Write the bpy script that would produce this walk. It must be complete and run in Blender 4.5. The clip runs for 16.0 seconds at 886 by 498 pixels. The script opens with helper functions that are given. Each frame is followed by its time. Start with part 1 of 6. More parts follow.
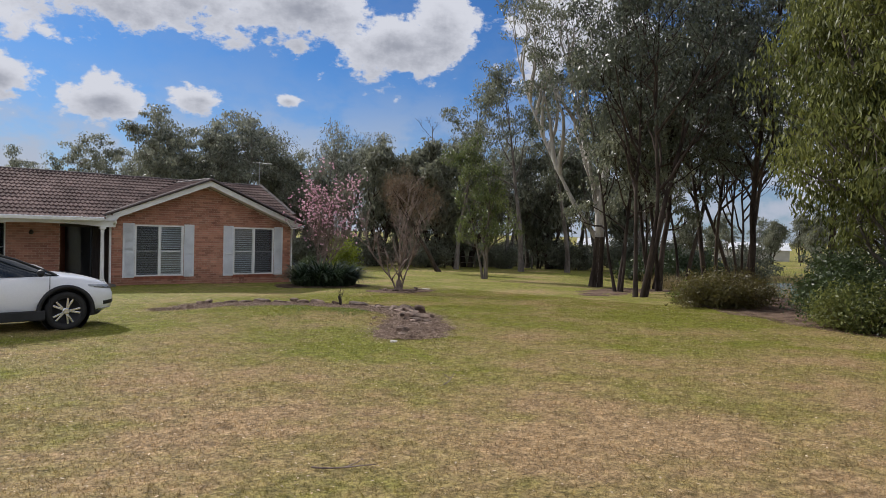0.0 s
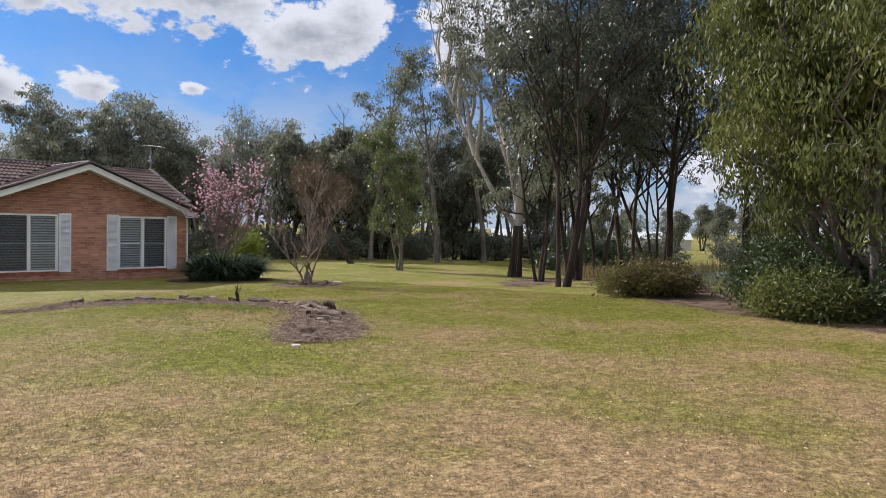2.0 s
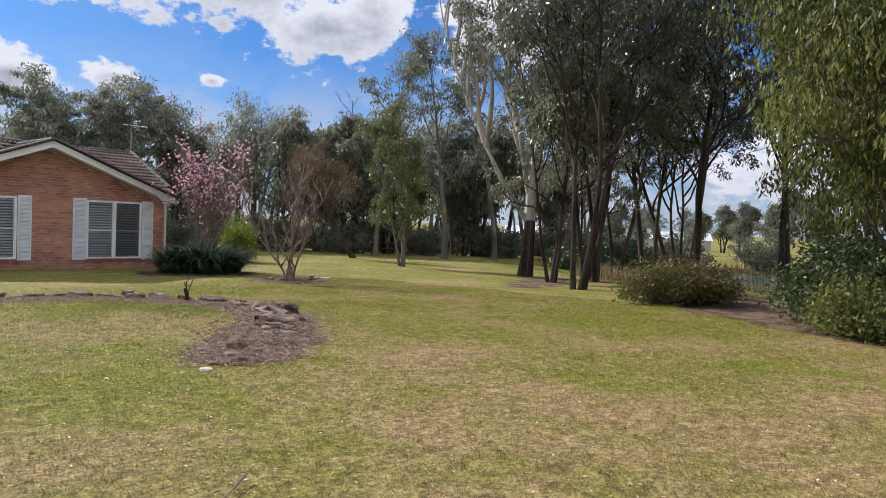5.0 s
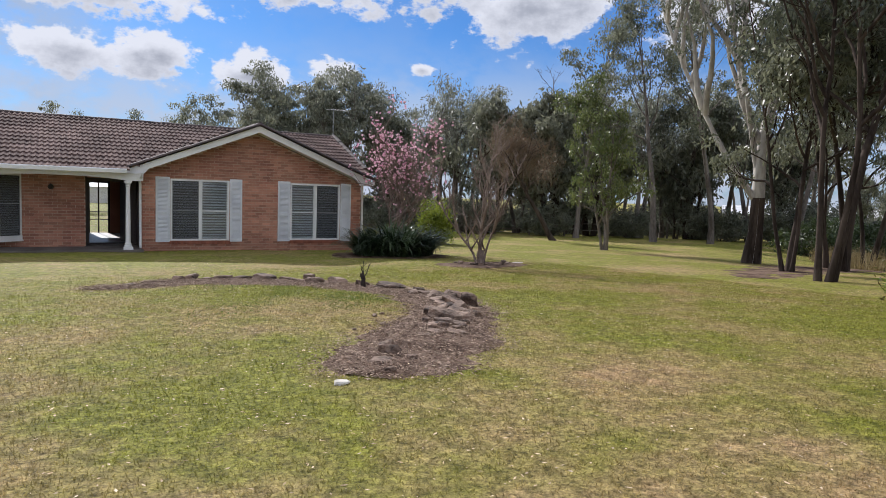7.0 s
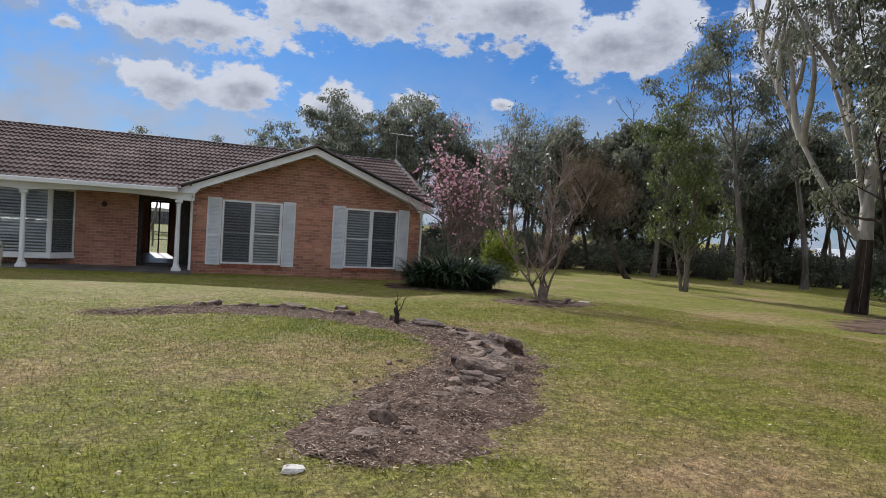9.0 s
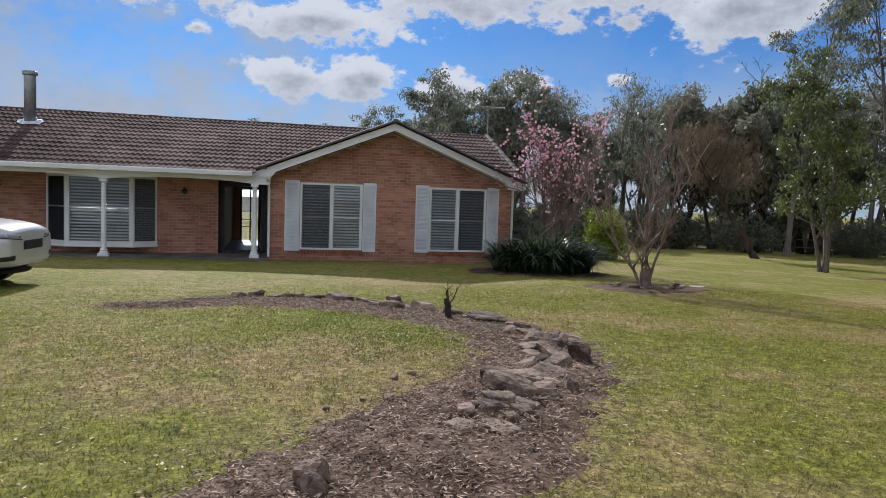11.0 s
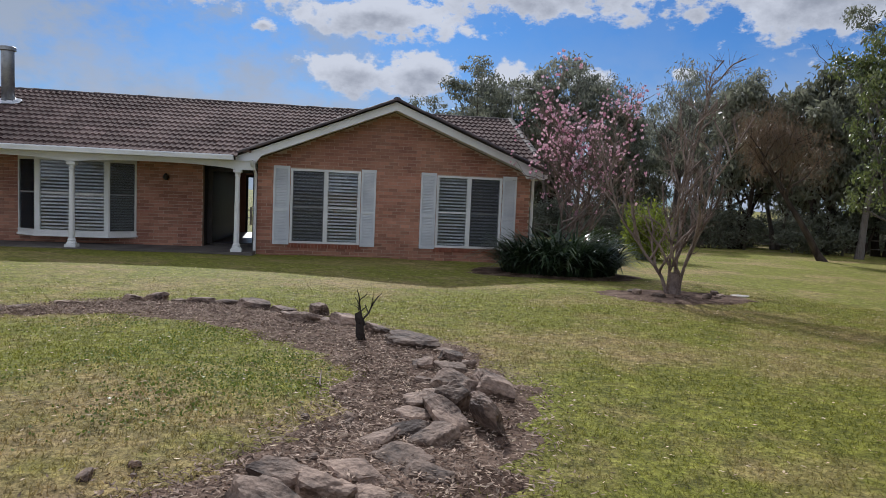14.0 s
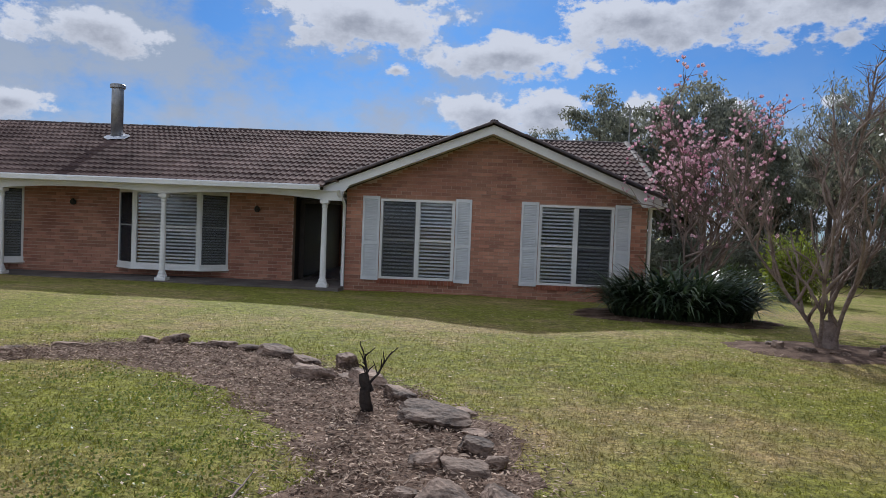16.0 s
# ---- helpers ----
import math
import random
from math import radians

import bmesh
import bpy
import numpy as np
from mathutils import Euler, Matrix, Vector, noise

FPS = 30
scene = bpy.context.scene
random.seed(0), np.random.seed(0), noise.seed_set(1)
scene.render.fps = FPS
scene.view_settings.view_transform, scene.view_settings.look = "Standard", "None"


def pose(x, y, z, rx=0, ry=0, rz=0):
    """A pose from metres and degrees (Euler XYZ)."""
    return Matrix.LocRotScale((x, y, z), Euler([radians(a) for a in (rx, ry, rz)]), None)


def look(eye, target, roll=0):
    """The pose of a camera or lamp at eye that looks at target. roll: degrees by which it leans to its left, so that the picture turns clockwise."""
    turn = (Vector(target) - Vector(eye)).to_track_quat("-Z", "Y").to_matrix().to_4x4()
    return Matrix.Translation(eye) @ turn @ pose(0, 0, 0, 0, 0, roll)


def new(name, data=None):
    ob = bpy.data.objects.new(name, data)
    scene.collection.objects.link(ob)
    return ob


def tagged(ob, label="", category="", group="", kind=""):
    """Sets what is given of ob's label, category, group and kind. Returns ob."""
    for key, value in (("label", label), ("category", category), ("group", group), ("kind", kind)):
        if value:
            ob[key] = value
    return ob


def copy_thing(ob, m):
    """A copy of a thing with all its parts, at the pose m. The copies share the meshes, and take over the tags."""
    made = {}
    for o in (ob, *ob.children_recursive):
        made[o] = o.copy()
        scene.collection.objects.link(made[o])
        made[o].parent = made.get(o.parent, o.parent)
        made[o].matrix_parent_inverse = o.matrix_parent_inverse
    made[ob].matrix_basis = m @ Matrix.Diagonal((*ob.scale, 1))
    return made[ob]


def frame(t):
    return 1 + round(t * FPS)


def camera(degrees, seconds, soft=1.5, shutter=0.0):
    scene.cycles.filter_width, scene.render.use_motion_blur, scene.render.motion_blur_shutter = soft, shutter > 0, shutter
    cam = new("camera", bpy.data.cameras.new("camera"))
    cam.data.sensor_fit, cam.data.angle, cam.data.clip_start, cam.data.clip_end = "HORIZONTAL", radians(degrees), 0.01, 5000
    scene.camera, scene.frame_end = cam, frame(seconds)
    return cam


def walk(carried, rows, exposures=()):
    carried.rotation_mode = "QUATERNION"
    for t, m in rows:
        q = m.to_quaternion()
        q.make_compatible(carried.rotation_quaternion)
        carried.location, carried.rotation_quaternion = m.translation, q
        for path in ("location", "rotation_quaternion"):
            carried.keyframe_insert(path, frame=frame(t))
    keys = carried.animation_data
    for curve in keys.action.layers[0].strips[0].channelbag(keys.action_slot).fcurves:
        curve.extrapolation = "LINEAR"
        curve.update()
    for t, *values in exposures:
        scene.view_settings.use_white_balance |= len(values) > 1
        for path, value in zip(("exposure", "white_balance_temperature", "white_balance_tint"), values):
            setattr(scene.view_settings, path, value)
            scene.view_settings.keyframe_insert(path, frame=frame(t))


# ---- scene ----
cam = camera(66.4, 16.0, 0.8)
PATH = [
    (0, (1.032, 0.990, 1.616), (2.347, 2.496, 1.568), 1.6),
    (0.5, (1.294, 1.271, 1.588), (2.549, 2.829, 1.598), 1.5),
    (1, (1.526, 1.609, 1.557), (2.785, 3.163, 1.554), 1.7),
    (1.5, (1.867, 1.972, 1.508), (3.301, 3.365, 1.464), 1.4),
    (2, (2.146, 2.228, 1.478), (3.642, 3.554, 1.413), 1.3),
    (2.5, (2.324, 2.354, 1.519), (3.852, 3.643, 1.476), 0.2),
    (3, (2.661, 2.465, 1.487), (4.203, 3.738, 1.443), 2.4),
    (5.5, (4.736, 3.951, 1.348), (6.134, 5.377, 1.239), 2.2),
    (6, (5.051, 4.255, 1.334), (6.267, 5.84, 1.234), 2.4),
    (6.5, (5.361, 4.547, 1.315), (6.517, 6.177, 1.219), 1.9),
    (7, (5.682, 4.867, 1.297), (6.685, 6.59, 1.144), 1.8),
    (7.5, (5.943, 5.165, 1.283), (6.901, 6.912, 1.109), 2.4),
    (8, (6.251, 5.456, 1.26), (7.199, 7.208, 1.087), 2.5),
    (8.5, (6.52, 5.751, 1.242), (7.396, 7.547, 1.166), 3.1),
    (9, (6.819, 6.049, 1.219), (7.627, 7.878, 1.151), 3.6),
    (9.5, (7.125, 6.341, 1.209), (7.774, 8.23, 1.114), 3.9),
    (12, (8.862, 8.209, 1.082), (9.337, 10.147, 0.945), 1.8),
    (12.5, (9.151, 8.534, 1.079), (9.631, 10.47, 0.938), 1.7),
    (13, (9.515, 8.846, 1.051), (9.993, 10.782, 0.899), 2.0),
    (13.5, (9.793, 9.143, 1.035), (10.245, 11.084, 0.862), 2.5),
    (14, (10.048, 9.459, 1.022), (10.37, 11.427, 0.87), 2.5),
    (14.5, (10.274, 9.834, 1.015), (10.447, 11.824, 0.902), 3.4),
    (15, (10.461, 10.275, 0.992), (10.574, 12.271, 0.91), 3.1),
    (15.5, (10.704, 10.674, 0.965), (10.74, 12.673, 0.918), 2.8),
    (16, (10.903, 11.089, 0.932), (10.85, 13.087, 0.872), 2.3),
]
walk(cam, [(t, look(eye, target, roll)) for t, eye, target, roll in PATH], exposures=[(0, 0.04, 6050, 13), (1, 0.15, 6000, 13), (3, 0.36, 6000, 14), (5.5, 0.34, 5950, 14), (8, 0.24, 5900, 13), (9.5, -0.08, 5800, 12), (12, 0.14, 5800, 12), (13, 0.1, 5800, 12), (14.5, -0.06, 5700, 12), (15.5, -0.04, 5700, 12), (16, -0.02, 5700, 12)])
from mathutils.bvhtree import BVHTree


# ---------- ground shape ----------
def ground(x, y):
    """Height of the lawn: a gentle fall towards the house and the dam, with a low mound inside the stone arc."""
    x, y = np.asarray(x, float), np.asarray(y, float)
    z = 0.135 - 0.0256 * np.clip(y, -40, 55) - 0.0087 * np.clip(x, -40, 60)
    z = z + 0.11 * np.exp(-((x - 8.6) / 2.2) ** 2 - ((y - 14.0) / 3.0) ** 2)
    z = z - 1.9 * np.exp(-((x - 49) / 13) ** 2 - ((y - 16.5) / 9.5) ** 2)
    z = z + 0.012 * np.sin(1.3 * x + 0.7 * y) * np.sin(0.9 * y - 0.4 * x) + 0.008 * np.sin(3.1 * x + 1.0) * np.sin(2.7 * y)
    return z


def gz(x, y):
    return float(ground(x, y))


# ---------- world, sun ----------
SUN_AZ, SUN_EL = -4.0, 33.0          # degrees from +y towards +x, and above the horizon
sun_dir = Vector((math.sin(radians(SUN_AZ)) * math.cos(radians(SUN_EL)), math.cos(radians(SUN_AZ)) * math.cos(radians(SUN_EL)), math.sin(radians(SUN_EL))))
sun_data = bpy.data.lights.new("sun", "SUN")
sun_data.energy, sun_data.angle, sun_data.color = 4.2, radians(0.6), (1.0, 0.93, 0.82)
sun = new("sun", sun_data)
sun.matrix_world = look(sun_dir * 100, (0, 0, 0))

world = bpy.data.worlds.new("sky")
scene.world = world
world.use_nodes = True
wn, wl = world.node_tree.nodes, world.node_tree.links
wn.clear()


def wmath(op, a, b=None, clamp=False):
    n = wn.new("ShaderNodeMath")
    n.operation, n.use_clamp = op, clamp
    for i, v in enumerate((a, b)):
        if v is None:
            continue
        if isinstance(v, (int, float)):
            n.inputs[i].default_value = v
        else:
            wl.new(v, n.inputs[i])
    return n.outputs[0]


def wrange(v, a, b, c, d, smooth=True):
    n = wn.new("ShaderNodeMapRange")
    n.interpolation_type = "SMOOTHSTEP" if smooth else "LINEAR"
    wl.new(v, n.inputs[0])
    for i, q in enumerate((a, b, c, d)):
        n.inputs[i + 1].default_value = q
    return n.outputs[0]


def wmix(f, a, b):
    n = wn.new("ShaderNodeMix")
    n.data_type = "RGBA"
    wl.new(f, n.inputs[0])
    for i, v in ((6, a), (7, b)):
        if isinstance(v, tuple):
            n.inputs[i].default_value = (*v, 1)
        else:
            wl.new(v, n.inputs[i])
    return n.outputs[2]


def wnoise(vec, scale, detail, rough=0.55):
    n = wn.new("ShaderNodeTexNoise")
    wl.new(vec, n.inputs["Vector"])
    n.inputs["Scale"].default_value, n.inputs["Detail"].default_value, n.inputs["Roughness"].default_value = scale, detail, rough
    return n.outputs["Fac"]


sky = wn.new("ShaderNodeTexSky")
sky.sky_type, sky.sun_disc = "NISHITA", False
sky.sun_elevation, sky.sun_rotation = radians(SUN_EL), radians(SUN_AZ)
sky.air_density, sky.dust_density, sky.ozone_density = 1.0, 0.35, 2.2
wco = wn.new("ShaderNodeTexCoord")
wsep = wn.new("ShaderNodeSeparateXYZ")
wl.new(wco.outputs["Generated"], wsep.inputs[0])
azim = wmath("MULTIPLY", wmath("ARCTAN2", wsep.outputs[0], wsep.outputs[1]), 57.2958)
elev = wmath("MULTIPLY", wmath("ARCSINE", wsep.outputs[2]), 57.2958)
wcomb = wn.new("ShaderNodeCombineXYZ")
wl.new(azim, wcomb.inputs[0])
wl.new(wmath("MULTIPLY", elev, 1.5), wcomb.inputs[1])
puff = wnoise(wcomb.outputs[0], 0.24, 9, 0.58)
fine = wnoise(wcomb.outputs[0], 0.85, 8, 0.66)
# cumulus: azimuth, elevation, half width, half height in degrees
CLOUDS = [(1.5, 9.7, 4.8, 1.9), (7.5, 10.0, 4.8, 1.9), (14.2, 9.2, 4.0, 1.8), (21.3, 9.8, 2.7, 1.3), (28.0, 10.3, 1.3, 0.7),
          (36.5, 15.2, 6.5, 3.3), (28.5, 17.5, 9.0, 3.4), (40.5, 17.0, 3.2, 3.4), (20.0, 18.0, 6.0, 2.4), (3.0, 14.2, 8.0, 1.9), (-9.0, 16.4, 8.5, 2.6),
          (14.0, 16.8, 8.0, 2.6), (-6.0, 12.9, 1.6, 0.6), (-29.5, 13.6, 5.5, 1.7), (-34.5, 7.7, 3.4, 1.2), (52.0, 16.0, 7.0, 4.0), (63.0, 10.0, 8.0, 3.5), (76.0, 5.0, 9.0, 3.0),
          (100.0, 20.0, 16.0, 6.0), (140.0, 26.0, 20.0, 8.0), (-70.0, 22.0, 16.0, 6.0), (-120.0, 24.0, 22.0, 8.0), (-170.0, 16.0, 16.0, 5.0), (0.0, 48.0, 24.0, 8.0), (60.0, 44.0, 20.0, 8.0)]
field = None
low = None
for ca, ce, cw, ch in CLOUDS:
    u = wmath("MULTIPLY", wmath("SUBTRACT", azim, ca), 1 / cw)
    v = wmath("MULTIPLY", wmath("SUBTRACT", elev, ce), 1 / ch)
    d = wmath("SUBTRACT", 1.0, wmath("SQRT", wmath("ADD", wmath("MULTIPLY", u, u), wmath("MULTIPLY", v, v))))
    field = d if field is None else wmath("MAXIMUM", field, d)
    under = wmath("SUBTRACT", wmath("MULTIPLY", d, 1.0), wmath("MULTIPLY", v, 0.55))
    under = wmath("ADD", under, wmath("MULTIPLY", wmath("LESS_THAN", d, -0.25), -5.0))
    low = under if low is None else wmath("MAXIMUM", low, under)
# unseen cumulus overhead and behind, broken like that ahead, added to lift shaded walls
aside = wmath("MAXIMUM", wrange(wmath("ABSOLUTE", wmath("SUBTRACT", azim, 22.0)), 64, 78, 0, 1), wrange(elev, 22, 28, 0, 1))
wander = wmath("SUBTRACT", wmath("MULTIPLY", wnoise(wco.outputs["Generated"], 2.2, 5, 0.55), 3.2), 1.35)
field = wmath("MAXIMUM", field, wmath("ADD", wmath("MULTIPLY", wmath("ADD", wander, 1.0), aside), -1.0))
edge = wmath("ADD", wmath("MULTIPLY", wmath("SUBTRACT", puff, 0.5), 2.6), wmath("MULTIPLY", wmath("SUBTRACT", fine, 0.5), 1.15))
body = wmath("ADD", field, edge)
cover = wrange(body, -0.02, 0.32, 0, 1)
shade = wrange(wmath("ADD", low, wmath("MULTIPLY", edge, 0.55)), 0.30, 1.25, 0, 1)
cirrus = wmath("MULTIPLY", wrange(wnoise(wcomb.outputs[0], 0.09, 7, 0.62), 0.40, 0.60, 0, 0.95), wrange(azim, 8.0, -5.0, 0.12, 1.0))
haze = wrange(elev, 14.0, 3.0, 0, 1.0)
sky_gain = wn.new("ShaderNodeVectorMath")
sky_gain.operation = "MULTIPLY"
wl.new(sky.outputs[0], sky_gain.inputs[0])
sky_gain.inputs[1].default_value = (0.27, 0.48, 0.73)
base_sky = wmix(cirrus, sky_gain.outputs[0], (3.6, 4.0, 4.5))
base_sky = wmix(wmath("MULTIPLY", haze, wrange(puff, 0.36, 0.58, 0.35, 1.0)), base_sky, (4.3, 4.6, 5.1))
cloud_col = wmix(shade, (6.4, 6.4, 6.5), (3.1, 3.2, 3.5))
# unseen cumulus opposite the sun brightened as its lit side, to lift the facade
facing = wmath("ADD", wmath("MULTIPLY", wsep.outputs[1], sun_dir.y), wmath("MULTIPLY", wsep.outputs[2], sun_dir.z))
front_lit = wn.new("ShaderNodeVectorMath")
front_lit.operation = "SCALE"
wl.new(cloud_col, front_lit.inputs[0])
wl.new(wrange(facing, 0.35, -0.5, 1.0, 1.5), front_lit.inputs["Scale"])
cloud_col = front_lit.outputs[0]
full_sky = wmix(cover, base_sky, cloud_col)
bg = wn.new("ShaderNodeBackground")
wl.new(full_sky, bg.inputs[0])
bg.inputs[1].default_value = 0.102
wout = wn.new("ShaderNodeOutputWorld")
wl.new(bg.outputs[0], wout.inputs[0])


# ---------- materials ----------
def surface(name, a, b, scale=6.0, rough=0.7, fine_scale=60.0, bump=0.25, dist=0.01, metal=0.0, stretch=(1, 1, 1), rnd=0.0, island=0.0, spec=0.4, contrast=(0.35, 0.65)):
    """A two-colour surface, mottled at two scales, with fine relief. rnd / island: value spread from piece to piece."""
    m = bpy.data.materials.new(name)
    m.use_nodes = True
    nt = m.node_tree
    n, l = nt.nodes, nt.links
    p = n["Principled BSDF"]
    geo = n.new("ShaderNodeNewGeometry")
    mp = n.new("ShaderNodeMapping")
    mp.inputs["Scale"].default_value = stretch
    l.new(geo.outputs["Position"], mp.inputs[0])
    big, small = n.new("ShaderNodeTexNoise"), n.new("ShaderNodeTexNoise")
    for t, s, d in ((big, scale, 4), (small, fine_scale, 5)):
        l.new(mp.outputs[0], t.inputs["Vector"])
        t.inputs["Scale"].default_value, t.inputs["Detail"].default_value = s, d
    add = n.new("ShaderNodeMath")
    add.operation = "MULTIPLY_ADD"
    l.new(small.outputs["Fac"], add.inputs[0])
    add.inputs[1].default_value = 0.45
    l.new(big.outputs["Fac"], add.inputs[2])
    mr = n.new("ShaderNodeMapRange")
    mr.inputs[1].default_value, mr.inputs[2].default_value = contrast[0] + 0.22, contrast[1] + 0.22
    l.new(add.outputs[0], mr.inputs[0])
    mix = n.new("ShaderNodeMix")
    mix.data_type = "RGBA"
    l.new(mr.outputs[0], mix.inputs[0])
    mix.inputs[6].default_value, mix.inputs[7].default_value = (*a, 1), (*b, 1)
    col = mix.outputs[2]
    for amount, src in ((rnd, "obj"), (island, "isl")):
        if amount:
            hsv = n.new("ShaderNodeHueSaturation")
            r = n.new("ShaderNodeObjectInfo").outputs["Random"] if src == "obj" else geo.outputs["Random Per Island"]
            q = n.new("ShaderNodeMapRange")
            q.inputs[3].default_value, q.inputs[4].default_value = 1 - amount, 1 + amount
            l.new(r, q.inputs[0])
            l.new(q.outputs[0], hsv.inputs["Value"])
            l.new(col, hsv.inputs["Color"])
            col = hsv.outputs[0]
    l.new(col, p.inputs["Base Color"])
    p.inputs["Roughness"].default_value, p.inputs["Metallic"].default_value = rough, metal
    p.inputs["Specular IOR Level"].default_value = spec
    if bump:
        bp = n.new("ShaderNodeBump")
        bp.inputs["Strength"].default_value, bp.inputs["Distance"].default_value = bump, dist
        l.new(add.outputs[0], bp.inputs["Height"])
        l.new(bp.outputs[0], p.inputs["Normal"])
    return m


def foliage(name, a, b, light=0.35, rough=0.45, spec=0.5, patch=0.5):
    """Leaves: colour varies from leaf to leaf and patch to patch, and light passes through them."""
    m = bpy.data.materials.new(name)
    m.use_nodes = True
    n, l = m.node_tree.nodes, m.node_tree.links
    p = n["Principled BSDF"]
    geo = n.new("ShaderNodeNewGeometry")
    tex = n.new("ShaderNodeTexNoise")
    l.new(geo.outputs["Position"], tex.inputs["Vector"])
    tex.inputs["Scale"].default_value, tex.inputs["Detail"].default_value = patch, 3
    mr = n.new("ShaderNodeMath")
    mr.operation = "MULTIPLY_ADD"
    l.new(geo.outputs["Random Per Island"], mr.inputs[0])
    mr.inputs[1].default_value, mr.use_clamp = 0.7, True
    sub = n.new("ShaderNodeMath")
    sub.operation = "MULTIPLY_ADD"
    l.new(tex.outputs["Fac"], sub.inputs[0])
    sub.inputs[1].default_value, sub.inputs[2].default_value = 1.4, -0.55
    l.new(sub.outputs[0], mr.inputs[2])
    mix = n.new("ShaderNodeMix")
    mix.data_type = "RGBA"
    l.new(mr.outputs[0], mix.inputs[0])
    mix.inputs[6].default_value, mix.inputs[7].default_value = (*a, 1), (*b, 1)
    l.new(mix.outputs[2], p.inputs["Base Color"])
    p.inputs["Roughness"].default_value, p.inputs["Specular IOR Level"].default_value = rough, spec
    tr = n.new("ShaderNodeBsdfTranslucent")
    l.new(mix.outputs[2], tr.inputs["Color"])
    ms = n.new("ShaderNodeMixShader")
    ms.inputs[0].default_value = light
    l.new(p.outputs[0], ms.inputs[1])
    l.new(tr.outputs[0], ms.inputs[2])
    l.new(ms.outputs[0], n["Material Output"].inputs[0])
    return m


def lawn_material(name, blades):
    """Mown lawn: green couch with dry straw patches, drier on the open ground far from the house."""
    m = bpy.data.materials.new(name)
    m.use_nodes = True
    n, l = m.node_tree.nodes, m.node_tree.links
    p = n["Principled BSDF"]
    geo = n.new("ShaderNodeNewGeometry")

    def tex(scale, detail, rough=0.6):
        t = n.new("ShaderNodeTexNoise")
        l.new(geo.outputs["Position"], t.inputs["Vector"])
        t.inputs["Scale"].default_value, t.inputs["Detail"].default_value, t.inputs["Roughness"].default_value = scale, detail, rough
        return t.outputs["Fac"]

    def math_(op, a, b=None, c=None, clamp=False):
        q = n.new("ShaderNodeMath")
        q.operation, q.use_clamp = op, clamp
        for i, v in enumerate((a, b, c)):
            if v is None:
                continue
            if isinstance(v, (int, float)):
                q.inputs[i].default_value = v
            else:
                l.new(v, q.inputs[i])
        return q.outputs[0]

    def mixc(f, a, b):
        q = n.new("ShaderNodeMix")
        q.data_type = "RGBA"
        l.new(f, q.inputs[0])
        for i, v in ((6, a), (7, b)):
            if isinstance(v, tuple):
                q.inputs[i].default_value = (*v, 1)
            else:
                l.new(v, q.inputs[i])
        return q.outputs[2]

    sep = n.new("ShaderNodeSeparateXYZ")
    l.new(geo.outputs["Position"], sep.inputs[0])
    along = math_("ADD", math_("MULTIPLY", sep.outputs[0], 0.55), math_("MULTIPLY", sep.outputs[1], 0.85))
    open_ = n.new("ShaderNodeMapRange")
    open_.interpolation_type = "SMOOTHSTEP"
    l.new(along, open_.inputs[0])
    for i, v in enumerate((4.0, 17.0, 0.42, -0.27)):
        open_.inputs[i + 1].default_value = v
    patchy = math_("ADD", math_("MULTIPLY", math_("SUBTRACT", tex(0.36, 5), 0.5), 2.9), math_("MULTIPLY", math_("SUBTRACT", tex(1.9, 6, 0.68), 0.5), 1.7))
    dry = math_("ADD", math_("ADD", patchy, open_.outputs[0]), 0.45, clamp=True)
    green = mixc(tex(5.0, 4), (0.108, 0.12, 0.018), (0.285, 0.275, 0.046))
    straw = mixc(tex(11.0, 5), (0.25, 0.163, 0.076), (0.47, 0.335, 0.185))
    col = mixc(dry, green, straw)
    tuft = n.new("ShaderNodeMapRange")
    l.new(tex(8.5, 4, 0.7), tuft.inputs[0])
    for i, v in enumerate((0.36, 0.64, 0.74, 1.38)):
        tuft.inputs[i + 1].default_value = v
    clumpy = n.new("ShaderNodeHueSaturation")
    l.new(tuft.outputs[0], clumpy.inputs["Value"])
    l.new(col, clumpy.inputs["Color"])
    col = clumpy.outputs[0]
    if blades:
        hsv = n.new("ShaderNodeHueSaturation")
        q = n.new("ShaderNodeMapRange")
        q.inputs[3].default_value, q.inputs[4].default_value = 0.68, 1.5
        l.new(geo.outputs["Random Per Island"], q.inputs[0])
        l.new(q.outputs[0], hsv.inputs["Value"])
        l.new(col, hsv.inputs["Color"])
        col = hsv.outputs[0]
        tr = n.new("ShaderNodeBsdfTranslucent")
        l.new(col, tr.inputs["Color"])
        ms = n.new("ShaderNodeMixShader")
        ms.inputs[0].default_value = 0.35
        l.new(p.outputs[0], ms.inputs[1])
        l.new(tr.outputs[0], ms.inputs[2])
        l.new(ms.outputs[0], n["Material Output"].inputs[0])
    else:
        thatch = n.new("ShaderNodeMapRange")
        l.new(tex(24.0, 8, 0.85), thatch.inputs[0])
        for i, v in enumerate((0.38, 0.60, 0.3, 1.5)):
            thatch.inputs[i + 1].default_value = v
        hsv = n.new("ShaderNodeHueSaturation")
        l.new(thatch.outputs[0], hsv.inputs["Value"])
        l.new(col, hsv.inputs["Color"])
        col = hsv.outputs[0]
        bp = n.new("ShaderNodeBump")
        bp.inputs["Strength"].default_value, bp.inputs["Distance"].default_value = 0.8, 0.035
        l.new(math_("ADD", tex(30.0, 6, 0.7), math_("MULTIPLY", tex(5.0, 3), 0.8)), bp.inputs["Height"])
        l.new(bp.outputs[0], p.inputs["Normal"])
    l.new(col, p.inputs["Base Color"])
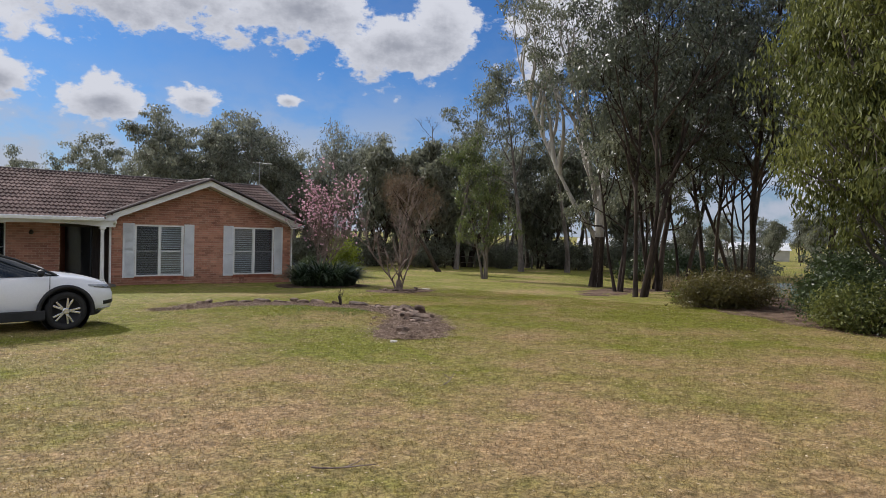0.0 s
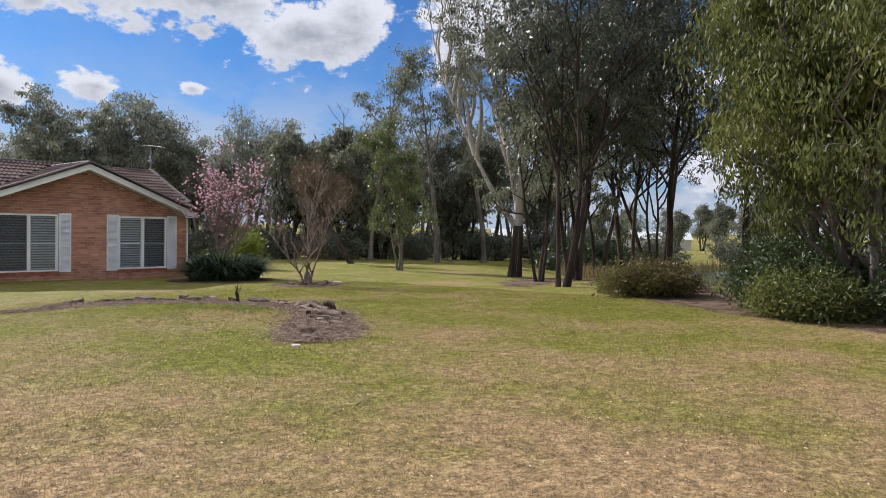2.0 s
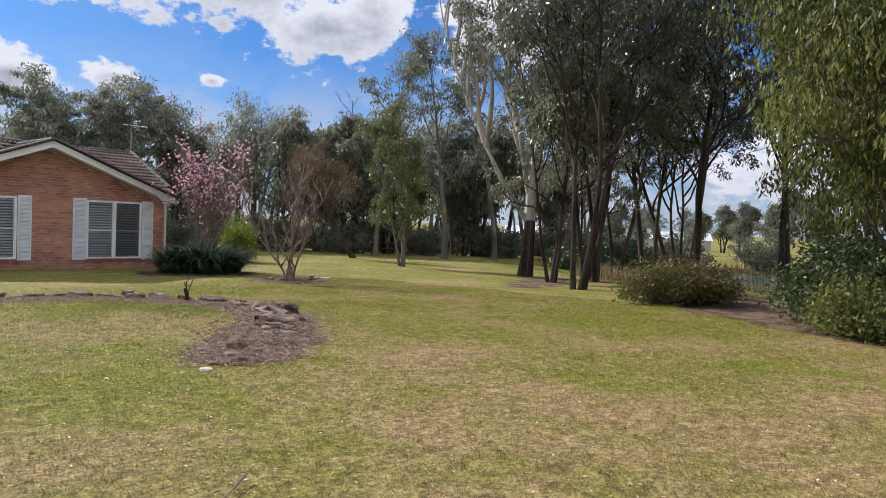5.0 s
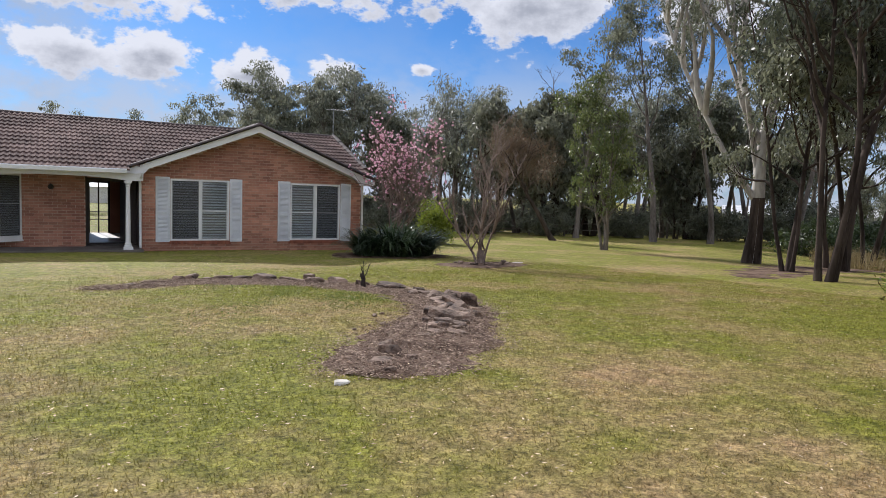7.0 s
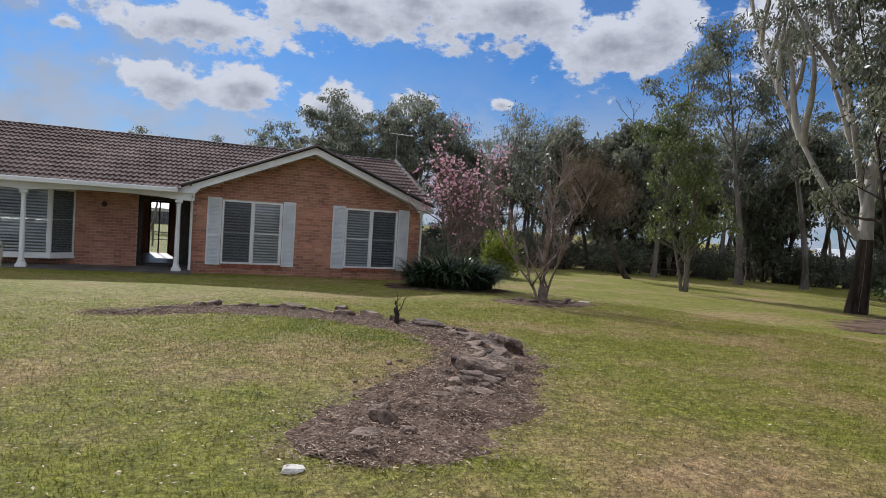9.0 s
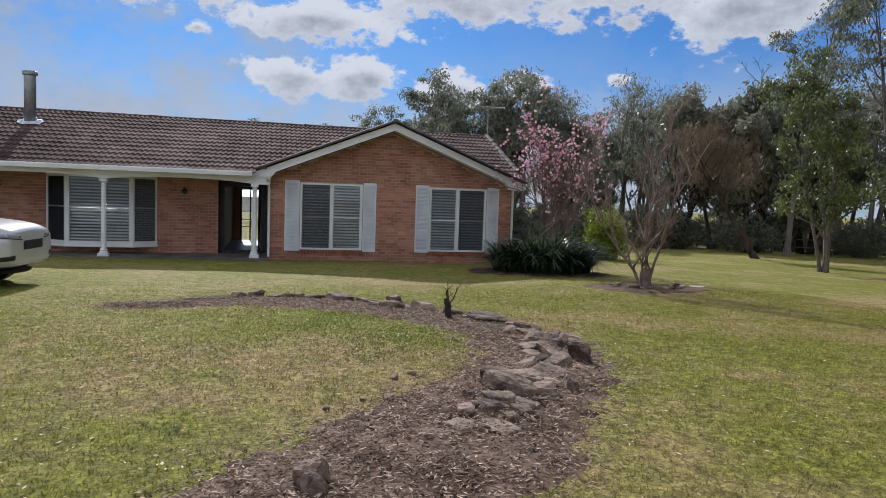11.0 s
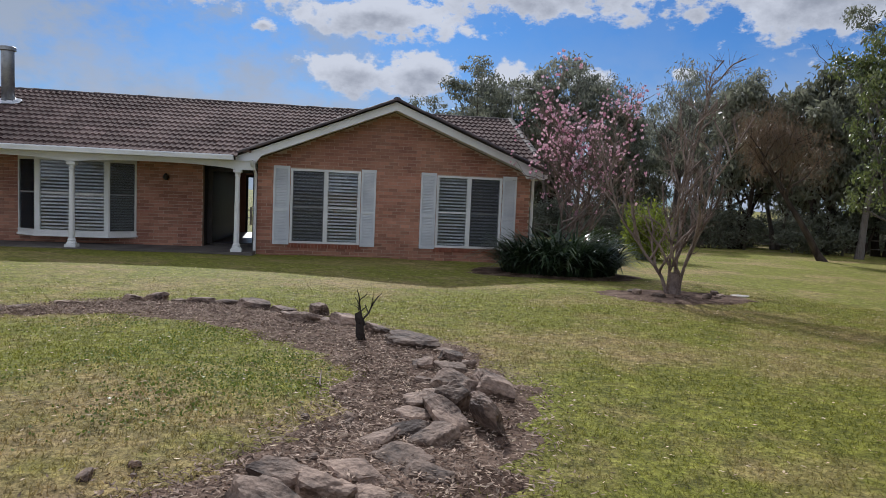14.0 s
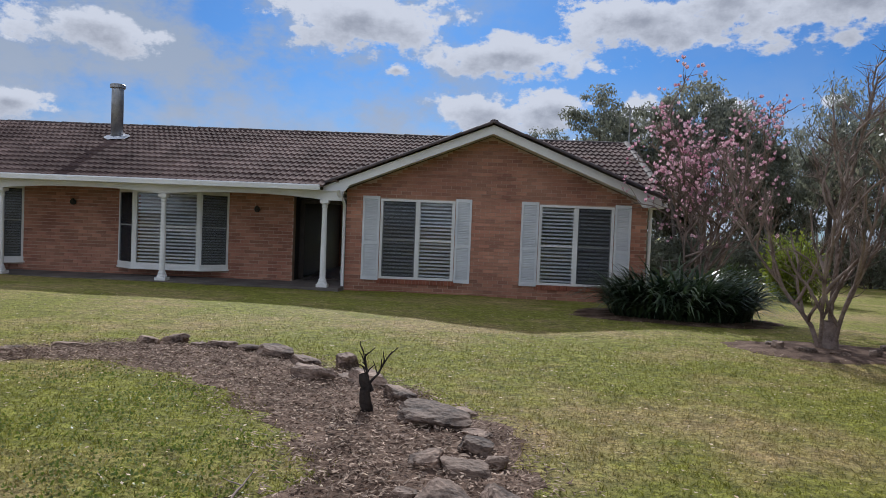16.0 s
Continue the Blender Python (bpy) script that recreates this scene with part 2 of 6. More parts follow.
    p.inputs["Roughness"].default_value, p.inputs["Specular IOR Level"].default_value = 0.85, 0.15
    return m


def glass_material(name, tint=(0.93, 0.95, 0.96), rough=0.01):
    m = bpy.data.materials.new(name)
    m.use_nodes = True
    n, l = m.node_tree.nodes, m.node_tree.links
    n.remove(n["Principled BSDF"])
    gl, tr, fr, ms = n.new("ShaderNodeBsdfGlossy"), n.new("ShaderNodeBsdfTransparent"), n.new("ShaderNodeFresnel"), n.new("ShaderNodeMixShader")
    gl.inputs["Roughness"].default_value = rough
    tr.inputs[0].default_value = (*tint, 1)
    fr.inputs[0].default_value = 1.45
    l.new(fr.outputs[0], ms.inputs[0])
    l.new(tr.outputs[0], ms.inputs[1])
    l.new(gl.outputs[0], ms.inputs[2])
    l.new(ms.outputs[0], n["Material Output"].inputs[0])
    return m


LAWN = lawn_material("lawn", False)
BLADE = lawn_material("grass_blade", True)
BRICK = surface("brick", (0.36, 0.165, 0.112), (0.48, 0.25, 0.168), 1.2, 0.85, 90, 0.4, 0.004, rnd=0.26, island=0.26)
BRICK_DARK = surface("sill_brick", (0.20, 0.065, 0.04), (0.27, 0.10, 0.06), 3, 0.8, 90, 0.4, 0.004, rnd=0.15, island=0.15)
MORTAR = surface("mortar", (0.44, 0.31, 0.23), (0.54, 0.41, 0.32), 3, 0.9, 120, 0.4, 0.004)
PAINT = surface("white_paint", (0.72, 0.72, 0.70), (0.82, 0.82, 0.80), 1.5, 0.45, 40, 0.06, 0.002)
SHUTTER = surface("shutter_paint", (0.62, 0.64, 0.66), (0.74, 0.76, 0.77), 2, 0.5, 50, 0.08, 0.002)
TILE = surface("roof_tile", (0.095, 0.062, 0.056), (0.195, 0.135, 0.12), 0.8, 0.9, 25, 0.35, 0.006, rnd=0.2, island=0.2, spec=0.12)
RIDGE = surface("ridge_tile", (0.055, 0.045, 0.045), (0.10, 0.075, 0.07), 3, 0.75, 40, 0.3, 0.005)
SLAB = surface("concrete", (0.09, 0.077, 0.07), (0.16, 0.14, 0.125), 2, 0.85, 60, 0.3, 0.004)
# dark door frames; the hall walls take it too, as painted shade
TIMBER_AND_HALL_SHADE = surface("dark_timber_and_hall_shade", (0.035, 0.026, 0.022), (0.06, 0.045, 0.038), 3, 0.5, 60, 0.2, 0.003, stretch=(6, 6, 1))
DOOR_PAINT = surface("door_paint", (0.05, 0.055, 0.065), (0.08, 0.085, 0.095), 2, 0.4, 50, 0.1, 0.002)
# darker than the pale boards: shade against the rear sun put into the colour
FLOORBOARD = surface("floorboard", (0.13, 0.11, 0.095), (0.21, 0.18, 0.155), 2, 0.35, 40, 0.1, 0.002, stretch=(8, 1, 1))
PLASTER = surface("plaster", (0.50, 0.48, 0.44), (0.58, 0.56, 0.52), 1, 0.9, 60, 0.1, 0.002)
BLIND = surface("blind_slat", (0.82, 0.82, 0.82), (0.88, 0.88, 0.88), 2, 0.4, 40, 0.0)
SCREEN = bpy.data.materials.new("fly_screen")
SCREEN.use_nodes = True
_n, _l = SCREEN.node_tree.nodes, SCREEN.node_tree.links
_t, _m = _n.new("ShaderNodeBsdfTransparent"), _n.new("ShaderNodeMixShader")
_n["Principled BSDF"].inputs["Base Color"].default_value = (0.03, 0.035, 0.045, 1)
_n["Principled BSDF"].inputs["Roughness"].default_value = 0.6
_m.inputs[0].default_value = 0.28
_l.new(_t.outputs[0], _m.inputs[1])
_l.new(_n["Principled BSDF"].outputs[0], _m.inputs[2])
_l.new(_m.outputs[0], _n["Material Output"].inputs[0])
GLASS = glass_material("window_glass")
METAL = surface("galvanised_steel", (0.22, 0.23, 0.24), (0.34, 0.35, 0.36), 5, 0.45, 40, 0.1, 0.002, metal=0.6)
FLASHING = surface("lead_flashing", (0.55, 0.57, 0.60), (0.75, 0.77, 0.80), 8, 0.4, 50, 0.3, 0.01, metal=0.4)
LAMP_IRON = surface("lamp_iron", (0.02, 0.02, 0.02), (0.04, 0.035, 0.03), 8, 0.5, 50, 0.1, 0.002)
MULCH = surface("mulch", (0.075, 0.046, 0.032), (0.215, 0.148, 0.11), 3, 0.95, 34, 1.0, 0.04, spec=0.1)
CHIP = surface("bark_chip", (0.13, 0.082, 0.058), (0.46, 0.35, 0.265), 12, 0.9, 60, 0.2, 0.003, island=0.45, spec=0.15)
LITTER = surface("dead_leaf", (0.42, 0.29, 0.16), (0.70, 0.58, 0.42), 15, 0.8, 60, 0.0, island=0.35, spec=0.2)
STONE = surface("field_stone", (0.062, 0.041, 0.031), (0.33, 0.235, 0.175), 5.0, 0.85, 38, 1.0, 0.02, rnd=0.35, contrast=(0.34, 0.66))
PALE_STONE = surface("pale_stone", (0.62, 0.56, 0.48), (0.78, 0.74, 0.68), 6, 0.8, 40, 0.4, 0.01)
BARK_DARK = surface("dark_bark", (0.028, 0.021, 0.018), (0.085, 0.066, 0.055), 2.5, 0.95, 14, 0.9, 0.03, stretch=(1, 1, 0.25), spec=0.1)
BARK_PALE = surface("smooth_pale_bark", (0.24, 0.215, 0.19), (0.54, 0.51, 0.475), 1.3, 0.7, 9, 0.25, 0.01, stretch=(1, 1, 0.3), spec=0.25)
BARK_GREY = surface("grey_bark", (0.085, 0.07, 0.06), (0.20, 0.175, 0.155), 2.0, 0.9, 16, 0.6, 0.02, stretch=(1, 1, 0.3), spec=0.15)
BARK_TWIG = surface("bare_twig_bark", (0.13, 0.095, 0.08), (0.31, 0.245, 0.21), 4, 0.85, 30, 0.4, 0.008, spec=0.2)
CHAR = surface("weathered_stump", (0.018, 0.015, 0.014), (0.06, 0.048, 0.042), 6, 0.9, 40, 0.7, 0.02, spec=0.15)
GUM_DARK = foliage("gum_leaf_dark", (0.028, 0.037, 0.026), (0.15, 0.165, 0.11), 0.36, rough=0.38, spec=0.5)
GUM_GREY = foliage("gum_leaf_grey", (0.07, 0.083, 0.055), (0.29, 0.30, 0.20), 0.42, rough=0.4, spec=0.5)
GUM_GREEN = foliage("gum_leaf_green", (0.05, 0.075, 0.024), (0.22, 0.25, 0.085), 0.38, rough=0.38)
OLIVE = foliage("olive_leaf", (0.04, 0.054, 0.014), (0.25, 0.265, 0.075), 0.42, rough=0.5, spec=0.3)
# far leaves, next three: distance haze put in as paler, greyer colour
HAZED_GREY = foliage("hazed_gum_leaf", (0.10, 0.112, 0.085), (0.34, 0.35, 0.27), 0.5)
HAZED_GREEN = foliage("hazed_dense_leaf", (0.085, 0.095, 0.07), (0.28, 0.29, 0.21), 0.5)
HAZED_PINE = foliage("hazed_casuarina_needle", (0.085, 0.093, 0.066), (0.27, 0.275, 0.19), 0.5)
BROWN_LEAF = foliage("brown_casuarina", (0.10, 0.066, 0.04), (0.24, 0.165, 0.10), 0.35)
YELLOW = foliage("lime_leaf", (0.13, 0.18, 0.02), (0.32, 0.36, 0.05), 0.40)
STRAP = foliage("strap_leaf", (0.018, 0.036, 0.018), (0.085, 0.125, 0.055), 0.25, rough=0.3)
SHRUB = foliage("shrub_leaf", (0.026, 0.044, 0.016), (0.085, 0.115, 0.038), 0.26)
RUST = foliage("rusty_shrub_leaf", (0.07, 0.05, 0.016), (0.17, 0.15, 0.045), 0.3)
PETAL = foliage("magnolia_petal", (0.52, 0.20, 0.31), (0.90, 0.70, 0.75), 0.45, rough=0.5, spec=0.3, patch=2.0)
CLOVER = foliage("clover_leaf", (0.085, 0.125, 0.018), (0.19, 0.245, 0.04), 0.35)
REED = foliage("dry_reed", (0.22, 0.16, 0.07), (0.42, 0.33, 0.17), 0.3)
WATER = surface("dam_water", (0.03, 0.13, 0.12), (0.05, 0.18, 0.165), 0.4, 0.08, 6, 0.15, 0.02, spec=0.5)
CAR_WHITE = surface("white_car_paint", (0.74, 0.75, 0.77), (0.80, 0.81, 0.83), 0.5, 0.18, 40, 0.0, spec=0.6)
CAR_SILVER = surface("pearl_car_paint", (0.58, 0.58, 0.57), (0.66, 0.66, 0.65), 0.5, 0.2, 40, 0.0, metal=0.2, spec=0.6)
BLACK_PLASTIC = surface("black_plastic", (0.012, 0.012, 0.013), (0.022, 0.022, 0.024), 6, 0.6, 80, 0.1, 0.001)
RUBBER = surface("tyre_rubber", (0.012, 0.012, 0.012), (0.025, 0.024, 0.023), 8, 0.8, 80, 0.2, 0.002)
ALLOY = surface("alloy", (0.55, 0.56, 0.58), (0.68, 0.69, 0.71), 6, 0.25, 60, 0.0, metal=0.9)
CAR_GLASS = surface("tinted_car_glass", (0.012, 0.016, 0.018), (0.02, 0.025, 0.028), 2, 0.05, 40, 0.0, spec=0.8)
LENS = surface("headlight_lens", (0.12, 0.13, 0.14), (0.40, 0.42, 0.44), 9, 0.05, 30, 0.0, spec=0.8)
POST = surface("weathered_fence", (0.10, 0.085, 0.07), (0.20, 0.175, 0.15), 4, 0.9, 40, 0.5, 0.01, stretch=(1, 1, 0.3))
IRON_ROOF = surface("pale_iron_roof", (0.62, 0.63, 0.64), (0.74, 0.75, 0.76), 1, 0.5, 20, 0.1, 0.01)
FAR_WALL = surface("far_wall", (0.55, 0.52, 0.47), (0.66, 0.63, 0.58), 1, 0.8, 20, 0.1, 0.01)


# ---------- mesh helpers ----------
def empty(name, x=0, y=0, z=0, rz=0):
    e = new(name)
    e.empty_display_size = 0.2
    e.matrix_basis = pose(x, y, z, 0, 0, rz)
    return e


def part(name, bm, material, parent, label="", smooth=False):
    """Links a bmesh as one mesh object under a thing or part, and frees it."""
    me = bpy.data.meshes.new(name)
    if smooth:
        for f in bm.faces:
            f.smooth = True
    bm.to_mesh(me)
    bm.free()
    me.materials.append(material)
    ob = new(name, me)
    ob.parent = parent
    return tagged(ob, label)


def mesh_np(name, verts, faces, material, parent=None, smooth=False):
    """A mesh object from arrays: faces all of one size."""
    verts, faces = np.asarray(verts, np.float32), np.asarray(faces, np.int32)
    me = bpy.data.meshes.new(name)
    k = faces.shape[1]
    me.vertices.add(len(verts))
    me.vertices.foreach_set("co", verts.ravel())
    me.loops.add(faces.size)
    me.loops.foreach_set("vertex_index", faces.ravel())
    me.polygons.add(len(faces))
    me.polygons.foreach_set("loop_start", np.arange(0, faces.size, k, dtype=np.int32))
    me.polygons.foreach_set("use_smooth", np.full(len(faces), bool(smooth)))
    me.update(calc_edges=True)
    me.validate()
    me.materials.append(material)
    ob = new(name, me)
    ob.parent = parent
    return ob


def box(bm, x0, x1, y0, y1, z0, z1, bevel=0.0, m=None):
    r = bmesh.ops.create_cube(bm, size=1)
    t = Matrix.Translation(((x0 + x1) / 2, (y0 + y1) / 2, (z0 + z1) / 2)) @ Matrix.Diagonal((x1 - x0, y1 - y0, z1 - z0, 1))
    bmesh.ops.transform(bm, matrix=(m @ t) if m else t, verts=r["verts"])
    if bevel:
        es = list({e for v in r["verts"] for e in v.link_edges})
        bmesh.ops.bevel(bm, geom=es, offset=bevel, segments=2, affect="EDGES", profile=0.6)
    return bm


def boxes(*args, bevel=0.0):
    bm = bmesh.new()
    for a in args:
        box(bm, *a, bevel=bevel)
    return bm


def prism(poly, y0, y1):
    """A solid from an (x, z) outline, from y0 to y1."""
    bm = bmesh.new()
    a = [bm.verts.new((x, y0, z)) for x, z in poly]
    b = [bm.verts.new((x, y1, z)) for x, z in poly]
    bm.faces.new(a)
    bm.faces.new(b[::-1])
    for i in range(len(poly)):
        j = (i + 1) % len(poly)
        bm.faces.new((a[j], a[i], b[i], b[j]))
    bmesh.ops.recalc_face_normals(bm, faces=bm.faces)
    return bm


def lathe(profile, sides=20, m=None, caps=True):
    """A turned shape from (radius, z) pairs."""
    bm = bmesh.new()
    rings = [[bm.verts.new((r * math.cos(2 * math.pi * k / sides), r * math.sin(2 * math.pi * k / sides), z)) for k in range(sides)] for r, z in profile]
    for a, b in zip(rings, rings[1:]):
        for k in range(sides):
            bm.faces.new((a[k], a[(k + 1) % sides], b[(k + 1) % sides], b[k]))
    if caps:
        bm.faces.new(rings[0][::-1])
        bm.faces.new(rings[-1])
    if m:
        bm.transform(m)
    return bm


def tubes(paths, sides=7):
    """Vertices and quads of tapered tubes along (points, radii)."""
    V, F, base = [], [], 0
    ang = np.arange(sides) * 2 * np.pi / sides
    for pts, rad in paths:
        pts, rad = np.asarray(pts, float), np.asarray(rad, float)
        tan = np.gradient(pts, axis=0)
        tan /= np.linalg.norm(tan, axis=1)[:, None] + 1e-9
        ref = np.where(np.abs(tan[:, 2:3]) > 0.9, [[1.0, 0, 0]], [[0, 0, 1.0]])
        u = np.cross(tan, ref)
        u /= np.linalg.norm(u, axis=1)[:, None] + 1e-9
        w = np.cross(tan, u)
        ring = pts[:, None] + rad[:, None, None] * (np.cos(ang)[None, :, None] * u[:, None] + np.sin(ang)[None, :, None] * w[:, None])
        V.append(ring.reshape(-1, 3))
        n = len(pts)
        i, k = np.meshgrid(np.arange(n - 1), np.arange(sides), indexing="ij")
        k2 = (k + 1) % sides
        F.append(base + np.stack([i * sides + k, i * sides + k2, (i + 1) * sides + k2, (i + 1) * sides + k], -1).reshape(-1, 4))
        base += n * sides
    return np.concatenate(V), np.concatenate(F)


def unit(v):
    v = np.asarray(v, float)
    return v / (np.linalg.norm(v) + 1e-9)


def limb(rng, p, d, length, r0, r1, n=6, wob=0.12, lift=0.15):
    """A wandering branch from p: points and radii. lift bends it upwards."""
    pts, d = [np.array(p, float)], unit(d)
    for _ in range(n):
        d = unit(d + rng.normal(0, wob, 3) + (0, 0, lift / n * 2))
        pts.append(pts[-1] + d * length / n)
    return np.array(pts), np.linspace(r0, r1, n + 1)


def around(rng, axis, tilt):
    """A direction at about tilt radians off an axis."""
    axis = unit(axis)
    ref = np.array((1.0, 0, 0)) if abs(axis[2]) > 0.8 else np.array((0, 0, 1.0))
    u = unit(np.cross(axis, ref))
    w = np.cross(axis, u)
    a = rng.uniform(0, 2 * np.pi)
    return unit(axis * np.cos(tilt) + np.sin(tilt) * (u * np.cos(a) + w * np.sin(a)))


def leaf_cards(rng, centres, per, spread, length, width, droop=0.6, ball=False):
    """Pointed leaves about centres, each a small bent diamond of its own. ball: in tufts of uneven size with a clear rim."""
    centres = np.asarray(centres, float)
    c = np.repeat(centres, per, axis=0)
    n = len(c)
    off = rng.normal(0, 1, (n, 3))
    if ball:
        off /= np.linalg.norm(off, axis=1)[:, None]
        off *= 1.7 * rng.uniform(0, 1, (n, 1)) ** 0.45 * np.repeat(rng.uniform(0.55, 1.3, (len(centres), 1)), per, axis=0)
    c = c + off * np.asarray(spread)
    ax = rng.normal(0, 1, (n, 3))
    ax[:, 2] -= droop * 2
    ax /= np.linalg.norm(ax, axis=1)[:, None]
    side = np.cross(ax, rng.normal(0, 1, (n, 3)))
    side /= np.linalg.norm(side, axis=1)[:, None] + 1e-9
    s = rng.uniform(0.65, 1.35, (n, 1))
    L, W = length * s, width * s
    V = np.stack([c, c + ax * L * 0.45 + side * W * 0.5, c + ax * L, c + ax * L * 0.45 - side * W * 0.5], 1).reshape(-1, 3)
    return V, np.arange(4 * n).reshape(-1, 4)


# ---------- ground, water, beds ----------
def spaced(lo, hi, step, far):
    core = np.arange(lo, hi + step / 2, step)
    grow = np.cumsum(step * 1.28 ** np.arange(1, 40))
    grow = grow[grow < far]
    return np.concatenate([lo - grow[::-1], core, hi + grow])


gxs, gys = spaced(-12, 40, 0.4, 2500), spaced(-6, 44, 0.4, 2500)
GX, GY = np.meshgrid(gxs, gys, indexing="ij")
gv = np.stack([GX, GY, ground(GX, GY)], -1).reshape(-1, 3)
gi, gj = np.meshgrid(np.arange(len(gxs) - 1), np.arange(len(gys) - 1), indexing="ij")
nj = len(gys)
gf = np.stack([gi * nj + gj, (gi + 1) * nj + gj, (gi + 1) * nj + gj + 1, gi * nj + gj + 1], -1).reshape(-1, 4)
tagged(mesh_np("ground", gv, gf, LAWN, smooth=True), "mown lawn of green and dry straw-coloured couch grass", "lawn", kind="structure")

pond = bmesh.new()
pv = [pond.verts.new((49 + 12.5 * (1 + 0.08 * math.sin(3 * a)) * math.cos(a), 16.5 + 8.8 * (1 + 0.1 * math.sin(2 * a + 1)) * math.sin(a), -1.62)) for a in np.linspace(0, 2 * math.pi, 64, endpoint=False)]
pond.faces.new(pv)
tagged(part("water", pond, WATER, None), "still teal-green water of a farm dam", "water", kind="structure")

ARC = [(6.3, 16.75), (6.9, 17.2), (7.4, 17.7), (8.1, 17.95), (8.8, 17.75), (9.4, 17.3), (9.9, 16.85), (10.3, 16.3), (10.62, 15.6), (10.85, 14.9), (10.92, 14.2), (10.8, 13.5), (10.5, 12.8), (10.05, 12.2), (9.6, 11.6), (9.1, 11.0), (8.5, 10.5), (7.6, 9.9)]


def resample(pts, n):
    pts = np.asarray(pts, float)
    s = np.r_[0, np.cumsum(np.linalg.norm(np.diff(pts, axis=0), axis=1))]
    q = np.linspace(0, s[-1], n)
    out = np.stack([np.interp(q, s, pts[:, i]) for i in range(2)], -1)
    for _ in range(4):
        out[1:-1] = (out[:-2] + 2 * out[1:-1] + out[2:]) / 4
    return out


def strip_bed(name, line, inner, outer, n=70, m=11, lift=0.03):
    """A bare bed along a line: ragged edges that sink into the lawn, crowned in the middle."""
    c = resample(line, n)
    tan = np.gradient(c, axis=0)
    tan /= np.linalg.norm(tan, axis=1)[:, None]
    nor = np.stack([-tan[:, 1], tan[:, 0]], -1)
    rng = np.random.default_rng(5)
    wob = np.convolve(rng.normal(0, 0.16, n + 8), np.ones(3) / 3, "same")[:n]
    wob2 = np.convolve(rng.normal(0, 0.16, n + 8), np.ones(3) / 3, "same")[:n]
    q = np.linspace(0, 1, n)
    a, b = np.interp(q, np.linspace(0, 1, len(inner)), inner) + wob, np.interp(q, np.linspace(0, 1, len(outer)), outer) + wob2
    t = np.linspace(0, 1, m)
    off = -b[:, None] + t[None] * (a + b)[:, None]
    P = c[:, None] + off[..., None] * nor[:, None]
    z = ground(P[..., 0], P[..., 1]) + lift * np.sin(np.pi * t)[None] ** 0.6 - 0.012 + rng.normal(0, 0.008, (n, m)) * np.sin(np.pi * t)
    V = np.concatenate([P, z[..., None]], -1).reshape(-1, 3)
    i, k = np.meshgrid(np.arange(n - 1), np.arange(m - 1), indexing="ij")
    F = np.stack([i * m + k, i * m + k + 1, (i + 1) * m + k + 1, (i + 1) * m + k], -1).reshape(-1, 4)
    return tagged(mesh_np(name, V, F[:, ::-1] if nor[0, 1] > 0 else F, MULCH, smooth=True), kind="structure"), P


INNER = [(6.25, 16.6), (7.2, 16.75), (7.7, 16.7), (8.4, 16.35), (8.9, 15.95), (9.5, 15.2), (9.9, 14.7), (10.15, 14.1), (10.0, 13.3), (9.6, 12.6), (9.2, 12.2), (8.8, 11.85), (8.5, 11.5), (8.1, 11.2), (7.8, 10.85), (7.65, 10.35), (7.7, 9.95)]
OUTER = [(6.2, 16.8), (6.9, 17.5), (7.6, 18.15), (8.5, 18.15), (9.3, 17.75), (10.3, 16.9), (10.9, 16.15), (11.35, 15.4), (11.55, 14.3), (11.4, 13.25), (11.0, 12.3), (10.55, 11.6), (10.1, 11.0), (9.55, 10.35), (9.0, 9.85), (8.5, 9.55), (8.05, 9.55)]


def edged_bed(name, inner, outer, n=110, m=15, lift=0.03):
    """A bare bed between two edges: ragged where it sinks into the lawn, crowned in the middle."""
    rng = np.random.default_rng(5)
    a, b = resample(inner, n), resample(outer, n)
    for e, sg in ((a, -1), (b, 1)):
        w = np.convolve(rng.normal(0, 0.14, n + 8), np.ones(3) / 3, "same")[:n]
        d = b - a
        e += sg * w[:, None] * d / (np.linalg.norm(d, axis=1)[:, None] + 0.1)
    t = np.linspace(0, 1, m)
    P = a[:, None] + t[None, :, None] * (b - a)[:, None]
    z = ground(P[..., 0], P[..., 1]) + lift * np.sin(np.pi * t)[None] ** 0.6 - 0.012 + rng.normal(0, 0.008, (n, m)) * np.sin(np.pi * t)
    V = np.concatenate([P, z[..., None]], -1).reshape(-1, 3)
    i, k = np.meshgrid(np.arange(n - 1), np.arange(m - 1), indexing="ij")
    F = np.stack([i * m + k, (i + 1) * m + k, (i + 1) * m + k + 1, i * m + k + 1], -1).reshape(-1, 4)
    ob = mesh_np(name, V, F, MULCH, smooth=True)
    if ob.data.polygons[0].normal.z < 0:
        ob.data.flip_normals()
    return tagged(ob, kind="structure"), P


bed, bed_points = edged_bed("garden_bed", INNER, OUTER)
tagged(bed, "bare curved garden bed of brown bark mulch", "garden bed", kind="structure")
SIDE = [(28.5, 14.2), (24.0, 12.6), (21.0, 10.9), (19.0, 9.4), (17.6, 7.6), (16.6, 6.0), (15.8, 4.4), (15.2, 2.4), (14.8, -1.0), (14.6, -6.0)]
side_bed, _ = strip_bed("garden_bed", SIDE, [2.6, 2.6, 2.6, 2.8, 3.0, 3.0, 3.0, 3.0], [1.2, 1.0, 0.9, 0.8, 0.8, 1.0, 1.4, 1.7], n=90)
tagged(side_bed, "brown mulched bed under shrubs beside the lawn", "garden bed", kind="structure")
GROVE = [(20.6, 15.4), (23.0, 16.6), (26.0, 17.6), (29.0, 18.2), (34.0, 19.0)]
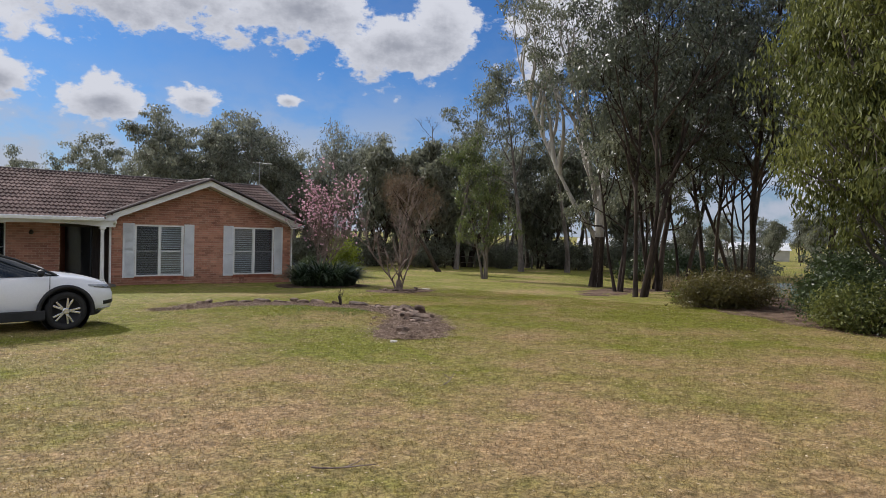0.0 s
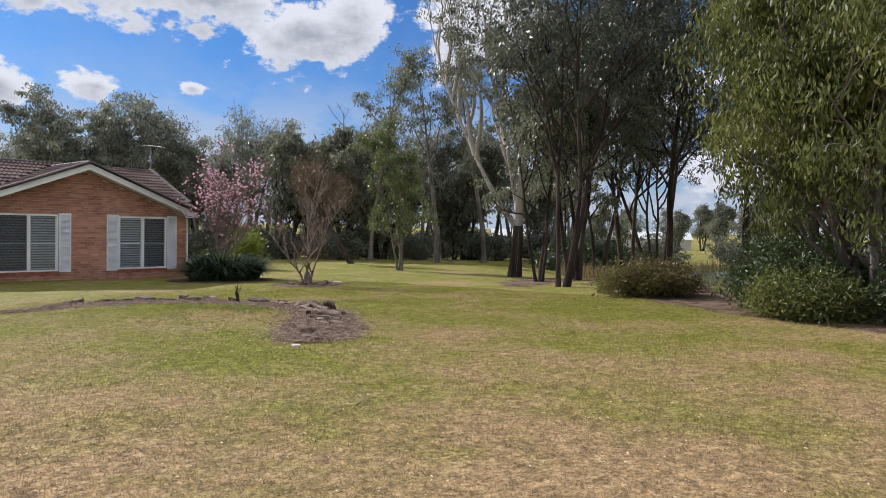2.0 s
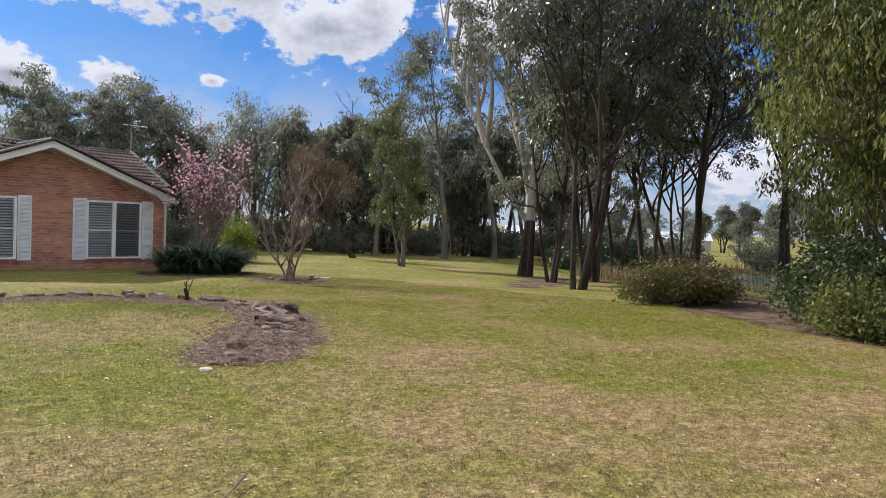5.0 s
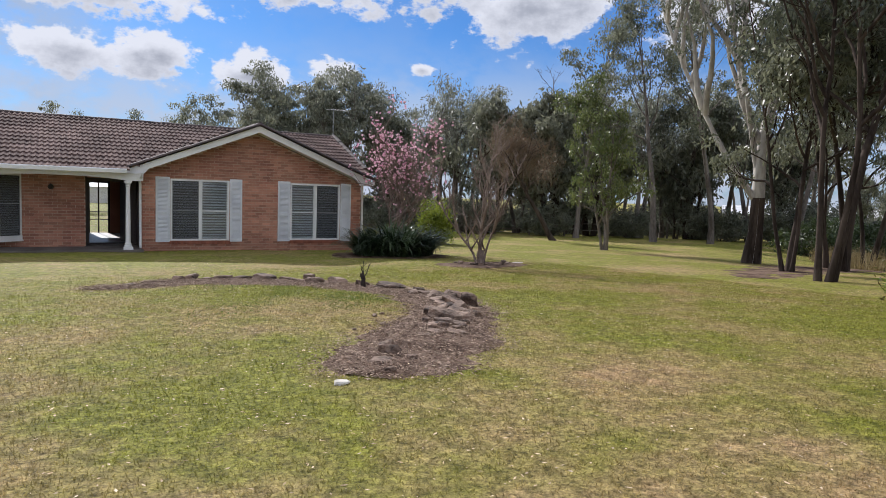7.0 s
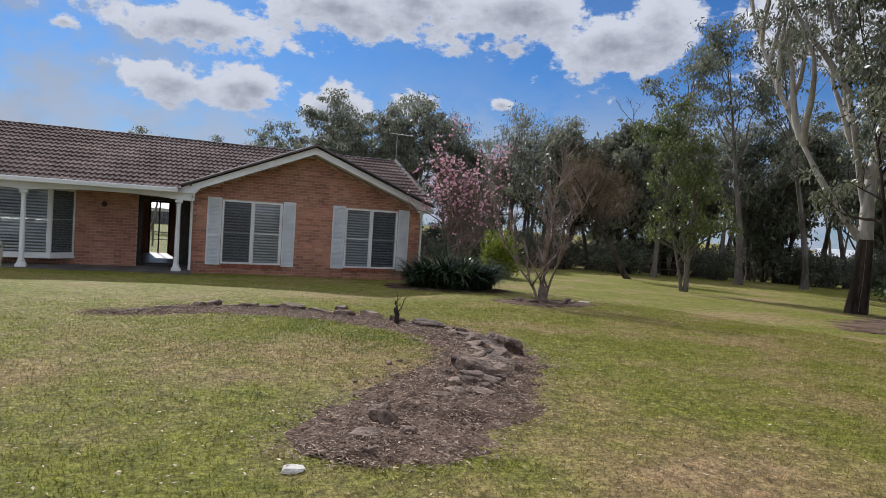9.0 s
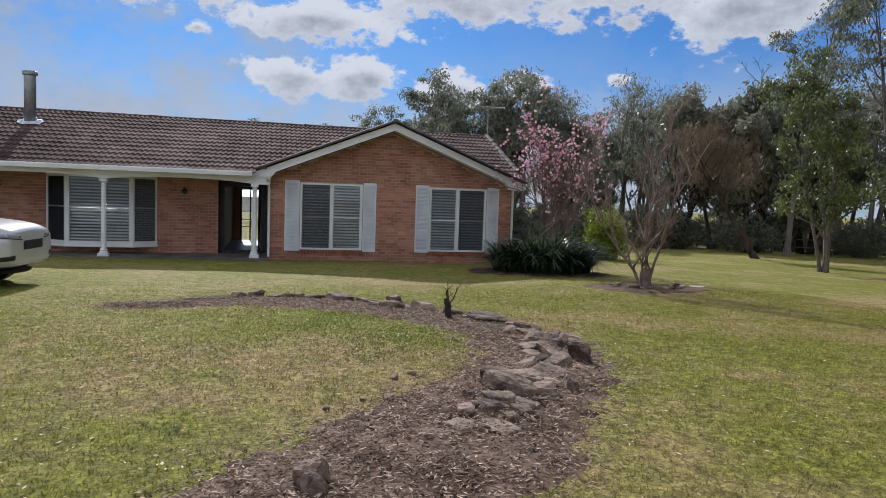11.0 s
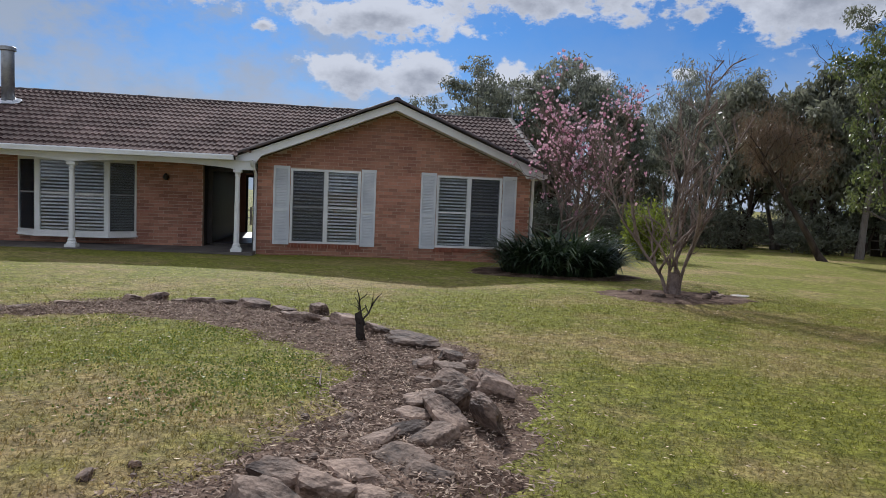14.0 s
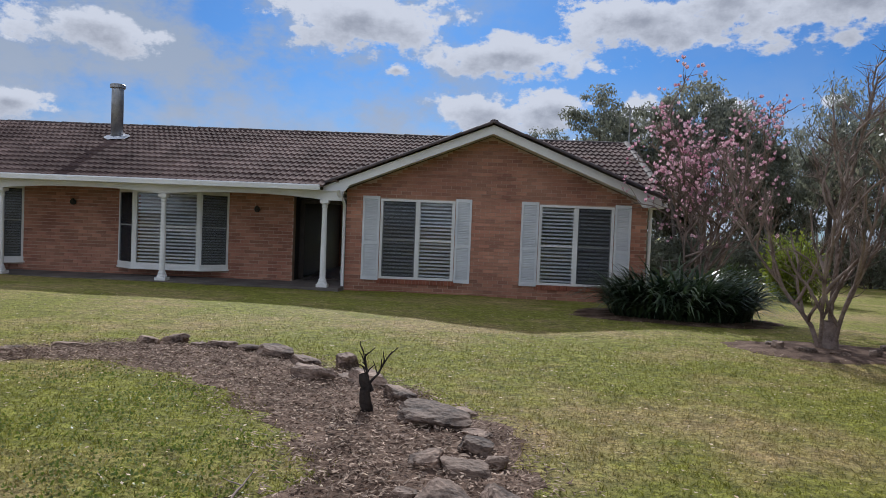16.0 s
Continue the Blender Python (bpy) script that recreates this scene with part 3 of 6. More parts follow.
grove_bed, _ = strip_bed("garden_bed", GROVE, [0.6, 1.6, 1.9, 1.5, 1.2], [0.6, 1.7, 2.0, 1.6, 1.2], n=50, lift=0.02)
tagged(grove_bed, "bare leaf-littered soil under the gum trees", "soil", kind="structure")


def round_bed(name, x, y, rx, ry, seed, label):
    bm = bmesh.new()
    rng = random.Random(seed)
    rings = []
    for k, s in enumerate((1.0, 0.8, 0.5)):
        rings.append([])
        for j in range(28):
            a = 2 * math.pi * j / 28
            q = s * (1 + rng.uniform(-0.12, 0.12))
            px, py = x + rx * q * math.cos(a), y + ry * q * math.sin(a)
            rings[-1].append(bm.verts.new((px, py, gz(px, py) + (-0.012, 0.02, 0.035)[k])))
    for a, b in zip(rings, rings[1:]):
        for j in range(28):
            bm.faces.new((a[j], a[(j + 1) % 28], b[(j + 1) % 28], b[j]))
    bm.faces.new(rings[-1])
    return tagged(part(name, bm, MULCH, None, smooth=True), label, "garden bed", kind="structure")


round_bed("garden_bed", 15.95, 20.35, 1.45, 1.05, 3, "mulched ring of soil round the bare tree")
round_bed("garden_bed", 15.1, 24.4, 2.2, 1.6, 4, "dark soil under the strap-leaved clump")

# ---------- house ----------
house = tagged(empty("house", 0, 0, 0), "single-storey orange brick house with brown tiled roof and white trim", "house")
FY, MY, VY = 27.42, 28.2, 26.9          # gable wall face, verandah wall face, column line
GL, GR, GBASE = 8.10, 15.33, -0.78      # gable wall ends and foot
APX, APZ, GP = 11.555, 3.42, 0.40       # ridge of the gable roof and its pitch
EAVE_Y, EAVE_Z, MP = 26.55, 1.80, 0.42  # gutter of the main roof and its pitch
RIDGE_Y = 30.78
RIDGE_Z = EAVE_Z + MP * (RIDGE_Y - EAVE_Y)
HL, HR, BACK = -9.0, 15.33, 34.6
FLOOR = -0.52
WINS = [(8.93, 10.73), (12.75, 14.54)]
WZ0, WZ1 = -0.33, 1.60


def gable_top(x):
    return APZ - 0.24 - GP * abs(x - APX)


# gable wall in solid pieces, with the two window openings through it
GABLE_SOLIDS = [[(GL, WZ1), (GR, WZ1), (GR, gable_top(GR)), (APX, gable_top(APX)), (GL, gable_top(GL))], [(GL, GBASE), (GR, GBASE), (GR, WZ0), (GL, WZ0)]]
GABLE_SOLIDS += [[(a, WZ0), (b, WZ0), (b, WZ1), (a, WZ1)] for a, b in ((GL, WINS[0][0]), (WINS[0][1], WINS[1][0]), (WINS[1][1], GR))]
gable_wall = [part("wall", prism(poly, FY + 0.012, FY + 0.25), MORTAR, house, "orange brick gable wall") for poly in GABLE_SOLIDS][0]

# other walls: verandah wall with two bays and the entry, ends, back, inner hall
BAYS = [(2.12, 4.97), (-3.20, -0.35)]
BZ0, BZ1 = -0.34, 1.62
DOOR_L, DOOR_R, DOOR_Y, DOOR_TOP = 6.62, 8.10, 28.95, 1.56
CEIL = 1.72
segs = [(HL, BAYS[1][0]), (BAYS[1][1], BAYS[0][0]), (BAYS[0][1], DOOR_L)]
front_wall = [part("wall", boxes((a, b, MY + 0.012, MY + 0.25, z0, z1)), MORTAR, house, "orange brick verandah wall in shade")
              for a, b, z0, z1 in [(*q, GBASE, CEIL) for q in segs] + [(*q, GBASE, BZ0) for q in BAYS] + [(*q, BZ1, CEIL) for q in BAYS]][0]
# entry return and hall walls: near-black colour stands in for shade
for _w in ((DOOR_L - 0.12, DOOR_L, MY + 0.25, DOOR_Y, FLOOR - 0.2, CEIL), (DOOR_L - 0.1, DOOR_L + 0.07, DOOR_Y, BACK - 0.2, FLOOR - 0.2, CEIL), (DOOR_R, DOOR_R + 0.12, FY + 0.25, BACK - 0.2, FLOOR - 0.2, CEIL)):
    part("wall", boxes(_w), TIMBER_AND_HALL_SHADE, house, "hall wall coloured dark for the shade inside")
for _w in ((HL, 6.95, BACK - 0.2, BACK, GBASE, CEIL), (7.72, HR, BACK - 0.2, BACK, GBASE, CEIL), (6.95, 7.72, BACK - 0.2, BACK, 1.5, CEIL), (HL, HL + 0.2, MY + 0.25, BACK - 0.2, GBASE, CEIL)):
    part("wall", boxes(_w), BRICK, house, "brick rear or side wall")
bm = prism([(FY + 0.25, GBASE), (BACK - 0.2, GBASE), (BACK - 0.2, 1.72), (RIDGE_Y, RIDGE_Z - 0.3), (FY + 0.25, 1.72)], -HR, -HR + 0.2)
bm.transform(Matrix.Rotation(radians(90), 4, "Z"))
bmesh.ops.scale(bm, vec=(-1, 1, 1), verts=bm.verts)
for v in bm.verts:
    v.co = (abs(v.co.x), abs(v.co.y), v.co.z)
bmesh.ops.recalc_face_normals(bm, faces=bm.faces)
part("wall", bm, BRICK, house, "brick end wall")
part("floor", boxes((DOOR_L, DOOR_R, DOOR_Y, BACK, FLOOR - 0.1, FLOOR)), FLOORBOARD, house, "pale timber hall floor, darkened in place of shade")
part("ceiling", boxes((HL + 0.2, GL, MY + 0.25, BACK - 0.2, CEIL, CEIL + 0.02), (GL, HR - 0.2, FY + 0.25, BACK - 0.2, CEIL, CEIL + 0.02)), PLASTER, house, "plain ceiling")
part("verandah_ceiling", boxes((HL, GL - 0.02, EAVE_Y + 0.2, MY, 1.70, 1.715), (DOOR_L, DOOR_R, MY, DOOR_Y, 1.60, 1.615)), PAINT, house, "white lined verandah ceiling")
part("verandah_slab", boxes((HL, GL - 0.004, VY - 0.22, DOOR_Y - 0.03, -0.85, FLOOR - 0.03), bevel=0.01), SLAB, house, "worn concrete verandah slab")
# interior floors so that the rooms behind the blinds close
part("floor", boxes((HL + 0.2, DOOR_L - 0.1, MY + 0.25, BACK - 0.2, FLOOR - 0.1, FLOOR - 0.02), (DOOR_R + 0.12, HR - 0.2, FY + 0.25, BACK - 0.2, FLOOR - 0.1, FLOOR - 0.02)), FLOORBOARD, house, "room floors")


# --- roof tiles: a rolled profile, nose and slight tilt, one mesh shared by the loose tiles
TW, TG = 0.30, 0.33


def tile_arrays():
    xs = np.linspace(0, TW, 13)
    prof = 0.030 * np.array([0.0, 0.55, 1.0, 0.55, 0.0, -0.25, 0.0, 0.55, 1.0, 0.55, 0.0, -0.25, 0.0])
    v = []
    for s, h in ((0.0, 0.036), (TG + 0.03, 0.004)):
        v += [(x, s, p + h) for x, p in zip(xs, prof)]
    v += [(x, 0.0, p - 0.004) for x, p in zip(xs, prof)]
    f = [(i, i + 1, i + 14, i + 13) for i in range(12)] + [(26 + i, 27 + i, i + 1, i) for i in range(12)]
    return np.array(v), np.array(f)


tv, tf = tile_arrays()
tile_mesh = bpy.data.meshes.new("tile")
tile_mesh.from_pydata(tv.tolist(), [], tf.tolist())
tile_mesh.materials.append(TILE)


def valley_y(x):
    return EAVE_Y + (APZ - GP * abs(x - APX) - EAVE_Z) / MP


roof = part("roof", boxes((HL - 0.4, HR + 0.2, RIDGE_Y - 0.02, RIDGE_Y + 0.02, RIDGE_Z - 0.12, RIDGE_Z - 0.03)), RIDGE, house, "brown concrete tile roof")
# sarking under the tiles
bm = bmesh.new()
for quad in ([(HL - 0.4, EAVE_Y, EAVE_Z - 0.02), (7.7, EAVE_Y, EAVE_Z - 0.02), (7.7, RIDGE_Y, RIDGE_Z - 0.02), (HL - 0.4, RIDGE_Y, RIDGE_Z - 0.02)],
             [(7.7, FY + 0.3, EAVE_Z - 0.02 + MP * (FY + 0.3 - EAVE_Y)), (HR + 0.25, FY + 0.3, EAVE_Z - 0.02 + MP * (FY + 0.3 - EAVE_Y)), (HR + 0.25, RIDGE_Y, RIDGE_Z - 0.02), (7.7, RIDGE_Y, RIDGE_Z - 0.02)],
             [(HL - 0.4, RIDGE_Y, RIDGE_Z - 0.02), (HR + 0.25, RIDGE_Y, RIDGE_Z - 0.02), (HR + 0.25, 2 * RIDGE_Y - EAVE_Y, EAVE_Z - 0.02), (HL - 0.4, 2 * RIDGE_Y - EAVE_Y, EAVE_Z - 0.02)],
             [(APX, 26.9, APZ - 0.02), (APX, 30.4, APZ - 0.02), (7.55, 26.6, EAVE_Z), (7.55, 26.9, EAVE_Z)],
             [(APX, 30.4, APZ - 0.02), (APX, 26.9, APZ - 0.02), (15.56, 26.9, EAVE_Z), (15.56, 26.6, EAVE_Z)]):
    bm.faces.new([bm.verts.new(p) for p in quad])
part("sarking", bm, RIDGE, house, "dark roof underlay")

loose, joined = [], []
slope = math.atan(MP)
rows_main = int((RIDGE_Y - EAVE_Y) / math.cos(slope) / TG)
for r in range(rows_main + 1):
    for c in range(int((HR + 0.25 - HL + 0.4) / TW) + 1):
        x = HL - 0.4 + c * TW
        y = EAVE_Y - 0.03 + r * TG * math.cos(slope)
        if x + TW > HR + 0.3 or y > RIDGE_Y - 0.05:
            continue
        xc = x + TW / 2
        if 7.5 < xc < 15.6 and y + 0.12 < valley_y(xc):
            continue
        m = Matrix.Translation((x, y, EAVE_Z + MP * (y - EAVE_Y) + random.uniform(-0.003, 0.003))) @ Matrix.Rotation(slope, 4, "X") @ Matrix.Rotation(random.uniform(-0.012, 0.012), 4, "Y")
        (loose if (3.6 < x < 8.2 and r < 12 and len(loose) < 180) else joined).append(m)
gslope = math.atan(GP)
for sgn in (-1, 1):
    for r in range(14):
        for c in range(14):
            d = 4.0 - 0.0 - r * TG * math.cos(gslope)        # distance from the gable ridge line at the tile's nose
            y = 26.86 + c * TW
            if d < 0.1 or y > valley_y(APX + sgn * (d - 0.15)) + 0.1 and c > 0:
                continue
            rot = Matrix.Rotation(-math.pi / 2 if sgn < 0 else math.pi / 2, 4, "Z") @ Matrix.Rotation(gslope, 4, "X")
            y0 = y + TW if sgn < 0 else y
            m = Matrix.Translation((APX + sgn * d, y0, APZ - GP * d)) @ rot
            (loose if sgn < 0 and len(loose) < 296 else joined).append(m)
for m in loose:
    o = new("tile", tile_mesh)
    o.parent = roof
    o.matrix_basis = m
V, F = [], []
tv4 = np.c_[tv, np.ones(len(tv))]
for k, m in enumerate(joined):
    V.append((tv4 @ np.array(m).T)[:, :3])
    F.append(tf + k * len(tv))
tagged(mesh_np("tiles", np.concatenate(V), np.concatenate(F), TILE, roof), kind="stuff")
# rear slope, plain courses
bm = bmesh.new()
for r in range(rows_main + 1):
    s0, s1 = r * TG * math.cos(slope), (r + 1) * TG * math.cos(slope) + 0.02
    ys = 2 * RIDGE_Y - EAVE_Y
    bm.faces.new([bm.verts.new(p) for p in ((HL - 0.4, ys - s0, EAVE_Z + MP * s0 + 0.035), (HR + 0.25, ys - s0, EAVE_Z + MP * s0 + 0.035), (HR + 0.25, ys - s1, EAVE_Z + MP * s1 + 0.005), (HL - 0.4, ys - s1, EAVE_Z + MP * s1 + 0.005))][::-1])
tagged(part("rear_slope", bm, TILE, roof), kind="stuff")


def ridge_caps(a, b, name="ridge_cap"):
    """Half-round capping tiles end to end along a line."""
    a, b = Vector(a), Vector(b)
    n = max(1, round((b - a).length / 0.40))
    d = (b - a).normalized()
    u = d.cross(Vector((0, 0, 1))).normalized()
    w = u.cross(d)
    bm = bmesh.new()
    rings = []
    for p, r in ((Vector(), 0.105), (d * (b - a).length / n * 1.08, 0.09)):
        rings.append([bm.verts.new(p + u * (r * math.cos(t)) + w * (r * 0.62 * math.sin(t) - 0.02)) for t in np.linspace(-0.25, math.pi + 0.25, 9)])
    for j in range(8):
        bm.faces.new((rings[0][j], rings[0][j + 1], rings[1][j + 1], rings[1][j]))
    bm.faces.new(rings[0])
    first = part(name, bm, RIDGE, roof)
    first.location = a
    for k in range(1, n):
        o = new(name, first.data)
        o.parent = roof
        o.location = a.lerp(b, k / n) + Vector((0, 0, random.uniform(-0.006, 0.006)))


ridge_caps((HL - 0.4, RIDGE_Y, RIDGE_Z + 0.01), (HR + 0.25, RIDGE_Y, RIDGE_Z + 0.01))
ridge_caps((APX, 26.84, APZ + 0.04), (APX, valley_y(APX), APZ + 0.04))
ridge_caps((APX, 26.88, APZ + 0.03), (7.55, 26.88, APZ - GP * 4.0 + 0.04), "verge_cap")
ridge_caps((APX, 26.88, APZ + 0.03), (15.56, 26.88, APZ - GP * 4.0 + 0.04), "verge_cap")
ridge_caps((HR + 0.2, EAVE_Y + 0.9, EAVE_Z + MP * 0.9 + 0.04), (HR + 0.2, RIDGE_Y, RIDGE_Z + 0.04), "verge_cap")

# barge boards, soffits, fascia, gutter
for sgn, end in ((-1, 7.62), (1, 15.50)):
    def bz(x):
        return APZ - 0.035 - GP * abs(x - APX)
    part("barge_board", prism([(APX, bz(APX)), (end, bz(end)), (end, bz(end) - 0.18), (end - sgn * 0.42, bz(end) - 0.21), (end - sgn * 0.62, bz(end - sgn * 0.62) - 0.20), (APX, bz(APX) - 0.205)], 26.90, 26.94), PAINT, house, "white painted barge board")
    part("soffit", prism([(APX, bz(APX) - 0.175), (end, bz(end) - 0.165), (end, bz(end) - 0.18), (APX, bz(APX) - 0.19)], 26.94, FY + 0.01), PAINT, house, "white soffit lining")
part("soffit", boxes((15.335, 15.58, 26.95, BACK, 1.60, 1.63)), PAINT, house, "white side eave lining")
part("gutter", boxes((15.56, 15.65, 26.95, BACK, 1.63, 1.74)), PAINT, house, "white side gutter")

bm = prism([(EAVE_Y - 0.09, 1.70), (EAVE_Y + 0.02, 1.70), (EAVE_Y + 0.02, 1.81), (EAVE_Y - 0.07, 1.825), (EAVE_Y - 0.10, 1.80)], 0, 1)
for v in bm.verts:
    v.co = (HL - 0.4 + v.co.y * (7.62 - HL + 0.4), v.co.x, v.co.z)
bmesh.ops.recalc_face_normals(bm, faces=bm.faces)
part("gutter", bm, PAINT, house, "white metal gutter")


def arched_beam(x0, x1):
    """Verandah beam with a shallow arched underside between two columns."""
    n = 14
    top = [(x0, 1.70), (x1, 1.70)]
    under = []
    for k in range(n + 1):
        t = k / n
        under.append((x1 + (x0 - x1) * t, 1.485 + 0.10 * (1 - abs(2 * t - 1) ** 2.6)))
    return prism([top[0]] + [top[1]] + under, VY - 0.10, VY + 0.06)


COLS = [-7.8, -3.92, -0.03, 3.865, 7.68]
for a, b in zip(COLS, COLS[1:]):
    part("verandah_beam", arched_beam(a, b), PAINT, house, "white beam with shallow arch")
part("verandah_beam", boxes((7.68, 8.09, VY - 0.10, VY + 0.06, 1.485, 1.70)), PAINT, house, "white beam end")
part("verandah_beam", boxes((HL, -7.8, VY - 0.10, VY + 0.06, 1.485, 1.70)), PAINT, house, "white beam end")
for x in COLS:
    bm = lathe([(0.115, FLOOR + 0.04), (0.115, FLOOR + 0.075), (0.09, FLOOR + 0.11), (0.095, FLOOR + 0.14), (0.07, FLOOR + 0.18), (0.066, 0.4), (0.056, 1.30), (0.07, 1.32), (0.07, 1.345), (0.058, 1.36), (0.085, 1.42)], 22)
    bm.transform(Matrix.Translation((x, VY - 0.02, 0)))
    box(bm, x - 0.13, x + 0.13, VY - 0.15, VY + 0.11, FLOOR - 0.03, FLOOR + 0.045, 0.006)
    box(bm, x - 0.10, x + 0.10, VY - 0.12, VY + 0.08, 1.415, 1.486, 0.005)
    part("column", bm, PAINT, house, "turned white timber column")
dp = [((8.035, 26.62, 1.72), (8.035, 26.62, 1.63), (8.035, 27.30, 1.50), (8.06, 27.35, 1.40), (8.06, 27.35, -0.66), (8.05, 27.27, -0.72))]
V, F = tubes([(np.array(p), np.full(len(p), 0.04)) for p in dp], 10)
mesh_np("downpipe", V, F, PAINT, house, True)
V, F = tubes([(np.array([(15.42, 27.5, 1.62), (15.42, 27.5, -0.7)]), np.full(2, 0.04))], 10)
mesh_np("downpipe", V, F, PAINT, house, True)


# --- windows of the gable wall
def blind(x0, x1, z0, z1, y, parent, tilt=40):
    bm = bmesh.new()
    n = int((z1 - z0) / 0.086)
    for k in range(n):
        m = Matrix.Translation(((x0 + x1) / 2, y, z0 + (k + 0.5) * (z1 - z0) / n)) @ Matrix.Rotation(radians(tilt), 4, "X")
        box(bm, -(x1 - x0) / 2, (x1 - x0) / 2, -0.031, 0.031, -0.0015, 0.0015, m=m)
    return tagged(part("blind", bm, BLIND, parent, "white slatted venetian blind"), kind="stuff")


def gable_window(x0, x1, screen_left):
    f = 0.055
    mid = (x0 + x1) / 2
    y0, y1 = FY - 0.012, FY + 0.10
    w = part("window", boxes((x0, x1, y0, y1, WZ1 - f, WZ1), (x0, x1, y0, y1, WZ0, WZ0 + f), (x0, x0 + f, y0, y1, WZ0 + f, WZ1 - f), (x1 - f, x1, y0, y1, WZ0 + f, WZ1 - f), (mid - 0.045, mid + 0.045, y0 + 0.006, y1, WZ0 + f, WZ1 - f), bevel=0.004), PAINT, house, "white framed window with blinds")
    for k, (a, b) in enumerate(((x0 + f, mid - 0.045), (mid + 0.045, x1 - f))):
        zm = (WZ0 + WZ1) / 2 - 0.02
        part("sash", boxes((a, b, FY + 0.03, FY + 0.07, zm - 0.022, zm + 0.022), (a, a + 0.022, FY + 0.03, FY + 0.07, WZ0 + f, WZ1 - f), (b - 0.022, b, FY + 0.03, FY + 0.07, WZ0 + f, WZ1 - f), bevel=0.003), PAINT, w)
        for za, zb in ((WZ0 + f, zm - 0.022), (zm + 0.022, WZ1 - f)):
            g = part("pane", boxes((a + 0.022, b - 0.022, FY + 0.052, FY + 0.056, za, zb)), GLASS, w, "clear window pane")
            g.visible_shadow = False
        if (k == 0) == screen_left:
            part("fly_screen", boxes((a + 0.004, b - 0.004, FY + 0.022, FY + 0.025, WZ0 + f, WZ1 - f)), SCREEN, w, "dark insect screen")
        blind(a, b, WZ0 + f, WZ1 - f, FY + 0.09, w)
    part("room_lining", boxes((x0 - 0.6, x1 + 0.6, FY + 1.6, FY + 1.65, FLOOR, 1.7)), PLASTER, w)
    n = round((x1 - x0 + 0.1) / 0.086)
    wide = (x1 - x0 + 0.1) / n
    first = part("sill_brick", boxes((0.004, wide - 0.004, FY - 0.035, FY + 0.08, WZ0 - 0.115, WZ0 - 0.008)), BRICK_DARK, w)
    first.location.x = x0 - 0.05
    for k in range(1, n):
        o = new("sill_brick", first.data)
        o.parent = w
        o.location.x = x0 - 0.05 + k * wide
    return w


gable_window(*WINS[0], True)
gable_window(*WINS[1], False)


def shutter(x0, x1):
    z0, z1, y0, y1 = -0.37, 1.655, FY - 0.045, FY - 0.004
    s = 0.05
    zm = z0 + 0.44 * (z1 - z0)
    sh = part("shutter", boxes((x0, x0 + s, y0, y1, z0, z1), (x1 - s, x1, y0, y1, z0, z1), (x0 + s, x1 - s, y0, y1, z1 - 0.075, z1), (x0 + s, x1 - s, y0, y1, z0, z0 + 0.085), (x0 + s, x1 - s, y0, y1, zm - 0.035, zm + 0.035), bevel=0.004), SHUTTER, house, "white louvred decorative shutter")
    bm = bmesh.new()
    for a, b in ((z0 + 0.085, zm - 0.035), (zm + 0.035, z1 - 0.075)):
        n = int((b - a) / 0.04)
        for k in range(n):
            m = Matrix.Translation(((x0 + x1) / 2, FY - 0.024, a + (k + 0.5) * (b - a) / n)) @ Matrix.Rotation(radians(52), 4, "X")
            box(bm, -(x1 - x0) / 2 + s, (x1 - x0) / 2 - s, -0.024, 0.024, -0.004, 0.004, m=m)
    tagged(part("louvres", bm, SHUTTER, sh), kind="stuff")


for a, b in ((8.50, 8.915), (10.745, 11.13), (12.32, 12.735), (14.555, 14.94)):
    shutter(a, b)


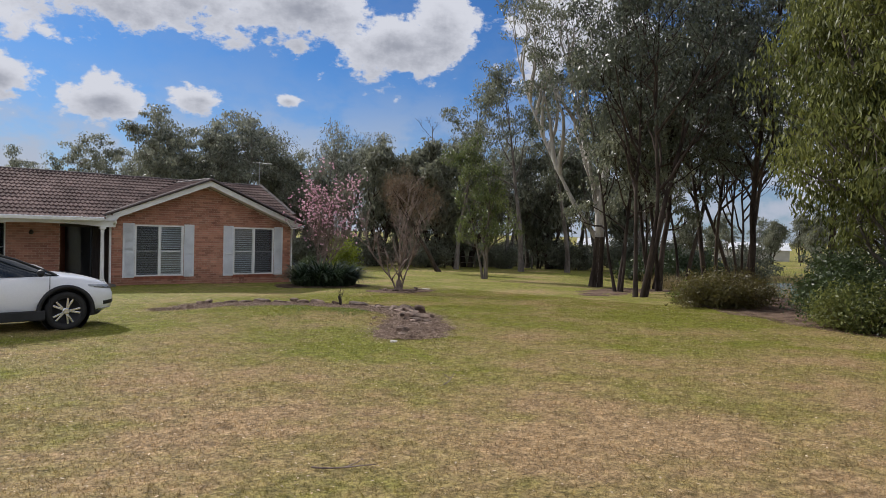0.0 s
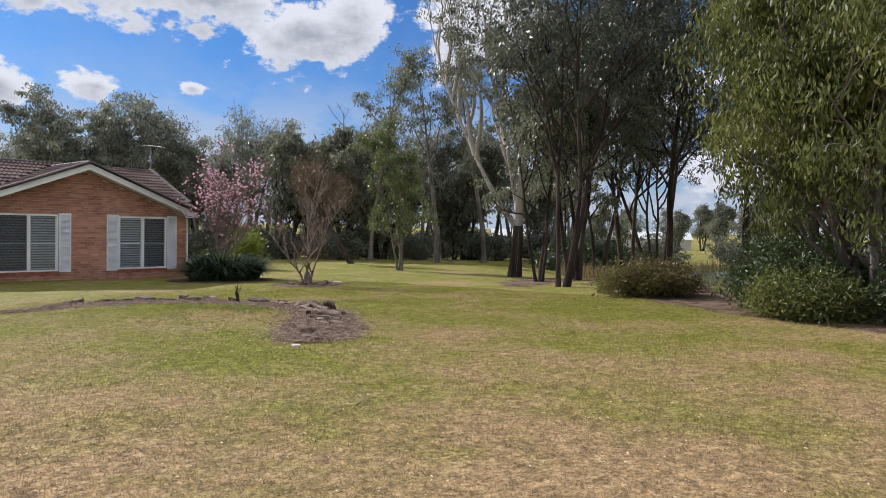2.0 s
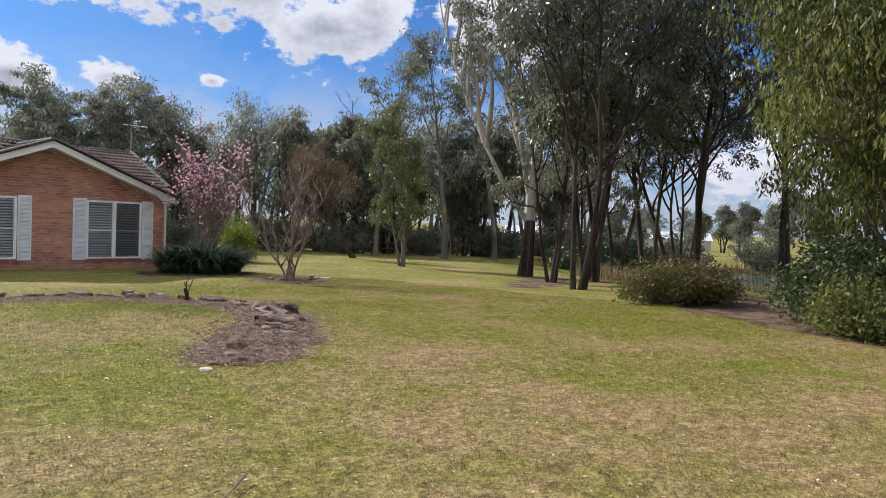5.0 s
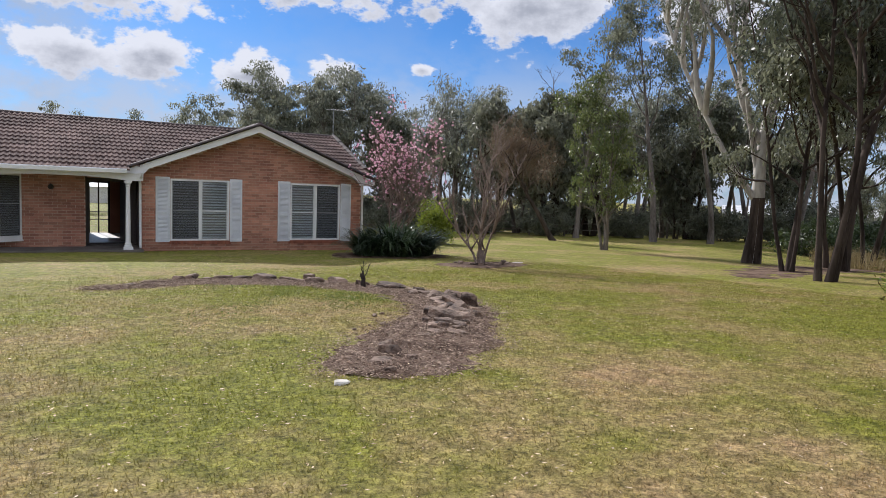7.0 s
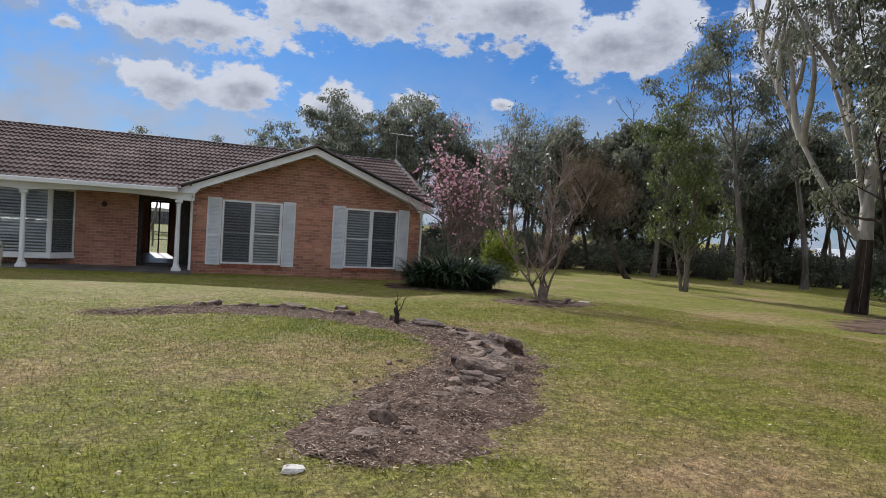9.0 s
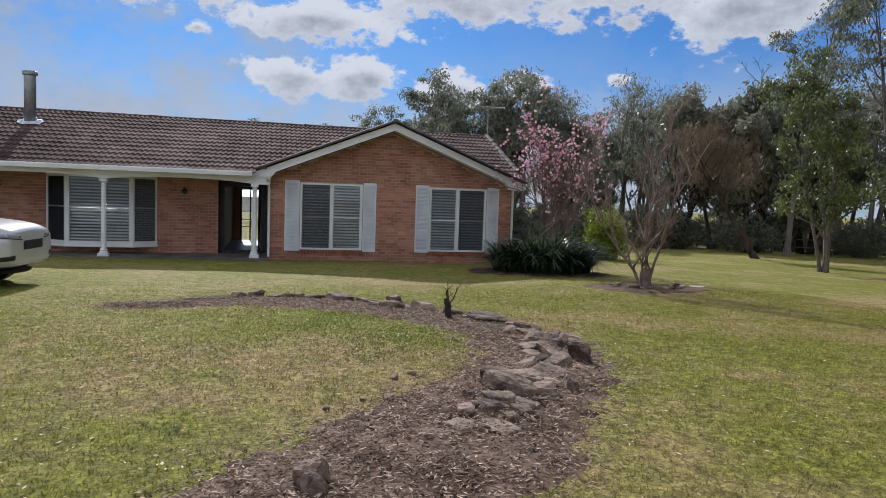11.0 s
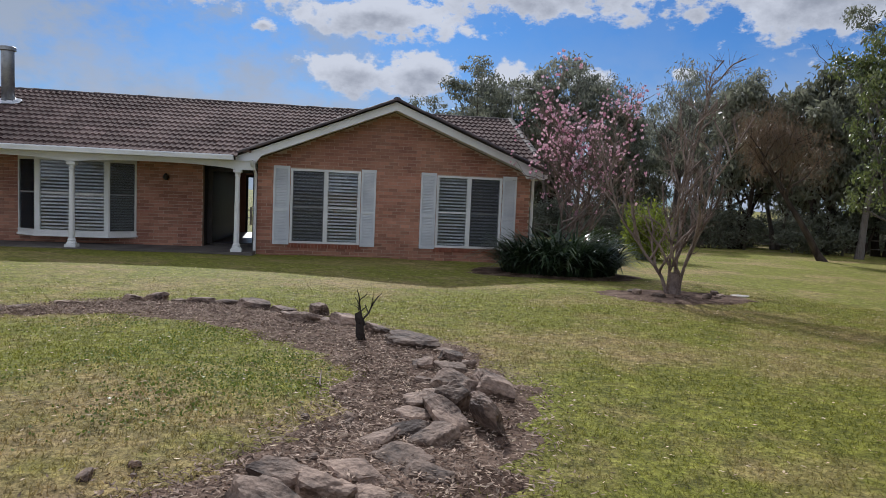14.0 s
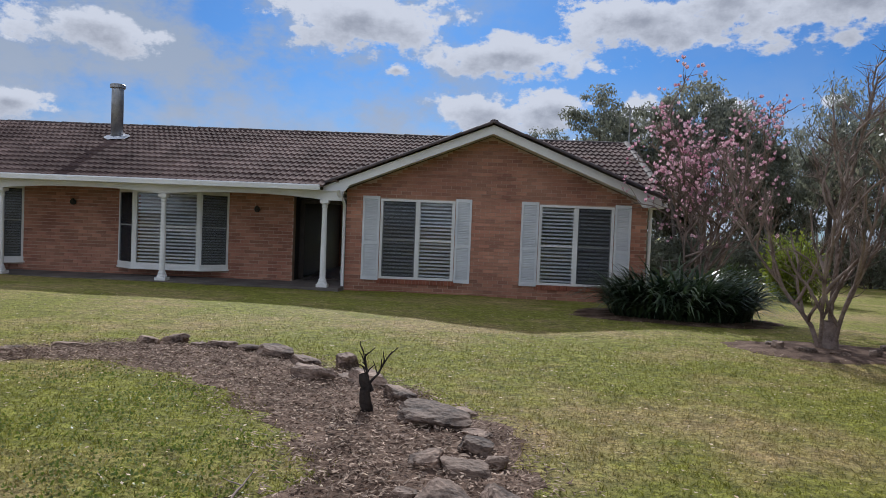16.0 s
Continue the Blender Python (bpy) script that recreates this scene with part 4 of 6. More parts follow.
# --- bay windows on the verandah
def bay(x0, x1):
    py, in0, in1 = 27.72, x0 + 0.60, x1 - 0.55
    ring = [(x0, MY), (in0, py), (in1, py), (x1, MY)]
    w = None

    def band(z0, z1, grow, inward):
        bm = bmesh.new()
        o = [(x0 - grow, MY + 0.02), (in0 - grow * 0.4, py - grow), (in1 + grow * 0.4, py - grow), (x1 + grow, MY + 0.02)]
        i = [(x0 + inward, MY + 0.02), (in0 + inward * 0.4, py + inward), (in1 - inward * 0.4, py + inward), (x1 - inward, MY + 0.02)]
        vs = [[bm.verts.new((*p, z)) for p in pts] for pts, z in ((o, z0), (o, z1), (i, z1), (i, z0))]
        for k in range(3):
            for a, b in zip(vs, vs[1:] + vs[:1]):
                bm.faces.new((a[k], a[k + 1], b[k + 1], b[k]))
        for k in (0, 3):
            bm.faces.new([v[k] for v in vs])
        bmesh.ops.recalc_face_normals(bm, faces=bm.faces)
        return bm
    w = part("window", band(BZ0, BZ0 + 0.13, 0.03, 0.08), PAINT, house, "white three-sided bay window with blinds")
    part("window_head", band(BZ1 - 0.09, BZ1, 0.01, 0.08), PAINT, w)
    part("window_sill_board", band(BZ0 - 0.03, BZ0, 0.06, 0.10), PAINT, w, "white sill board")
    for k, (a, b) in enumerate(zip(ring, ring[1:])):
        a, b = Vector((*a, 0)), Vector((*b, 0))
        d = (b - a).normalized()
        L = (b - a).length
        m = Matrix.Translation(a) @ Matrix.Rotation(math.atan2(d.y, d.x), 4, "Z")
        st = 0.10 if k == 1 else 0.05
        bm = bmesh.new()
        for u0, u1, z0, z1 in ((0, st, BZ0 + 0.13, BZ1 - 0.09), (L - st, L, BZ0 + 0.13, BZ1 - 0.09)):
            box(bm, u0, u1, 0.0, 0.07, z0, z1, 0.004, m)
        zm = (BZ0 + BZ1) / 2 + 0.08
        box(bm, st, L - st, 0.015, 0.05, zm - 0.016, zm + 0.016, 0.003, m)
        part("mullion", bm, PAINT, w)
        bm = bmesh.new()
        box(bm, st, L - st, 0.03, 0.034, BZ0 + 0.13, BZ1 - 0.09, m=m)
        g = part("pane", bm, GLASS, w, "clear window pane")
        g.visible_shadow = False
        if k == 1:
            blind(in0 + st, in1 - st, BZ0 + 0.14, BZ1 - 0.09, py + 0.075, w)
        else:
            bm = bmesh.new()
            box(bm, st, L - st, 0.012, 0.015, BZ0 + 0.13, BZ1 - 0.09, m=m)
            part("fly_screen", bm, SCREEN, w, "dark insect screen")
            bm = bmesh.new()
            n = 25
            for q in range(n):
                mm = m @ Matrix.Translation((L / 2, 0.075, BZ0 + 0.15 + (q + 0.5) * (BZ1 - BZ0 - 0.25) / n)) @ Matrix.Rotation(radians(52), 4, "X")
                box(bm, -L / 2 + st, L / 2 - st, -0.022, 0.022, -0.0015, 0.0015, m=mm)
            part("blind", bm, BLIND, w, "white slatted venetian blind")
    part("room_lining", boxes((x0 - 0.3, x1 + 0.3, MY + 1.8, MY + 1.85, FLOOR, 1.7)), PLASTER, w)


for b in BAYS:
    bay(*b)

# --- entry: dark frame, open door leaf, rear glazed door seen through the hall
entry = part("door_frame", boxes((DOOR_L + 0.002, DOOR_L + 0.13, DOOR_Y - 0.06, DOOR_Y + 0.08, FLOOR, DOOR_TOP), (7.86, 8.098, DOOR_Y - 0.06, DOOR_Y + 0.08, FLOOR, DOOR_TOP), (DOOR_L + 0.13, 7.86, DOOR_Y - 0.06, DOOR_Y + 0.08, DOOR_TOP - 0.10, DOOR_TOP), (DOOR_L + 0.13, 7.86, DOOR_Y - 0.05, DOOR_Y + 0.06, FLOOR, FLOOR + 0.03), bevel=0.005), TIMBER_AND_HALL_SHADE, house, "dark timber entry frame")
bm = boxes((0, 0.95, 0, 0.045, 0, 2.0), bevel=0.004)
for za, zb in ((0.15, 0.85), (1.0, 1.85)):
    for xa, xb in ((0.12, 0.44), (0.52, 0.84)):
        box(bm, xa, xb, -0.008, 0.002, za, zb, 0.006)
bm.transform(Matrix.Translation((7.855, DOOR_Y + 0.08, FLOOR + 0.03)) @ Matrix.Rotation(radians(96), 4, "Z"))
leaf = part("door_leaf", bm, DOOR_PAINT, entry, "dark panelled front door standing open")
part("handle", lathe([(0.012, 0), (0.012, 0.05), (0.03, 0.06), (0.03, 0.09), (0.0, 0.10)], 12, Matrix.Translation((7.80, 29.85, FLOOR + 1.03)) @ Matrix.Rotation(radians(-90), 4, "Y")), METAL, leaf, "metal door knob")
rear = part("door_frame", boxes((6.95, 7.02, BACK - 0.16, BACK - 0.06, FLOOR, 1.5), (7.65, 7.72, BACK - 0.16, BACK - 0.06, FLOOR, 1.5), (7.02, 7.65, BACK - 0.16, BACK - 0.06, 1.43, 1.5), (7.30, 7.35, BACK - 0.14, BACK - 0.08, FLOOR, 1.43), bevel=0.004), TIMBER_AND_HALL_SHADE, house, "dark framed rear glazed doors")
for a, b in ((7.02, 7.30), (7.35, 7.65)):
    g = part("pane", boxes((a, b, BACK - 0.115, BACK - 0.11, FLOOR, 1.43)), GLASS, rear, "clear door glass")
    g.visible_shadow = False


def wall_lamp(x):
    bm = lathe([(0.0, 0.02), (0.05, 0.03), (0.085, 0.10), (0.05, 0.16), (0.0, 0.20)], 6)
    box(bm, -0.03, 0.03, 0.0, 0.13, 0.04, 0.15, 0.006)
    bm.transform(Matrix.Translation((x, MY - 0.10, 1.14)))
    lamp = tagged(part("wall_lamp", bm, LAMP_IRON, None), "small dark iron coach lamp fixed to the brick wall", "wall lamp", group="verandah lamps")
    return lamp


for x in (5.71, 0.975):
    wall_lamp(x)

# --- flue and aerial
flue = tagged(empty("chimney_flue", 1.34, 29.5, EAVE_Z + MP * (29.5 - EAVE_Y)), "grey steel flue with cap standing on the tiled roof", "chimney")
part("pipe", lathe([(0.155, -0.12), (0.155, 1.36), (0.15, 1.38)], 24), METAL, flue, smooth=True)
part("cap", lathe([(0.16, 1.36), (0.20, 1.38), (0.20, 1.46), (0.18, 1.48), (0.0, 1.49)], 24), METAL, flue, "grey flue cap")
bm = bmesh.new()
vs = []
for r, h in ((0.16, 0.06), (0.21, 0.03), (0.28, 0.02)):
    vs.append([bm.verts.new((r * math.cos(a) * (1.2 if r > 0.25 else 1), r * math.sin(a), h + MP * r * math.sin(a) + 0.03 + random.uniform(0, 0.03))) for a in np.linspace(0, 2 * math.pi, 24, endpoint=False)])
for a, b in zip(vs, vs[1:]):
    for k in range(24):
        bm.faces.new((a[k], b[k], b[(k + 1) % 24], a[(k + 1) % 24]))
part("flashing", bm, FLASHING, flue, "bright crinkled lead flashing")
aer = tagged(empty("television_aerial", 15.75, 31.4, 3.4), "thin metal television aerial on the roof ridge", "aerial")
V, F = tubes([(np.array([(0, 0, -0.2), (0, 0, 1.35)]), np.full(2, 0.022))], 8)
mesh_np("mast", V, F, METAL, aer)
V, F = tubes([(np.array([(-0.25, 0, 1.30), (0.75, 0.25, 1.33)]), np.full(2, 0.02))] + [(np.array([(-0.2 + 0.13 * k, -0.02 - 0.16, 1.30), (-0.2 + 0.13 * k, 0.3 - 0.02 * k, 1.33)]), np.full(2, 0.012)) for k in range(7)], 6)
mesh_np("boom", V, F, METAL, aer)


# ---------- trees ----------
def build_tree(name, seed, H, r0, stems=1, lean=(0, 0), fork=0.45, limbs=9, twigs=7, sub=4, spread=0.33, per=26, cloud=0.28, leaf=(0.13, 0.035), bark=None, leaves=None, lean_curve=0.0, droop=0.7, sides=8, limb_tilt=0.65, lower_bark=None, lower_h=0.0, bare=0.0, wob=0.05, label="", category="tree", splay=0.14, limb_r=0.55, limb_len=None, clump=False, twig_r=0.014, boughs=()):
    """A tree at the origin: tapered trunk or trunks, limbs, twigs, and a crown of single leaves."""
    rng = np.random.default_rng(seed)
    top = tagged(empty(name), label, category)
    wood, tips, fine_wood = [], [], []
    limb_len = limb_len or H * spread
    for s in range(stems + len(boughs)):
        ang = 2 * np.pi * s / max(stems, 1) + rng.uniform(0, 1)
        sl = np.array((lean[0], lean[1], 1.0)) + (0 if stems == 1 else splay) * np.array((np.cos(ang), np.sin(ang), 0))
        h = H * (1 if s == 0 else rng.uniform(0.72, 0.98))
        start = np.array((0, 0, -0.15)) + (0 if stems == 1 else r0 * 1.3) * np.array((np.cos(ang), np.sin(ang), 0))
        pts, rad = limb(rng, start, sl, h, r0 * (1 if s == 0 else rng.uniform(0.7, 1)), r0 * 0.12, 12, wob, 0.05 + lean_curve)
        rad[0] *= 1.35
        if s >= stems:
            # a great bough out of the main trunk: height up it, slope, length, radius
            up, bx, by, h, rb = boughs[s - stems]
            i = int(np.searchsorted(wood[0][0][:, 2], up)) - 1
            root = wood[0][0][i] + (wood[0][0][i + 1] - wood[0][0][i]) * (up - wood[0][0][i, 2]) / (wood[0][0][i + 1, 2] - wood[0][0][i, 2])
            pts, rad = limb(rng, root, (bx, by, 1.0), h, rb, rb * 0.12, 12, wob, 0.12)
        wood.append((pts, rad))
        for k in range(limbs):
            f = fork + (1 - fork) * (k + rng.uniform(0, 0.9)) / limbs
            i = f * 12
            p = pts[int(i)] + (pts[min(int(i) + 1, 12)] - pts[int(i)]) * (i % 1)
            rr = r0 * (1 - f) * limb_r + 0.012
            L = limb_len * (1.15 - 0.6 * (f - fork) / (1 - fork)) * rng.uniform(0.7, 1.25)
            d = around(rng, (0, 0, 1), limb_tilt * rng.uniform(0.7, 1.3))
            lp, lr = limb(rng, p, d, L, rr, 0.012, 7, 0.16, 0.25)
            wood.append((lp, lr))
            for t in range(twigs):
                g = rng.uniform(0.3, 1.0)
                q = lp[min(int(g * 7), 6)] + (lp[min(int(g * 7) + 1, 7)] - lp[min(int(g * 7), 6)]) * rng.uniform()
                tp, tr = limb(rng, q, around(rng, d + (0, 0, 0.2), rng.uniform(0.4, 1.0)), L * rng.uniform(0.25, 0.5), twig_r + 0.01 * rr, twig_r * 0.3, 4, 0.2, 0.1)
                fine_wood.append((tp, tr))
                if clump:
                    tips.append(tp[-1])
                for u in range(0 if clump else sub):
                    tips.append(tp[1 + int(rng.integers(0, 4))] + rng.normal(0, 0.12, 3))
            tips.extend(lp[-1:] if clump else lp[4:])
    tips = np.array(tips)
    if bare:
        tips = tips[rng.uniform(size=len(tips)) > bare]
    if lower_bark is not None:
        main, rad = wood[0]
        cut = int(np.searchsorted(main[:, 2], lower_h))
        V, F = tubes([(main[:cut + 1], rad[:cut + 1] * 1.03)], sides + 4)
        mesh_np("trunk_base", V, F, lower_bark, top, True)
    V, F = tubes(wood, sides)
    mesh_np("trunk", V, F, bark, top, True)
    V, F = tubes(fine_wood, 4)
    tagged(mesh_np("branchwork", V, F, bark, top, True), kind="stuff")
    if leaves is not None and len(tips):
        V, F = leaf_cards(rng, tips, per, cloud, leaf[0], leaf[1], droop, clump)
        V[:, 2] = np.maximum(V[:, 2], 0.12)
        mesh_np("crown", V, F, leaves, top)
    return top


def put(ob, x, y, s=1.0, rz=0.0, dz=0.0):
    ob.matrix_basis = pose(x, y, gz(x, y) + dz, 0, 0, rz) @ Matrix.Diagonal((s, s, s, 1))
    return ob


def again(ob, x, y, s=1.0, rz=0.0, label=""):
    c = copy_thing(ob, pose(x, y, gz(x, y), 0, 0, rz))
    c.scale = (s, s, s)
    return tagged(c, label)


# gums of the grove, nearest first
leaner = put(build_tree("gum_tree", 11, 13.5, 0.115, stems=3, lean=(0.12, 0.05), fork=0.29, limbs=13, twigs=7, sub=4, spread=0.27, per=62, clump=True, cloud=(0.30, 0.30, 0.22), leaf=(0.17, 0.06), bark=BARK_DARK, leaves=GUM_DARK, label="tall dark-barked gum with leaning trunks above bare soil"), 21.9, 14.3, rz=-20)
slim = put(build_tree("gum_tree", 12, 9.5, 0.085, stems=3, lean=(-0.03, 0.0), fork=0.30, limbs=9, twigs=7, sub=4, spread=0.24, per=50, clump=True, cloud=(0.26, 0.26, 0.2), leaf=(0.17, 0.058), bark=BARK_DARK, leaves=GUM_GREY, label="slim multi-stemmed gum with grey-green leaves"), 24.1, 16.7)
white = put(build_tree("gum_tree", 14, 15.0, 0.26, stems=1, limb_r=0.7, lean=(0.05, 0.0), fork=0.28, limbs=11, twigs=8, sub=4, spread=0.30, per=50, clump=True, cloud=(0.33, 0.33, 0.21), leaf=(0.17, 0.056), bark=BARK_PALE, leaves=GUM_GREY, lower_bark=BARK_DARK, lower_h=1.9, limb_tilt=0.5, boughs=((2.1, -0.55, 0.44, 11.5, 0.12), (3.0, -0.2, 0.1, 10.0, 0.11)), label="large gum with black rough base and smooth white upper trunk"), 27.5, 20.3)
dense = put(build_tree("gum_tree", 15, 14.0, 0.135, stems=2, lean=(0.02, 0.03), fork=0.31, limbs=15, twigs=7, sub=5, spread=0.29, per=66, clump=True, cloud=(0.34, 0.34, 0.24), leaf=(0.18, 0.066), bark=BARK_DARK, leaves=GUM_DARK, label="tall dense dark gum"), 27.6, 17.0)
again(dense, 33.0, 17.4, 1.02, 70, "tall dense dark gum at the end of the grove")
again(dense, 30.8, 14.6, 1.08, 200, "tall dense dark gum behind the shrub bed")
again(leaner, 36.5, 17.6, 1.0, 120, "dark-barked gum with bare lower trunks near the dam")
again(dense, 37.5, 21.5, 1.0, 310, "tall dense dark gum near the dam")
again(slim, 29.8, 18.8, 1.1, 160, "slim multi-stemmed gum in the grove")
young = put(build_tree("gum_tree", 17, 7.4, 0.085, stems=3, fork=0.16, limbs=10, twigs=6, sub=4, spread=0.24, per=46, clump=True, cloud=(0.23, 0.23, 0.18), leaf=(0.14, 0.058), bark=BARK_GREY, leaves=GUM_GREEN, limb_tilt=0.6, label="young multi-stemmed gum with fresh green leaves"), 27.0, 27.2)
tall = put(build_tree("gum_tree", 18, 14.0, 0.20, stems=1, fork=0.45, limbs=10, twigs=7, sub=4, spread=0.28, per=60, clump=True, cloud=(0.38, 0.38, 0.24), leaf=(0.24, 0.08), bark=BARK_GREY, leaves=GUM_GREY, label="tall grey-trunked gum with open crown"), 38.5, 35.0)
again(tall, 42.0, 33.5, 0.95, 80)
again(tall, 36.5, 40.0, 0.9, 190)
again(tall, 46.5, 30.5, 1.0, 240)
brown = put(build_tree("casuarina_tree", 19, 6.6, 0.17, stems=1, lean=(-0.62, 0.25), fork=0.42, limbs=12, twigs=8, sub=5, spread=0.36, per=20, leaf=(0.26, 0.014), bark=BARK_DARK, leaves=BROWN_LEAF, limb_tilt=0.8, label="leaning casuarina with brown feathery foliage"), 31.5, 36.2)
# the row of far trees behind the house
far_a = put(build_tree("far_tree", 21, 11.0, 0.24, stems=2, fork=0.45, limbs=8, twigs=5, sub=4, spread=0.40, per=64, clump=True, cloud=(0.46, 0.46, 0.27), leaf=(0.29, 0.11), bark=BARK_GREY, leaves=HAZED_GREY, sides=6, label="far grey-green gum in the tree line"), 26.0, 58.0, 0.95)
far_b = put(build_tree("far_tree", 22, 10.5, 0.22, stems=2, fork=0.40, limbs=9, twigs=6, sub=4, spread=0.38, per=66, clump=True, cloud=(0.48, 0.48, 0.30), leaf=(0.29, 0.115), bark=BARK_GREY, leaves=HAZED_GREEN, sides=6, label="far dark dense tree in the tree line"), 22.5, 60.0)
far_c = put(build_tree("far_tree", 23, 11.5, 0.22, stems=2, fork=0.40, limbs=9, twigs=7, sub=3, spread=0.30, per=8, cloud=0.30, leaf=(0.30, 0.08), bark=BARK_GREY, leaves=HAZED_GREY, sides=6, bare=0.25, label="far thin-crowned tree with bare upper branches"), 36.5, 56.0)
far_d = put(build_tree("far_tree", 24, 8.5, 0.2, stems=3, fork=0.16, limbs=11, twigs=8, sub=4, spread=0.30, per=34, clump=True, cloud=(0.42, 0.42, 0.32), leaf=(0.36, 0.12), bark=BARK_DARK, leaves=HAZED_PINE, sides=6, label="far dark casuarina filling the tree line"), 31.0, 57.0)
dead = put(build_tree("dead_tree", 25, 13.5, 0.2, stems=1, fork=0.45, limbs=9, twigs=5, sub=2, spread=0.26, bark=BARK_GREY, leaves=None, label="leafless grey dead tree rising above the tree line"), 43.0, 50.0)
rngf = np.random.default_rng(77)
# far trees: bearing from the start in degrees, distance, kind, scale
FAR = [(4, 88, "a", 0.80), (8, 90, "b", 0.78), (10, 84, "a", 0.82), (13.5, 70, "a", 0.82), (16, 76, "b", 0.8), (18, 66, "a", 0.95), (20.5, 64, "b", 1.08), (22.5, 70, "d", 1.1), (24.5, 62, "a", 0.98), (27, 66, "c", 0.98), (29, 60, "b", 0.86), (31.5, 62, "c", 1.06), (33.5, 66, "a", 0.96), (35.5, 58, "d", 1.15), (37.5, 62, "b", 0.86), (40, 58, "d", 1.2), (41.5, 64, "b", 0.92), (43, 60, "d", 1.15), (45, 66, "a", 0.95), (46.5, 58, "c", 0.9), (48, 62, "b", 0.9), (50, 60, "d", 1.2), (52, 64, "a", 1.0), (54, 60, "b", 0.95), (56, 62, "d", 1.0), (58, 66, "c", 0.9), (38, 80, "a", 0.95), (49, 80, "a", 0.95), (29, 82, "a", 0.92),
       (30, 60, "d", 0.5), (42, 58, "d", 0.5), (49, 60, "d", 0.5)]
FAR += [(17 + 2.6 * k, 76 + 6 * math.sin(5 * k), "dbdda"[k % 5], 0.95 + 0.15 * math.sin(3 * k)) for k in range(0, 17, 2)]
KINDS = {"a": far_a, "b": far_b, "c": far_c, "d": far_d}
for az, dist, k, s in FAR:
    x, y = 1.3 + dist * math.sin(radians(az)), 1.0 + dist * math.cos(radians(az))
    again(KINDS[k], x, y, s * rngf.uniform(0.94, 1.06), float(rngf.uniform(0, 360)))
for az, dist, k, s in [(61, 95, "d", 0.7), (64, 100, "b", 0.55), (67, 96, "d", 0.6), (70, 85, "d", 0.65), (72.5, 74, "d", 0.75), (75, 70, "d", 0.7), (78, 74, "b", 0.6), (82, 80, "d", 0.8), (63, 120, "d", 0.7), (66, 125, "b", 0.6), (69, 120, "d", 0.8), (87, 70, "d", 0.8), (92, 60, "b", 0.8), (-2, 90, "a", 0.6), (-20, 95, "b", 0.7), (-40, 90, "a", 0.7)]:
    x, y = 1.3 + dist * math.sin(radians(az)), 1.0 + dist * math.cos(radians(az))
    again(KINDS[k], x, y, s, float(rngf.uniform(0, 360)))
# unseen woods added behind and beside the walk, for the light and the reflections
for az, dist, k, s in [(110, 45, "b", 0.8), (130, 50, "a", 0.8), (150, 55, "b", 0.8), (170, 60, "a", 0.9), (190, 60, "b", 0.8), (210, 60, "a", 0.9), (235, 60, "b", 0.8), (260, 60, "a", 0.8), (285, 60, "b", 0.8)]:
    again(KINDS[k], 1.3 + dist * math.sin(radians(az)), 1.0 + dist * math.cos(radians(az)), s, az)

# big olive-leaved trees over the shrub bed
olive = put(build_tree("wattle_tree", 31, 9.5, 0.13, stems=5, splay=0.2, lean=(0.0, 0.04), fork=0.12, limbs=16, twigs=9, sub=4, spread=0.30, per=84, clump=True, cloud=(0.27, 0.27, 0.30), leaf=(0.15, 0.046), bark=BARK_GREY, leaves=OLIVE, droop=1.2, limb_tilt=0.85, label="large drooping olive-leaved tree with several pale trunks"), 18.2, 4.8)
again(dense, 31.5, 11.3, 1.0, 20, "tall dense dark gum beyond the shrub bed")
again(olive, 20.5, 2.2, 1.05, 130, "large drooping olive-leaved tree beside the bed")
again(olive, 25.0, 7.0, 1.1, 220, "large drooping olive-leaved tree behind the shrubs")
again(olive, 21.5, -2.5, 1.0, 300, "large drooping olive-leaved tree further along the bed")


# ---------- shrubs ----------
def bush(name, seed, rx, ry, h, count, leaf, leaves, bark, label, sprigs=60, droop=0.0, category="shrub"):
    """A rounded shrub: thin stems from the base and leaves in uneven clumps."""
    rng = np.random.default_rng(seed)
    top = tagged(empty(name), label, category)
    stems, tips = [], []
    for _ in range(sprigs):
        a, q = rng.uniform(0, 2 * np.pi), rng.uniform(0.2, 1) ** 0.6
        goal = np.array((rx * q * np.cos(a), ry * q * np.sin(a), h * (1.05 - 0.75 * q ** 2) * rng.uniform(0.55, 1.05)))
        base = goal * (0.18, 0.18, 0) + (0, 0, -0.05)
        d = goal - base
        pts, rad = limb(rng, base, d, np.linalg.norm(d), 0.02, 0.004, 6, 0.12, 0.1)
        stems.append((pts, rad))
        tips.extend(pts[2:] + rng.normal(0, 0.06, (5, 3)))
        tips.append(pts[-1])
        tips.append(pts[-1])
    V, F = tubes(stems, 5)
    tagged(mesh_np("branchwork", V, F, bark, top, True), kind="stuff")
    V, F = leaf_cards(rng, tips, max(1, count // len(tips)), (0.14 * rx ** 0.4, 0.14 * ry ** 0.4, 0.13), leaf[0], leaf[1], droop)
    V[:, 2] = np.maximum(V[:, 2], 0.02)
    mesh_np("foliage", V, F, leaves, top)
    return top


